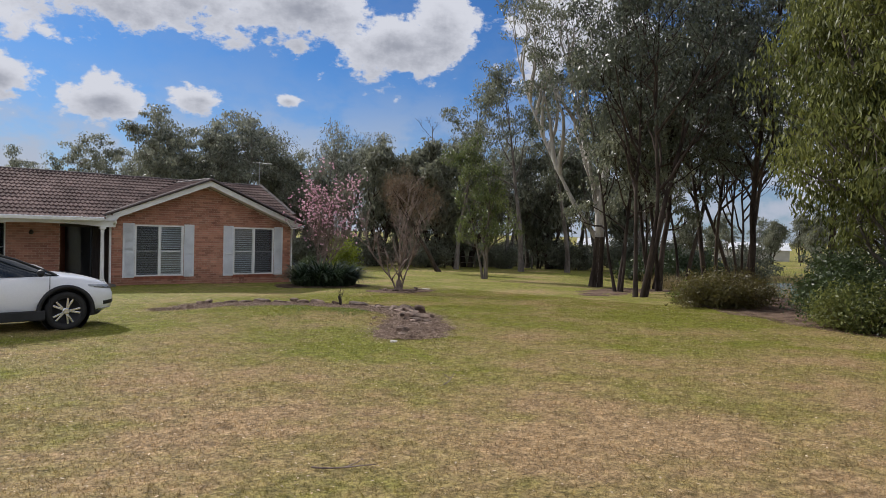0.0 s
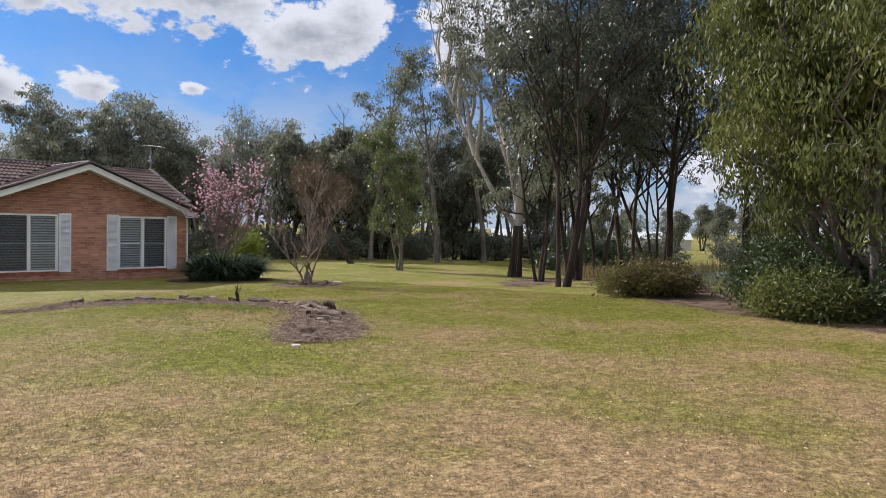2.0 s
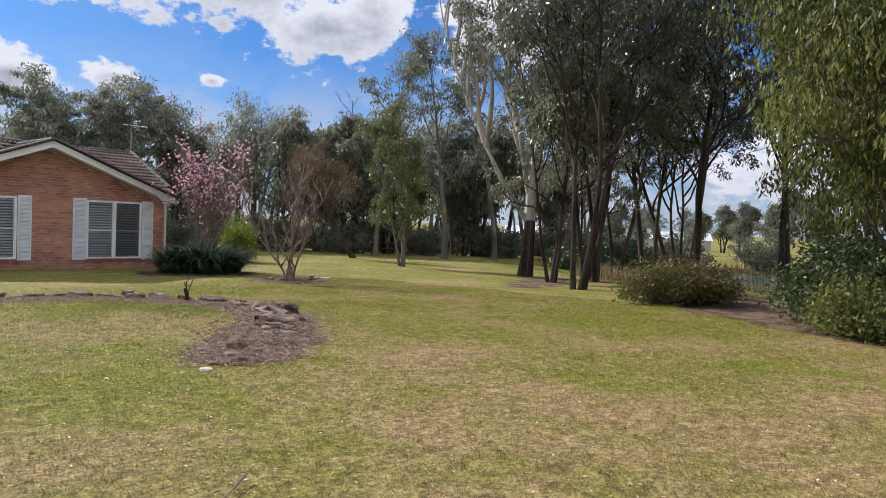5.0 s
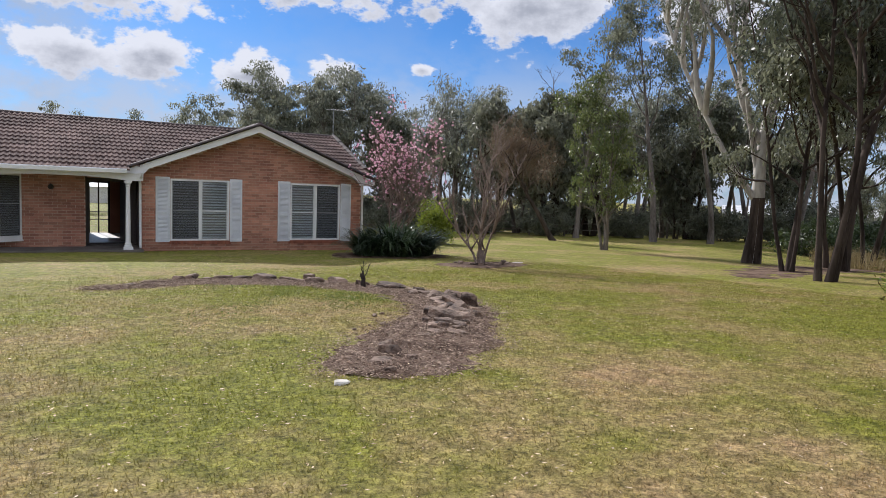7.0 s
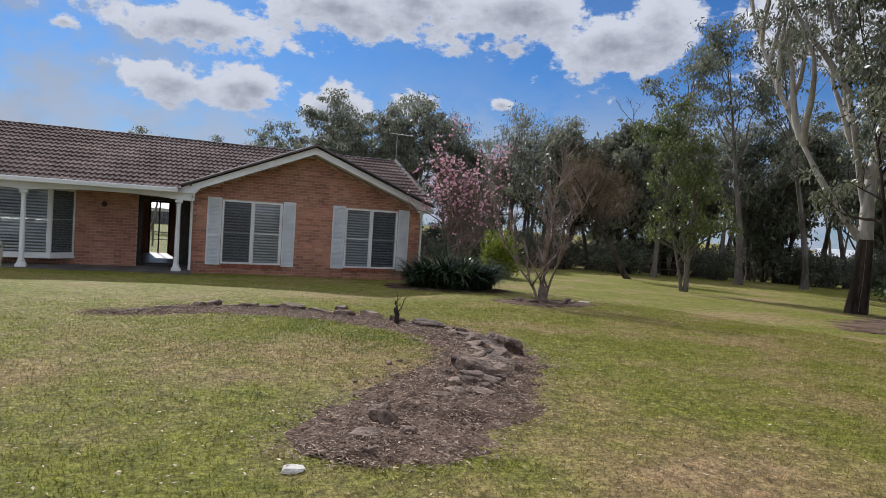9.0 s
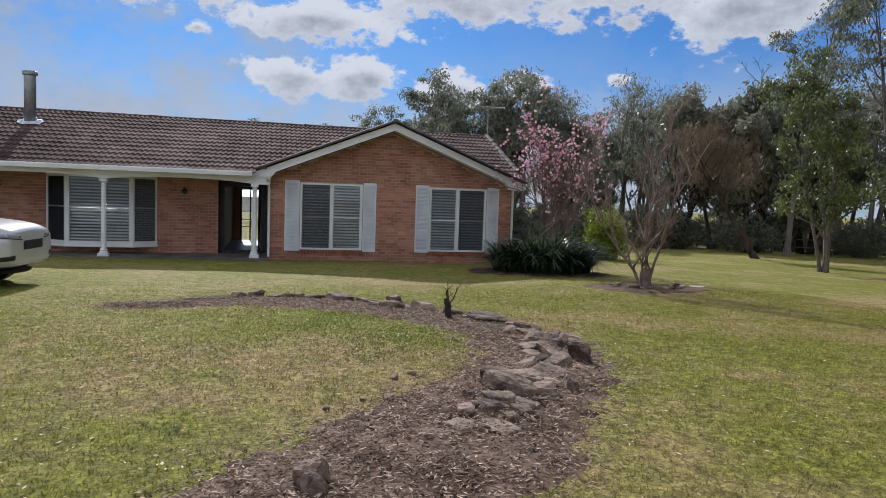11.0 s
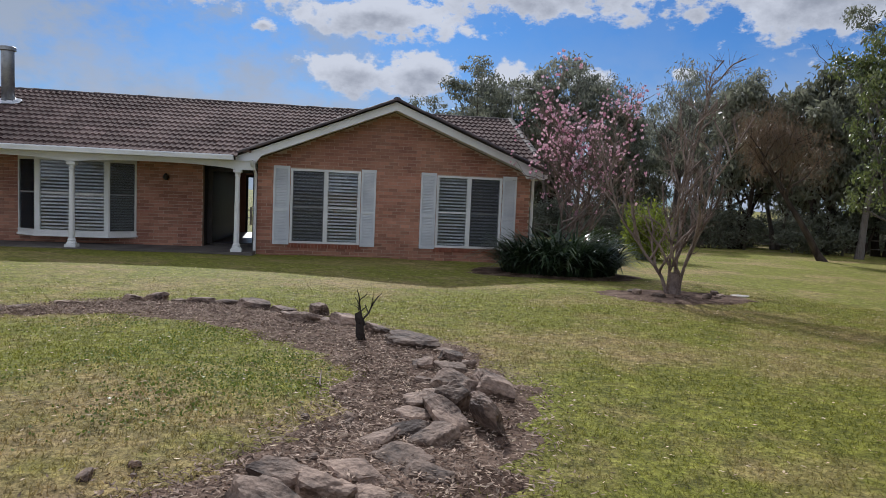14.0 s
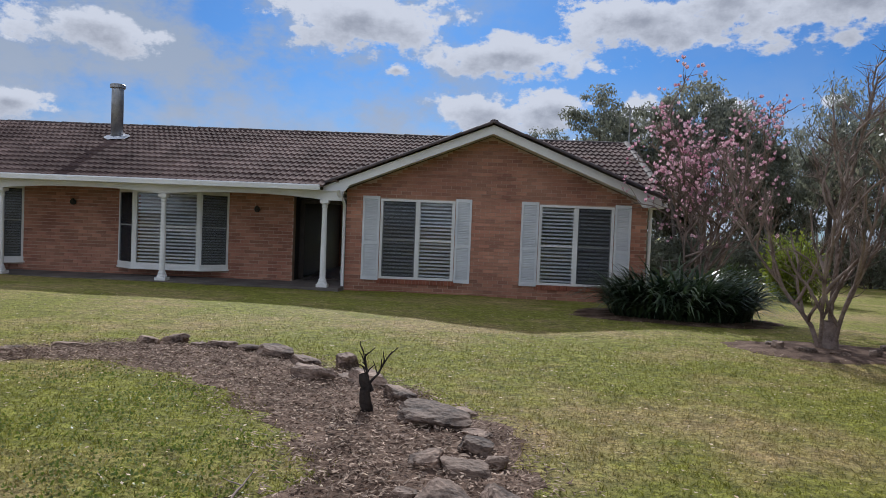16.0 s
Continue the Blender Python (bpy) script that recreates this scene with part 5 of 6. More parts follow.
put(bush("shrub", 41, 1.7, 1.3, 0.85, 22000, (0.09, 0.035), RUST, BARK_TWIG, "rounded rusty green shrub beside the lawn", 90), 20.2, 10.4)
put(bush("shrub", 42, 0.6, 0.5, 0.42, 1600, (0.24, 0.035), CLOVER, BARK_TWIG, "low strap-leaved plant at the bed edge", 30), 20.6, 11.6)
put(bush("shrub", 43, 1.7, 1.4, 1.75, 30000, (0.10, 0.04), SHRUB, BARK_TWIG, "tall loose green shrub over the mulch", 110), 18.4, 6.2)
put(bush("shrub", 44, 1.2, 1.0, 0.95, 14000, (0.09, 0.035), OLIVE, BARK_TWIG, "low yellowish green shrub beside the lawn", 70), 16.6, 5.6)
put(bush("shrub", 45, 1.6, 1.5, 1.5, 20000, (0.10, 0.04), SHRUB, BARK_TWIG, "green shrub under the big trees", 80), 16.9, 3.2)
put(bush("shrub", 46, 1.6, 1.5, 2.2, 20000, (0.10, 0.04), SHRUB, BARK_TWIG, "green shrub further along the bed", 80), 16.8, 0.2)
put(bush("shrub", 47, 0.8, 0.75, 2.25, 5500, (0.13, 0.07), YELLOW, BARK_GREY, "bright lime-green shrub on the lawn beyond the house", 60), 21.0, 32.0)
put(bush("shrub", 48, 0.7, 0.6, 1.0, 3000, (0.12, 0.05), SHRUB, BARK_GREY, "dark green shrub beside the lime-green one", 30), 19.8, 33.2)
for k, (x, y, h) in enumerate(((43, 27, 2.5), (40, 9, 2.4), (44, 6.5, 3.2), (50, 27.5, 2.6), (56, 26, 3.0), (60, 10, 4.5), (62, 16, 4.5), (62, 22, 4.0), (52, 5.5, 3.4))):
    put(bush("shrub", 50 + k, 2.6, 2.4, h, 5000, (0.24, 0.09), (SHRUB, HAZED_PINE, OLIVE)[k % 3], BARK_GREY, "scrubby bush on the dam bank", 40), x, y)


def strap_clump(seed, n, rx, ry):
    """Arching strap leaves from one crown: each leaf a folded ribbon of five joints."""
    rng = np.random.default_rng(seed)
    V, F = [], []
    base = 0
    for _ in range(n):
        a, q = rng.uniform(0, 2 * np.pi), np.sqrt(rng.uniform())
        p = np.array((rx * q * np.cos(a), ry * q * np.sin(a), 0.0))
        d = rng.uniform(0, 2 * np.pi) if rng.uniform() < 0.45 else a + rng.normal(0, 0.6)
        L, w = rng.uniform(0.65, 1.6) * (1.15 - 0.25 * q), rng.uniform(0.018, 0.03)
        out, side = np.array((np.cos(d), np.sin(d), 0)), np.array((-np.sin(d), np.cos(d), 0))
        el, pts = rng.uniform(0.95, 1.52), [p]
        for k in range(5):
            pts.append(pts[-1] + (out * np.cos(el) + np.array((0, 0, 1)) * np.sin(el)) * L / 5)
            el -= rng.uniform(0.2, 0.5)
        pts = np.array(pts)
        ws = w * np.array((0.8, 1, 1, 0.9, 0.6, 0.1))
        V.append(np.stack([pts - side * ws[:, None], pts + side * ws[:, None]], 1).reshape(-1, 3))
        i = np.arange(5)
        F.append(base + np.stack([2 * i, 2 * i + 1, 2 * i + 3, 2 * i + 2], -1))
        base += 12
    V = np.concatenate(V)
    V[:, 2] = np.maximum(V[:, 2], 0.01)
    return V, np.concatenate(F)


V, F = strap_clump(61, 2000, 1.3, 0.8)
clump = tagged(mesh_np("agapanthus_clump", V, F, STRAP, None, True), "large dark clump of arching strap-leaved agapanthus at the house corner", "plant")
put(clump, 15.15, 24.2)

# magnolia with pink flowers, no leaves
mag = build_tree("magnolia_tree", 63, 5.0, 0.032, twig_r=0.008, stems=10, splay=0.28, fork=0.26, limbs=10, twigs=7, sub=2, spread=0.27, bark=BARK_TWIG, leaves=None, limb_tilt=0.75, wob=0.08, label="leafless magnolia covered in pink flowers beside the house", category="tree")
put(mag, 16.05, 26.0, 1.02)
rng = np.random.default_rng(64)
tips = []
for o in mag.children:
    if o.name.startswith("branchwork"):
        co = np.empty(len(o.data.vertices) * 3, np.float32)
        o.data.vertices.foreach_get("co", co)
        tips = co.reshape(-1, 5, 4, 3)[:, -1].mean(1)
lush = np.clip((tips[:, 2] - 1.2) / 2.0, 0, 1) * 0.55 + 0.4 * (np.sin(2.1 * tips[:, 0] + 1.2 * tips[:, 2]) * np.sin(1.7 * tips[:, 1] + 2) > 0.0)
keep = tips[rng.uniform(size=len(tips)) < 0.08 + 0.8 * lush]
keep = np.repeat(keep, 2, axis=0) + rng.normal(0, 0.06, (2 * len(keep), 3))
# each flower: six cupped petals
V, F, base = [], [], 0
for c in keep:
    s = rng.uniform(0.6, 1.2)
    up = unit(rng.normal(0, 0.5, 3) + (0, 0, 1))
    u = unit(np.cross(up, (1, 0.2, 0.1)))
    w = np.cross(up, u)
    for k in range(6):
        a = k * np.pi / 3 + rng.uniform(-0.2, 0.2)
        o = u * np.cos(a) + w * np.sin(a)
        t = -u * np.sin(a) + w * np.cos(a)
        fl = rng.uniform(0.25, 0.9)
        V.append(np.array([c, c + s * (0.035 * up + 0.03 * o + 0.022 * t), c + s * (0.075 * up + 0.06 * fl * o), c + s * (0.035 * up + 0.03 * o - 0.022 * t)]))
        F.append(base + np.arange(4))
        base += 4
tagged(mesh_np("blossom", np.concatenate(V), np.array(F), PETAL, mag), "pink and white magnolia flowers", kind="stuff")

# bare tree in its ring of stones
bare_tree = put(build_tree("bare_tree", 66, 4.1, 0.04, twig_r=0.0048, stems=4, lean=(0, 0), splay=0.27, fork=0.17, limbs=15, twigs=15, sub=1, spread=0.26, limb_r=0.4, bark=BARK_TWIG, leaves=None, limb_tilt=0.52, wob=0.09, label="small leafless tree with many upright branches in a mulched ring"), 16.0, 20.5)

V, F = tubes([(np.array([(0, 0, -0.1), (0.01, 0, 0.12), (-0.01, 0.01, 0.28), (0, 0, 0.40)]), np.array((0.15, 0.12, 0.11, 0.085)))], 14)
mesh_np("trunk_base", V, F, BARK_TWIG, bare_tree, True)

# dark scrub under the far trees, beyond the fence
scrub = put(bush("scrub", 70, 2.8, 2.0, 3.1, 6000, (0.22, 0.08), HAZED_GREEN, BARK_GREY, "dark scrub under the far trees", 45), 20, 64)
for az in np.arange(16, 62, 1.5):
    dist = 64 + 7 * math.sin(3.1 * az)
    again(scrub, 1.3 + dist * math.sin(radians(az)), 1.0 + dist * math.cos(radians(az)), 0.75 + 0.35 * abs(math.sin(1.7 * az)), 37 * az)

# ---------- stones ----------
STONE_MESHES = []
for k in range(12):
    rng_ = np.random.default_rng(300 + k)
    bm = bmesh.new()
    bmesh.ops.create_icosphere(bm, subdivisions=4, radius=1)
    # a split slab: top and bottom beds, four rough sides and a few broken corners
    turn = rng_.uniform(0, 1.57)
    planes = [(0, 0, 1), (0, 0, -1)] + [(math.cos(turn + q * 1.57), math.sin(turn + q * 1.57), rng_.uniform(-0.3, 0.3)) for q in range(4)] + [tuple(rng_.normal(0, 1, 3)) for _ in range(5)]
    planes = np.array(planes) + rng_.normal(0, 0.13, (11, 3))
    planes /= np.linalg.norm(planes, axis=1)[:, None]
    reach = np.r_[rng_.uniform(0.40, 0.48, 2), rng_.uniform(0.40, 0.52, 4), rng_.uniform(0.46, 0.58, 5)]
    for v in bm.verts:
        d = np.array(v.co)
        dots = planes @ d
        ok = dots > 0.05
        r = min(0.66, float(np.min(reach[ok] / dots[ok])) if ok.any() else 0.66)
        q = Vector(d * r)
        o = Vector((k * 7.1, k * 3.3, 0))
        bed_ = abs(noise.noise(Vector((q.x * 1.5, q.y * 1.5, q.z * 13)) + o)) * (1 - abs(d[2]))
        v.co = q * (1 + 0.13 * noise.noise(q * 3.5 + o) + 0.07 * noise.noise(q * 9 + o) + 0.04 * noise.noise(q * 22 + o) - 0.12 * bed_)
    me = bpy.data.meshes.new("stone")
    bm.to_mesh(me)
    bm.free()
    me.materials.append(STONE)
    STONE_MESHES.append(me)


def stone(x, y, sx, sy, sz, rz, tx=0, ty=0, dz=0.0, k=0, label="weathered brown field stone edging the garden bed", group="garden stones", mat=None):
    o = new("stone", STONE_MESHES[k % 12])
    o.matrix_basis = pose(x, y, gz(x, y) + sz * 0.25 + dz, tx, ty, rz) @ Matrix.Diagonal((sx * 0.74, sy * 0.72, sz * 0.85, 1))
    return tagged(o, label, "stone", group)


rs = random.Random(9)
line = resample(ARC, 200)
seg = np.r_[0, np.cumsum(np.linalg.norm(np.diff(line, axis=0), axis=1))]


def on_arc(s):
    i = min(int(np.searchsorted(seg, s)), 198)
    t = line[i + 1] - line[i]
    return line[i], math.degrees(math.atan2(t[1], t[0])), unit(np.array((-t[1], t[0])))


total = seg[-1]
# the far run, low and broken, seen end on
for x, y, L, W, T, rz in ((6.75, 17.1, 0.34, 0.2, 0.06, 35), (7.2, 17.55, 0.4, 0.22, 0.06, 30), (7.73, 17.94, 0.26, 0.2, 0.12, -20), (7.95, 18.07, 0.28, 0.22, 0.16, 10), (8.25, 18.02, 0.22, 0.16, 0.07, 0),
                          (8.5, 17.92, 0.36, 0.24, 0.12, -8), (8.85, 17.78, 0.34, 0.2, 0.10, -15)):
    stone(x, y, L * 1.15, W, T, rz, rs.uniform(-8, 8), rs.uniform(-8, 8), k=int(x * 10))
stone(9.17, 17.5, 0.52, 0.28, 0.15, -28, 6, 4, k=1, label="long dark split stone in the bed edge")
stone(9.52, 17.2, 0.42, 0.26, 0.11, -32, -5, 6, k=2)
stone(9.63, 16.83, 0.30, 0.22, 0.09, -29, 0, 5, k=3)
stone(9.78, 16.42, 0.40, 0.26, 0.17, 5, -8, 10, k=4, label="dark blocky field stone with a sloping top")
stone(9.92, 17.12, 0.28, 0.22, 0.20, -40, 10, -12, k=5, label="pale lichen-covered stone behind the bed edge")
stone(10.02, 16.57, 0.30, 0.24, 0.06, -50, 0, 3, k=6)
stone(10.2, 16.42, 0.40, 0.28, 0.18, -32, 6, 12, k=7, label="dark blocky field stone beside the stump")
stone(10.5, 15.97, 0.34, 0.26, 0.14, -30, -6, 14, k=8, label="brown wedge of stone behind the stump")
stone(10.62, 15.67, 0.24, 0.16, 0.06, -20, 0, 4, k=9)
stone(10.95, 15.72, 0.30, 0.18, 0.05, -25, 5, 0, k=10)
stone(10.76, 15.37, 0.66, 0.44, 0.16, -12, 4, 5, k=11, label="broad pale flat stone in the bed edge")
stone(11.06, 15.17, 0.24, 0.2, 0.05, -10, 0, 6, k=0, label="thin pale flake of stone")
stone(11.03, 14.82, 0.26, 0.22, 0.13, -40, -6, 4, k=1)
stone(10.76, 14.53, 0.28, 0.2, 0.10, 15, 8, -14, k=2, label="rust-brown wedge of stone")
stone(10.98, 14.47, 0.34, 0.24, 0.10, -20, 10, 8, k=3)
stone(11.14, 14.62, 0.16, 0.13, 0.10, 30, 0, 0, k=4)
stone(10.70, 14.07, 0.16, 0.14, 0.07, 10, 0, 0, k=5, label="small pale broken stone")
stone(10.88, 13.89, 0.46, 0.32, 0.18, -50, 14, 12, k=6, label="large tilted rust-brown slab of stone")
stone(11.14, 13.82, 0.48, 0.28, 0.22, -68, -6, 10, k=7, label="large rounded grey boulder in the bed edge")
stone(10.72, 13.77, 0.18, 0.12, 0.07, 0, 0, 0, k=8)
stone(10.62, 13.45, 0.34, 0.24, 0.15, -18, 16, -10, k=9, label="dark tilted stone stacked in the bed edge")
stone(10.80, 13.42, 0.30, 0.28, 0.26, -5, 18, 8, k=10, label="upright rounded grey stone")
stone(10.93, 13.08, 0.42, 0.13, 0.30, -72, 24, 0, k=11, label="thin slab of stone standing on edge")
stone(10.72, 13.12, 0.52, 0.22, 0.17, -62, 12, 16, k=0, label="long dark slanting stone")
stone(10.52, 13.22, 0.27, 0.2, 0.09, -12, 8, 4, k=1)
stone(10.47, 12.92, 0.32, 0.22, 0.10, 8, 12, -6, k=2)
stone(10.60, 12.83, 0.36, 0.22, 0.13, 20, 16, -8, k=3, label="dark tilted stone stacked in the bed edge")
stone(10.30, 12.78, 0.30, 0.18, 0.08, 28, 4, -16, k=4, label="thin wedge of stone")
stone(10.40, 12.52, 0.38, 0.34, 0.06, -30, 10, 4, k=5, label="flat pale slab of stone lying in the bed edge")
stone(10.50, 12.36, 0.34, 0.2, 0.06, -36, 12, 8, k=6)
stone(10.16, 12.34, 0.36, 0.26, 0.08, -34, 14, 8, k=7, label="flat rust-brown slab tilted in the bed edge")
stone(9.86, 12.24, 0.36, 0.22, 0.15, -20, 14, 6, k=8, label="long dark blocky stone")
stone(10.02, 12.14, 0.28, 0.2, 0.14, -28, 10, 8, k=9)
stone(10.12, 12.11, 0.18, 0.17, 0.11, 10, 0, 10, k=10)
stone(10.23, 12.08, 0.21, 0.18, 0.08, 0, 8, 10, k=11, label="pale broken block of stone")
stone(10.35, 11.97, 0.13, 0.11, 0.14, 20, 10, 10, k=0, label="small upright chunk of stone")
stone(9.84, 11.92, 0.50, 0.24, 0.18, -44, 10, 10, k=1, label="long heavy grey-brown boulder")
stone(10.08, 11.86, 0.30, 0.22, 0.14, 8, 6, -6, k=2, label="rounded brown boulder in the bed edge")
stone(9.70, 11.68, 0.30, 0.24, 0.11, -28, 10, 6, k=3)
stone(9.84, 11.60, 0.24, 0.2, 0.07, -12, 6, 8, k=4, label="pale broken block of stone")
stone(9.97, 11.66, 0.15, 0.13, 0.07, 40, 0, 0, k=5)
stone(9.50, 11.80, 0.12, 0.10, 0.09, 10, 0, 10, k=6, label="small dark stone on the mulch")
stone(9.55, 11.56, 0.28, 0.2, 0.08, -12, 10, 4, k=7)
stone(9.38, 11.42, 0.17, 0.14, 0.11, 10, 6, -10, k=8, label="yellow-brown angular stone on the mulch")
stone(9.54, 11.44, 0.15, 0.13, 0.11, -20, 0, 14, k=9)
stone(9.77, 11.42, 0.24, 0.16, 0.09, -40, 8, 12, k=10)
stone(9.63, 11.30, 0.13, 0.11, 0.08, 0, 0, 0, k=11)
stone(9.53, 11.14, 0.36, 0.22, 0.05, -50, 4, 4, k=0, label="flat pale slab of stone sunk in the mulch")
stone(9.30, 11.18, 0.30, 0.2, 0.05, -14, 6, 2, k=1, label="flat pale slab of stone sunk in the mulch")
stone(9.11, 11.08, 0.28, 0.2, 0.04, 0, 4, 4, k=2, label="flat reddish slab of stone sunk in the mulch")
for j in range(34):
    p, ang, nor = on_arc(rs.uniform(0.45, 0.96) * total)
    off = rs.uniform(-0.95, 0.35)
    q = rs.uniform(0.03, 0.085)
    stone(p[0] + nor[0] * off, p[1] + nor[1] * off, q * 1.4, q, q * 0.6, rs.uniform(0, 360), rs.uniform(-20, 20), rs.uniform(-20, 20), k=j, label="small broken stone lying on the mulch")
stone(8.38, 10.50, 0.22, 0.15, 0.15, -15, 8, -14, 0.02, 2, "angular brown stone standing on the mulch")
stone(8.39, 10.36, 0.17, 0.08, 0.13, -50, -20, 20, 0.02, 4, "angular brown stone leaning on another")
stone(8.46, 10.14, 0.16, 0.12, 0.09, -14, 5, 0, 0.0, 6, "flat brown block of stone on the mulch")
stone(8.20, 10.14, 0.34, 0.25, 0.05, 9, 6, 4, 0.0, 1, "flat slab of stone sunk in the mulch")
stone(8.09, 9.80, 0.11, 0.08, 0.08, 10, 0, 0, 0.0, 3, "small stone at the bed edge")
stone(9.26, 11.44, 0.09, 0.08, 0.09, 10, 0, 0, 0.0, 5, "small dark stone on the mulch")
pale = stone(7.62, 9.68, 0.17, 0.12, 0.04, 10, 3, 2, 0.0, 5, "flat pale cream stone lying on the lawn", "lawn stones")
pale.data = pale.data.copy()
pale.data.materials[0] = PALE_STONE
for j in range(8):
    a = 170 + j * 30 + rs.uniform(-12, 12)
    stone(16.0 + 0.8 * math.cos(radians(a)), 20.4 + 0.55 * math.sin(radians(a)), rs.uniform(0.18, 0.36), rs.uniform(0.14, 0.22), rs.uniform(0.09, 0.18), a + 90, k=j, label="brown stone ringing the bare tree", group="tree ring stones")
flat = stone(17.35, 20.6, 0.5, 0.3, 0.04, 15, 0, 0, 0.0, 7, "flat pale paving stone in the lawn", "lawn stones")
flat.data = pale.data

# stump with a few bare shoots
stump = tagged(empty("tree_stump", 10.33, 15.52, gz(10.33, 15.52)), "blackened cut stump with bare shoots in the garden bed", "stump")
stump.scale = (0.8, 0.8, 0.8)
rngs = np.random.default_rng(8)
p1, r1 = limb(rngs, (0, 0, -0.05), (0.02, 0.0, 1), 0.27, 0.062, 0.042, 5, 0.06, 0.0)
V, F = tubes([(p1, r1), (np.array([(0, 0, 0.18), (-0.04, 0, 0.28), (-0.055, 0, 0.33)]), np.array((0.05, 0.045, 0.03)))], 12)
mesh_np("trunk", V, F, CHAR, stump, True)
sh = []
for d, L in (((-0.25, 0, 1), 0.36), ((0.45, 0.1, 1), 0.34), ((-0.1, 0.2, 1), 0.2)):
    a, b = limb(rngs, (0, 0, 0.24), d, L, 0.012, 0.005, 6, 0.16, 0.2)
    sh.append((a, b))
    for q in (2, 3, 4, 5):
        sh.append(limb(rngs, a[q], around(rngs, d, 0.7), 0.12, 0.007, 0.003, 3, 0.2, 0.1))
V, F = tubes(sh, 6)
mesh_np("shoots", V, F, CHAR, stump, True)


# ---------- cars ----------
def car(name, x, y, rz, L, W, H, stations, paint, label, axle, wheel_r, spokes, belt):
    """A parked crossover. stations: x, lower half width, upper half width, underside, shoulder height, roof height."""
    top = tagged(empty(name, x, y, gz(x, y), rz), label, "car")
    bm = bmesh.new()
    rings = []
    for sx, hw, ht, zb, zs in stations:
        pr = [(0, zb), (hw * 0.8, zb), (hw * 0.97, zb + 0.08), (hw, zb + (zs - zb) * 0.45), (hw * 0.985, zb + (zs - zb) * 0.75), (ht, zs - 0.03), (ht * 0.85, zs + 0.01), (0, zs + 0.035)]
        ring = [bm.verts.new((sx, -a, b)) for a, b in pr] + [bm.verts.new((sx, a, b)) for a, b in pr[-2:0:-1]]
        rings.append(ring)
    n = len(rings[0])
    for a, b in zip(rings, rings[1:]):
        for k in range(n):
            bm.faces.new((a[k], b[k], b[(k + 1) % n], a[(k + 1) % n]))
    bm.faces.new(rings[0])
    bm.faces.new(rings[-1][::-1])
    bmesh.ops.recalc_face_normals(bm, faces=bm.faces)
    body = part("body", bm, paint, top, smooth=True)
    sub = body.modifiers.new("round", "SUBSURF")
    sub.levels = sub.render_levels = 2
    cut = bmesh.new()
    for ax in axle:
        bmesh.ops.create_cone(cut, cap_ends=True, segments=32, radius1=wheel_r + 0.07, radius2=wheel_r + 0.07, depth=W + 0.6, matrix=Matrix.Translation((ax, 0, wheel_r)) @ Matrix.Rotation(radians(90), 4, "X"))
    cutter = part("cutter", cut, paint, top)
    bo = body.modifiers.new("arches", "BOOLEAN")
    bo.operation, bo.object, bo.solver = "DIFFERENCE", cutter, "EXACT"
    dg = bpy.context.evaluated_depsgraph_get()
    done = bpy.data.meshes.new_from_object(body.evaluated_get(dg))
    body.modifiers.clear()
    body.data = done
    for f in done.polygons:
        f.use_smooth = True
    bpy.data.objects.remove(cutter)
    # glasshouse
    bm = bmesh.new()
    rings = []
    for sx, hb, hr, zb, zr in belt:
        pr = [(hb, zb), (hb * 0.6 + hr * 0.4, zb + (zr - zb) * 0.45), (hr, zr - 0.06), (hr * 0.85, zr - 0.01), (0, zr)]
        ring = [bm.verts.new((sx, -a, b)) for a, b in pr] + [bm.verts.new((sx, a, b)) for a, b in pr[-2::-1]]
        rings.append(ring)
    for a, b in zip(rings, rings[1:]):
        for k in range(len(a) - 1):
            bm.faces.new((a[k], b[k], b[k + 1], a[k + 1]))
    bmesh.ops.recalc_face_normals(bm, faces=bm.faces)
    gh = part("glass", bm, CAR_GLASS, top, "dark tinted car windows", True)
    sub = gh.modifiers.new("round", "SUBSURF")
    sub.levels = sub.render_levels = 2
    # roof skin and pillars, just proud of the glass
    mid = [s for s in belt if s[4] > H - 0.12]
    bm = bmesh.new()
    rr = []
    for sx, hb, hr, zb, zr in mid:
        rr.append([bm.verts.new((sx, k * hr * 1.0, zr + 0.012 - 0.03 * abs(k) ** 3)) for k in (-1, -0.75, -0.4, 0, 0.4, 0.75, 1)])
    for a, b in zip(rr, rr[1:]):
        for k in range(6):
            bm.faces.new((a[k], b[k], b[k + 1], a[k + 1]))
    part("roof_panel", bm, paint, top, smooth=True)
    for sgn in (-1, 1):
        f0, f1 = belt[-1], mid[-1]
        P = [np.array((f0[0] - 0.05, sgn * f0[1] * 0.99, f0[3] + 0.02)), np.array(((f0[0] + f1[0]) / 2, sgn * (f0[1] + f1[2]) / 2 * 1.02, (f0[3] + f1[4]) / 2 + 0.03)), np.array((f1[0], sgn * f1[2] * 0.98, f1[4] - 0.02))]
        V, F = tubes([(np.array(P), np.array((0.02, 0.022, 0.022)))], 8)
        mesh_np("pillar", V, F, BLACK_PLASTIC, top, True)
        P = [np.array((0.05, sgn * belt[2][1] * 0.995, belt[2][3])), np.array((0.0, sgn * belt[2][2] * 1.0, belt[2][4] - 0.05))]
        V, F = tubes([(np.array(P), np.array((0.035, 0.03)))], 8)
        mesh_np("pillar", V, F, BLACK_PLASTIC, top, True)
        # mirror
        bm = bmesh.new()
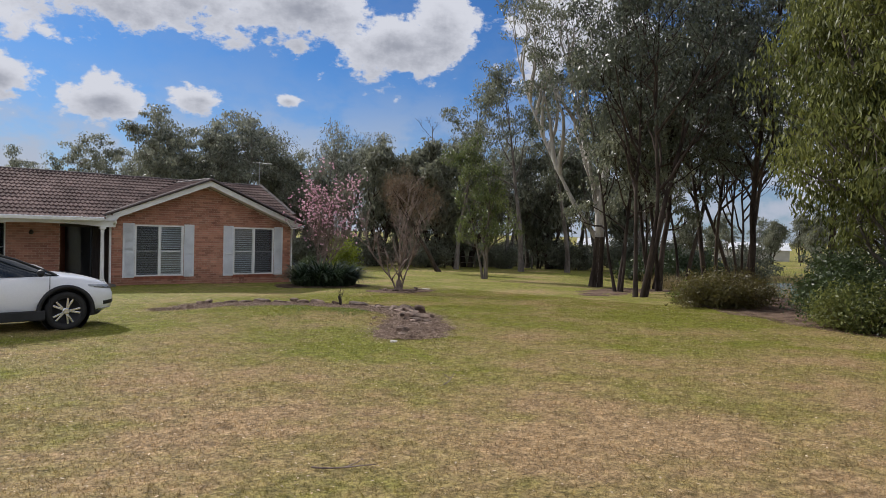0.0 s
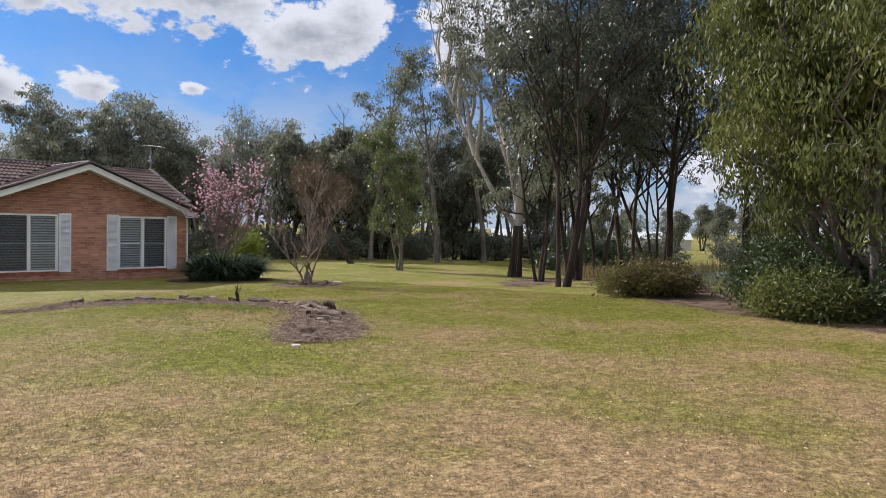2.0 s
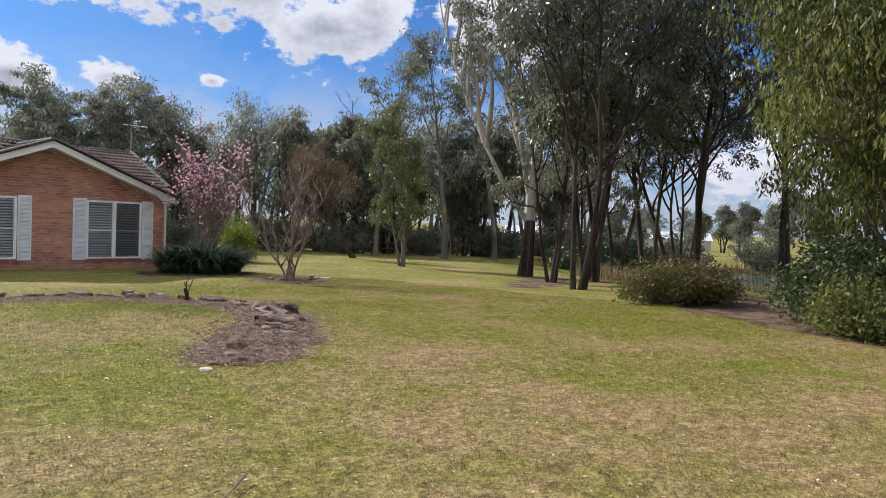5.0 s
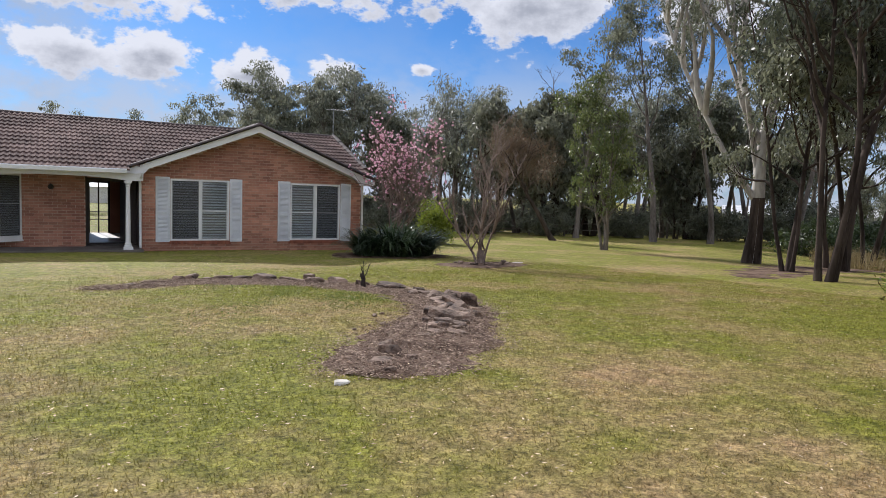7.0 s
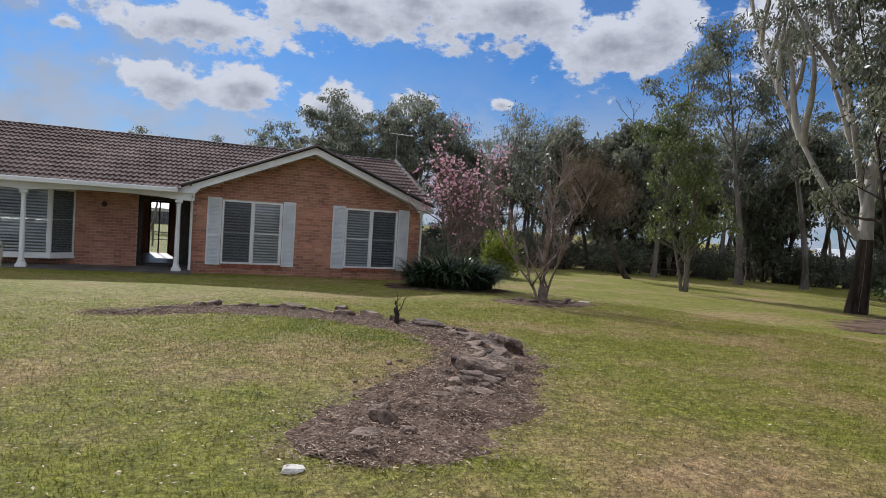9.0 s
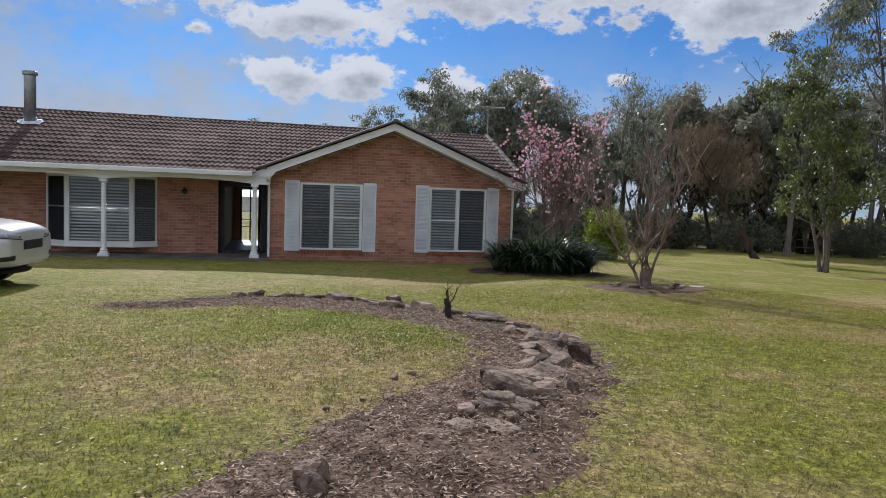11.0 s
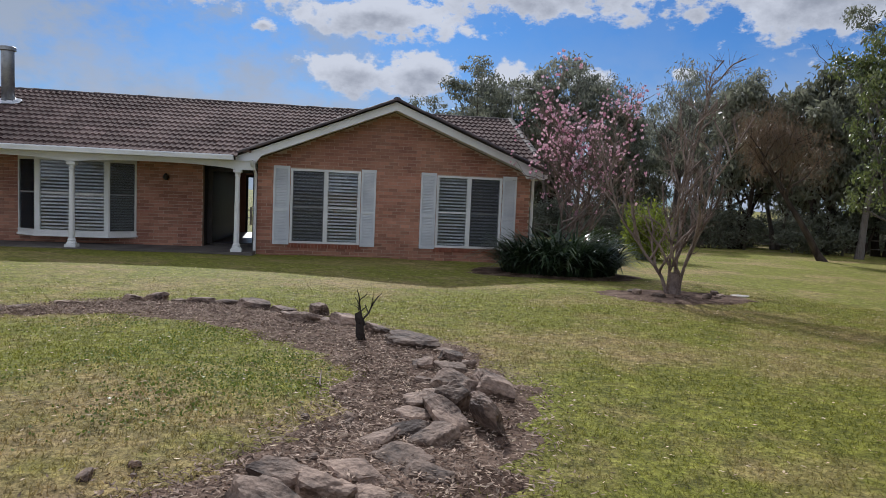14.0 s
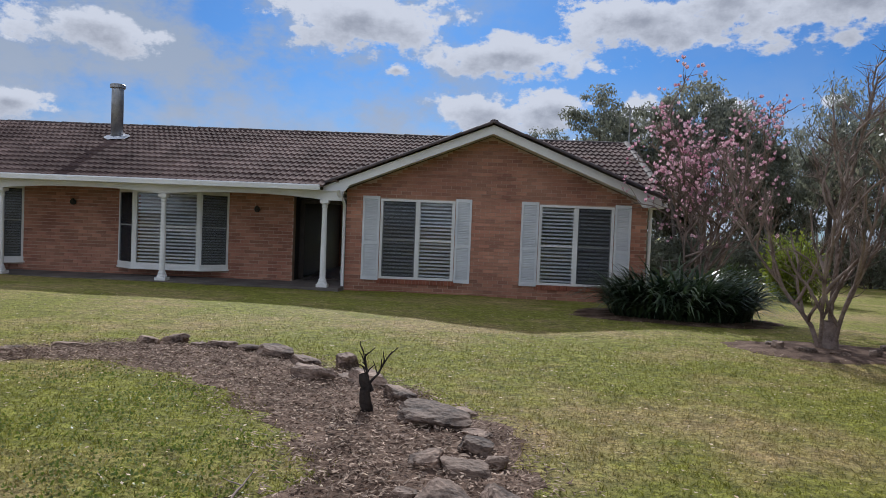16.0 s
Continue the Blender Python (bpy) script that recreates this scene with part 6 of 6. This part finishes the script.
        bmesh.ops.create_icosphere(bm, subdivisions=3, radius=1, matrix=Matrix.Translation((0.78, sgn * (W / 2 + 0.07), belt[3][3] + 0.07)) @ Matrix.Diagonal((0.06, 0.10, 0.065, 1)))
        part("mirror", bm, BLACK_PLASTIC, top, smooth=True)
        # sill and arch cladding
        part("sill_cladding", boxes((axle[0] + wheel_r, axle[1] - wheel_r, sgn * W / 2 - 0.05, sgn * W / 2 + 0.012, 0.20, 0.37), bevel=0.02), BLACK_PLASTIC, top, "black plastic sill")
        part("door_handle", boxes((-0.28, -0.10, sgn * W / 2 - 0.015, sgn * W / 2 + 0.02, 0.80, 0.835), bevel=0.008), paint, top)
        bm = bmesh.new()
        box(bm, 0.93, 0.937, sgn * W / 2 - 0.02, sgn * W / 2 + 0.004, 0.42, 0.95)
        part("door_gap", bm, BLACK_PLASTIC, top)
        for ax in axle:
            bm = bmesh.new()
            prev = None
            for a in np.linspace(-0.15, math.pi + 0.15, 22):
                r0, r1 = wheel_r + 0.065, wheel_r + 0.125
                q = [bm.verts.new((ax + r * math.cos(a), sgn * (W / 2 + dy), wheel_r + r * math.sin(a))) for r, dy in ((r0, -0.10), (r0, 0.018), (r1, 0.018), (r1, -0.05))]
                if prev:
                    for i in range(3):
                        bm.faces.new((prev[i], q[i], q[i + 1], prev[i + 1]))
                prev = q
            bmesh.ops.recalc_face_normals(bm, faces=bm.faces)
            part("arch_cladding", bm, BLACK_PLASTIC, top, "black wheel arch trim", True)
            # wheel
            m = Matrix.Translation((ax, sgn * (W / 2 - 0.11), wheel_r)) @ Matrix.Rotation(radians(90) * sgn, 4, "X").inverted()
            R = wheel_r
            ty = lathe([(R * 0.70, -0.10), (R * 0.95, -0.105), (R, -0.07), (R, 0.07), (R * 0.95, 0.105), (R * 0.73, 0.11), (R * 0.71, 0.09)], 40, m, False)
            wheel = part("wheel", ty, RUBBER, top, "black tyre", True)
            part("rim_barrel", lathe([(R * 0.72, 0.085), (R * 0.725, 0.105), (R * 0.69, 0.105), (R * 0.65, 0.03), (0.05, 0.02)], 40, m, False), BLACK_PLASTIC, wheel, smooth=True)
            bm = bmesh.new()
            for k in range(spokes):
                for tw in (-0.22, 0.22):
                    mm = m @ Matrix.Rotation(2 * math.pi * k / spokes, 4, "Z") @ Matrix.Translation((0.04, 0, 0)) @ Matrix.Rotation(tw, 4, "Z")
                    box(bm, 0.02, R * 0.66, -0.018, 0.018, 0.06, 0.09, 0.006, mm)
            part("spokes", bm, ALLOY, wheel, "machined alloy spokes")
            part("hub", lathe([(0.06, 0.04), (0.06, 0.09), (0.045, 0.10)], 20, m), ALLOY, wheel, "alloy hub")
            part("wheel_well", lathe([(0.02, -0.16), (R + 0.068, -0.16), (R + 0.066, 0.06)], 32, m, False), BLACK_PLASTIC, top, "dark wheel well")
    return top


def fitted(top, name, mat, nose, a0, a1, low, high, label="", proud=0.012, cells=12):
    """A lens or grille that follows the body's nose: angles about an upright axis behind it, and heights along the sweep."""
    body = [o for o in top.children if o.name.startswith("body")][0]
    tree = BVHTree.FromPolygons([v.co for v in body.data.vertices], [p.vertices for p in body.data.polygons])
    bm = bmesh.new()
    cols = []
    for i in range(cells + 1):
        t = i / cells
        a = radians(a0 + (a1 - a0) * t)
        d = Vector((math.cos(a), math.sin(a), 0))
        col = []
        for j in range(5):
            z = low[0] + (low[1] - low[0]) * t + ((high[0] + (high[1] - high[0]) * t) - (low[0] + (low[1] - low[0]) * t)) * j / 4
            hit = tree.ray_cast(Vector((nose - 0.85, 0, z)) + d * 3, -d)[0]
            if hit is None:
                hit = Vector((nose - 0.85, 0, z)) + d * 0.8
            edge = 0 if i in (0, cells) or j in (0, 4) else 1
            col.append(bm.verts.new(hit + d * (proud if edge else -0.012)))
        cols.append(col)
    for p, q in zip(cols, cols[1:]):
        for j in range(4):
            bm.faces.new((p[j], q[j], q[j + 1], p[j + 1]))
    bmesh.ops.recalc_face_normals(bm, faces=bm.faces)
    return part(name, bm, mat, top, label, True)


def lamps(top, nose, zh, zg, gw):
    for s in (-1, 1):
        fitted(top, "headlight", LENS, nose, s * 24, s * 66, (zh, zh + 0.07), (zh + 0.085, zh + 0.12), "clear headlight lens")
        fitted(top, "lamp_bezel", BLACK_PLASTIC, nose, s * 22, s * 60, (zh - 0.02, zh + 0.055), (zh + 0.0, zh + 0.07), "dark lamp surround", 0.016)
        fitted(top, "fog_recess", BLACK_PLASTIC, nose, s * 34, s * 52, (0.42, 0.40), (0.53, 0.50), "black fog lamp recess", 0.008)
    fitted(top, "grille", BLACK_PLASTIC, nose, -gw, gw, (zg, zg), (zg + 0.19, zg + 0.19), "black front grille", 0.012)
    fitted(top, "bumper_skirt", BLACK_PLASTIC, nose, -62, 62, (0.20, 0.20), (0.34, 0.34), "black lower bumper", 0.02, 24)
    fitted(top, "skirt_trim", ALLOY, nose, -56, 56, (0.335, 0.335), (0.36, 0.36), "bright lower trim strip", 0.022, 24)


hatch = car("parked_car", 2.63, 15.04, 2, 4.36, 1.80, 1.56,
            [(-2.15, 0.70, 0.60, 0.42, 0.95), (-2.0, 0.86, 0.78, 0.30, 1.02), (-1.2, 0.91, 0.84, 0.26, 1.02), (0.0, 0.89, 0.83, 0.24, 0.96), (0.95, 0.89, 0.84, 0.24, 0.97), (1.3, 0.90, 0.80, 0.25, 0.94), (1.75, 0.86, 0.70, 0.26, 0.87), (1.98, 0.76, 0.58, 0.30, 0.77), (2.07, 0.60, 0.48, 0.38, 0.68)],
            CAR_WHITE, "white compact crossover car parked on the lawn", (-1.44, 1.20), 0.335, 5,
            [(-2.0, 0.70, 0.52, 1.02, 1.20), (-1.45, 0.80, 0.60, 1.00, 1.47), (-0.9, 0.83, 0.62, 0.96, 1.53), (-0.2, 0.83, 0.61, 0.94, 1.46), (0.40, 0.82, 0.62, 0.94, 1.28), (1.12, 0.76, 0.64, 0.94, 0.99)])
lamps(hatch, 2.02, 0.68, 0.50, 22)
wagon = car("parked_car", 2.09, 19.65, -4, 4.7, 1.90, 1.66,
            [(-2.3, 0.75, 0.66, 0.45, 1.02), (-2.1, 0.90, 0.82, 0.32, 1.08), (-1.2, 0.95, 0.88, 0.28, 1.08), (0.0, 0.95, 0.87, 0.26, 1.05), (0.95, 0.95, 0.88, 0.26, 1.05), (1.5, 0.95, 0.86, 0.27, 1.02), (2.05, 0.93, 0.80, 0.28, 0.98), (2.28, 0.88, 0.74, 0.30, 0.92), (2.38, 0.80, 0.68, 0.33, 0.87), (2.41, 0.72, 0.62, 0.38, 0.83)],
            CAR_SILVER, "pale silver wagon parked on the lawn before the verandah", (-1.45, 1.45), 0.355, 5,
            [(-2.2, 0.76, 0.60, 1.08, 1.30), (-1.8, 0.84, 0.66, 1.06, 1.58), (-0.6, 0.88, 0.68, 1.04, 1.65), (0.15, 0.88, 0.67, 1.03, 1.63), (0.6, 0.87, 0.66, 1.02, 1.45), (1.35, 0.82, 0.70, 1.02, 1.08)])
lamps(wagon, 2.36, 0.74, 0.55, 24)

# ---------- fence and far buildings ----------
def fence(points, spacing, name_label):
    f = tagged(empty("post_and_rail_fence", *points[0], 0), name_label, "fence")
    ox, oy = points[0]
    for (ax, ay), (bx, by) in zip(points, points[1:]):
        L = math.hypot(bx - ax, by - ay)
        n = round(L / spacing)
        for k in range(n):
            x, y = ax + (bx - ax) * k / n, ay + (by - ay) * k / n
            x2, y2 = ax + (bx - ax) * (k + 1) / n, ay + (by - ay) * (k + 1) / n
            part("post", boxes((x - ox - 0.06, x - ox + 0.06, y - oy - 0.06, y - oy + 0.06, gz(x, y) - 0.3, gz(x, y) + 1.15), bevel=0.01), POST, f)
            V, F = tubes([(np.array([(x - ox, y - oy, gz(x, y) + h), (x2 - ox, y2 - oy, gz(x2, y2) + h)]), np.full(2, 0.035)) for h in (0.45, 0.95)], 6)
            mesh_np("rail", V, F, POST, f)
    return f


fence([(2, 56), (26, 53), (44, 42), (58, 32)], 2.6, "weathered post and rail paddock fence under the trees")


def shed(x, y, rz, w, d, h, label):
    s = tagged(empty("farm_shed", x, y, gz(x, y), rz), label, "shed")
    part("wall", boxes((-w / 2, w / 2, -d / 2, d / 2, -0.3, h)), FAR_WALL, s)
    bm = prism([(-d / 2 - 0.3, h), (d / 2 + 0.3, h), (0, h + d * 0.16)], -w / 2 - 0.3, w / 2 + 0.3)
    bm.transform(Matrix.Rotation(radians(90), 4, "Z"))
    part("roof", bm, IRON_ROOF, s)
    part("door", boxes((-w * 0.3, -w * 0.05, -d / 2 - 0.04, -d / 2 + 0.01, 0, h * 0.8)), DOOR_PAINT, s)
    return s


shed(92, 62, -55, 14, 7, 2.1, "low pale farm shed far across the paddock")
shed(118, 60, -60, 22, 8, 2.0, "long pale farm building far across the paddock")
shed(12, 130, 0, 18, 7, 2.6, "pale low shed far behind the house")

# ---------- ground cover ----------
rng = np.random.default_rng(90)


BED_RIM = np.concatenate([bed_points[:, 0], bed_points[::-1, -1]])


def in_bed(x, y):
    """Distance to the rim of the curved bed, negative inside it."""
    d = np.empty(len(x))
    inside = np.zeros(len(x), bool)
    for i in range(0, len(x), 50000):
        q = slice(i, i + 50000)
        d[q] = np.min(np.hypot(x[q, None] - BED_RIM[None, ::2, 0], y[q, None] - BED_RIM[None, ::2, 1]), axis=1)
    for (ax, ay), (bx, by) in zip(BED_RIM, np.roll(BED_RIM, -1, axis=0)):
        inside ^= ((ay > y) != (by > y)) & (x < (bx - ax) * (y - ay) / (by - ay + 1e-12) + ax)
    return np.where(inside, -d, d)


def blades(x, y, h, w, rng, lean=0.5):
    n = len(x)
    z = ground(x, y) - 0.004
    a = rng.uniform(0, 2 * np.pi, n)
    b = rng.uniform(0, 2 * np.pi, n)
    q = h * rng.uniform(0.5, 1.4, n)
    l = lean * q * rng.uniform(0.2, 1.6, n)
    p = np.stack([x, y, z], -1)
    s = np.stack([np.cos(a), np.sin(a), 0 * a], -1) * (w * rng.uniform(0.6, 1.3, n))[:, None]
    t = p + np.stack([l * np.cos(b), l * np.sin(b), q], -1)
    V = np.stack([p - s, p + s, t], 1).reshape(-1, 3)
    return V, np.arange(3 * n).reshape(-1, 3)


# lawn blades along the line walked, thinning out ahead
N = 1000000
u = rng.uniform(0, 1, N)
x = rng.uniform(-3, 19, N)
y = rng.uniform(-1, 23, N)
dpath = np.abs((x - 1.3) * 0.72 - (y - 1.1) * 0.69)
near = np.exp(-(np.maximum(dpath - 4, 0) / 4.5) ** 2) * np.where(y > 17, np.exp(-((y - 17) / 3.5) ** 2), 1.0)
d = in_bed(x, y)
# tufts creep over the rim of the bed and thin out
creep = np.clip(0.75 + d / 0.32 + 0.6 * np.sin(3.7 * x + 1.9 * y) * np.sin(4.3 * y - 2.2 * x), 0.012, 1)
keep = (u < near) & (rng.uniform(0, 1, N) < creep)
V, F = blades(x[keep], y[keep], 0.023, 0.0042, rng, 0.9)
tagged(mesh_np("grass", V, F, BLADE), "short mown lawn grass, green and straw", "grass", kind="stuff")

# dead leaves on the lawn and bark chips on the beds
n = 26000
x, y = rng.uniform(-3, 20, n), rng.uniform(0, 24, n)
P = np.stack([x, y, ground(x, y) + 0.022], -1)
V, F = leaf_cards(rng, P, 1, (0.02, 0.02, 0.006), 0.034, 0.014, 0.0)
V = V.reshape(-1, 4, 3)
V[..., 2] = V[:, :1, 2] + (V[..., 2] - V[:, :1, 2]) * 0.25
tagged(mesh_np("fallen_leaves", V.reshape(-1, 3), F, LITTER), "scattered pale dead leaves on the lawn", "leaves", kind="stuff")
bp = bed_points.reshape(-1, bed_points.shape[1], 2)
n = 42000
i, f = rng.integers(0, bp.shape[0] - 1, n), rng.uniform(0.04, 0.96, n) * (bp.shape[1] - 1)
k = f.astype(int)
P2 = bp[i, k] + (bp[i, np.minimum(k + 1, bp.shape[1] - 1)] - bp[i, k]) * (f % 1)[:, None] + rng.normal(0, 0.12, (n, 2))
P = np.c_[P2, ground(P2[:, 0], P2[:, 1]) + 0.03 * np.sin(np.pi * f / (bp.shape[1] - 1)) ** 0.6 - 0.004 + rng.uniform(0, 0.012, n)]
V, F = leaf_cards(rng, P, 1, 0.004, 0.045, 0.012, 0.0)
V = V.reshape(-1, 4, 3)
V[..., 2] = V[:, :1, 2] + (V[..., 2] - V[:, :1, 2]) * 0.35
tagged(mesh_np("bark_chips", V.reshape(-1, 3), F, CHIP), "loose bark chips and leaf litter on the bed", "mulch", kind="stuff")
# low broad-leaved weeds in the lawn inside the stone arc
n = 9000
x, y = rng.normal(8.9, 1.1, n), rng.normal(14.6, 1.3, n)
g = (np.sin(2.3 * x + 0.8 * y) + np.sin(1.9 * y - 0.6 * x) + np.sin(4.1 * x - 2.7 * y) + rng.normal(0, 0.8, n) > 0.4) & (in_bed(x, y) > 0.0) & (x < 10.4)
P = np.stack([x, y, ground(x, y) + 0.012], -1)[g]
V, F = leaf_cards(rng, P, 2, (0.03, 0.03, 0.006), 0.018, 0.012, -0.15)
tagged(mesh_np("weeds", V, F, CLOVER), "patches of low broad-leaved green weeds in the lawn", "weeds", kind="stuff")
# reeds round the dam
a = rng.uniform(0, 2 * np.pi, 5000)
q = rng.uniform(1.0, 1.22, 5000)
x, y = 49 + 12.9 * q * np.cos(a), 16.5 + 9.2 * q * np.sin(a)
V, F = blades(x, y, 0.75, 0.02, rng, 0.35)
tagged(mesh_np("reeds", V, F, REED), "dry straw-coloured reeds on the dam bank", "reeds", kind="stuff")


def stick(x, y, rz, L, seed, label):
    r = np.random.default_rng(seed)
    p, q = limb(r, (0, 0, 0), (1, 0, 0.0), L, 0.007, 0.003, 6, 0.12, 0.0)
    p[:, 2] = np.abs(p[:, 2]) * 0.25 + 0.012
    V, F = tubes([(p, q), limb(r, p[3], (0.6, 0.7, 0.05), L * 0.35, 0.004, 0.002, 3, 0.1, 0.0)], 6)
    o = tagged(mesh_np("fallen_stick", V, F, BARK_TWIG, None, True), label, "stick")
    o.matrix_basis = pose(x, y, gz(x, y) + 0.01, 0, 0, rz)


stick(6.0, 6.6, 20, 0.55, 1, "thin grey stick fallen on the lawn")
stick(3.4, 5.0, -50, 0.45, 2, "thin brown stick fallen on the lawn")
stick(10.0, 13.8, 110, 0.35, 3, "bare twig lying on the mulch")

# ---------- bricks ----------
BW, BH, BG = 0.230, 0.076, 0.010


def brick_box(x0, x1, z0, z1, y):
    return np.array([(x0, y, z0), (x1, y, z0), (x1, y, z1), (x0, y, z1), (x0, y + 0.03, z0), (x1, y + 0.03, z0), (x1, y + 0.03, z1), (x0, y + 0.03, z1)])


BF = np.array([(0, 1, 2, 3), (0, 3, 7, 4), (1, 5, 6, 2), (3, 2, 6, 7), (0, 4, 5, 1)])
brick_mesh = bpy.data.meshes.new("brick")
brick_mesh.from_pydata((brick_box(0, BW, 0, BH, 0)).tolist(), [], BF.tolist())
brick_mesh.materials.append(BRICK)


def lay(wall, x0, x1, z0, z1, y, holes, top_at=None, singles=0, single_from=0.0):
    """Stretcher-bond bricks on a wall face, round its openings; the first full ones in the given height are single objects."""
    V, F, made, row = [], [], 0, 0
    z = z0
    while z < z1:
        x = x0 - (0.5 * (BW + BG) if row % 2 else 0)
        while x < x1:
            a, b = max(x, x0), min(x + BW, x1)
            pieces = [(a, b)]
            for hx0, hx1, hz0, hz1 in holes:
                if z + BH > hz0 and z < hz1:
                    cutp = []
                    for p, q in pieces:
                        if q <= hx0 or p >= hx1:
                            cutp.append((p, q))
                        else:
                            if p < hx0:
                                cutp.append((p, hx0))
                            if q > hx1:
                                cutp.append((hx1, q))
                    pieces = cutp
            for p, q in pieces:
                if q - p < 0.03:
                    continue
                zt = z + BH
                if top_at:
                    lim = min(top_at(p), top_at(q))
                    if z > lim - 0.02:
                        continue
                    zt = min(zt, lim)
                jit = random.uniform(-0.002, 0.002)
                if q - p > BW - 0.001 and zt > z + BH - 0.001 and made < singles and z >= single_from:
                    o = new("brick", brick_mesh)
                    o.parent = wall
                    o.location = (p, y + jit, z)
                    made += 1
                else:
                    F.append(BF + 8 * len(V))
                    V.append(brick_box(p, q, z, zt, y + jit))
            x += BW + BG
        z += BH + BG
        row += 1
    tagged(mesh_np("brickwork", np.concatenate(V), np.concatenate(F), BRICK, wall), kind="stuff")


lay(gable_wall, GL, GR, GBASE, APZ, FY, [(a - 0.001, b + 0.001, WZ0 - 0.115, WZ1) for a, b in WINS], gable_top, 290, -0.3)
lay(front_wall, HL, DOOR_L, GBASE + 0.2, CEIL, MY, [(a, b, BZ0 - 0.03, BZ1) for a, b in BAYS])
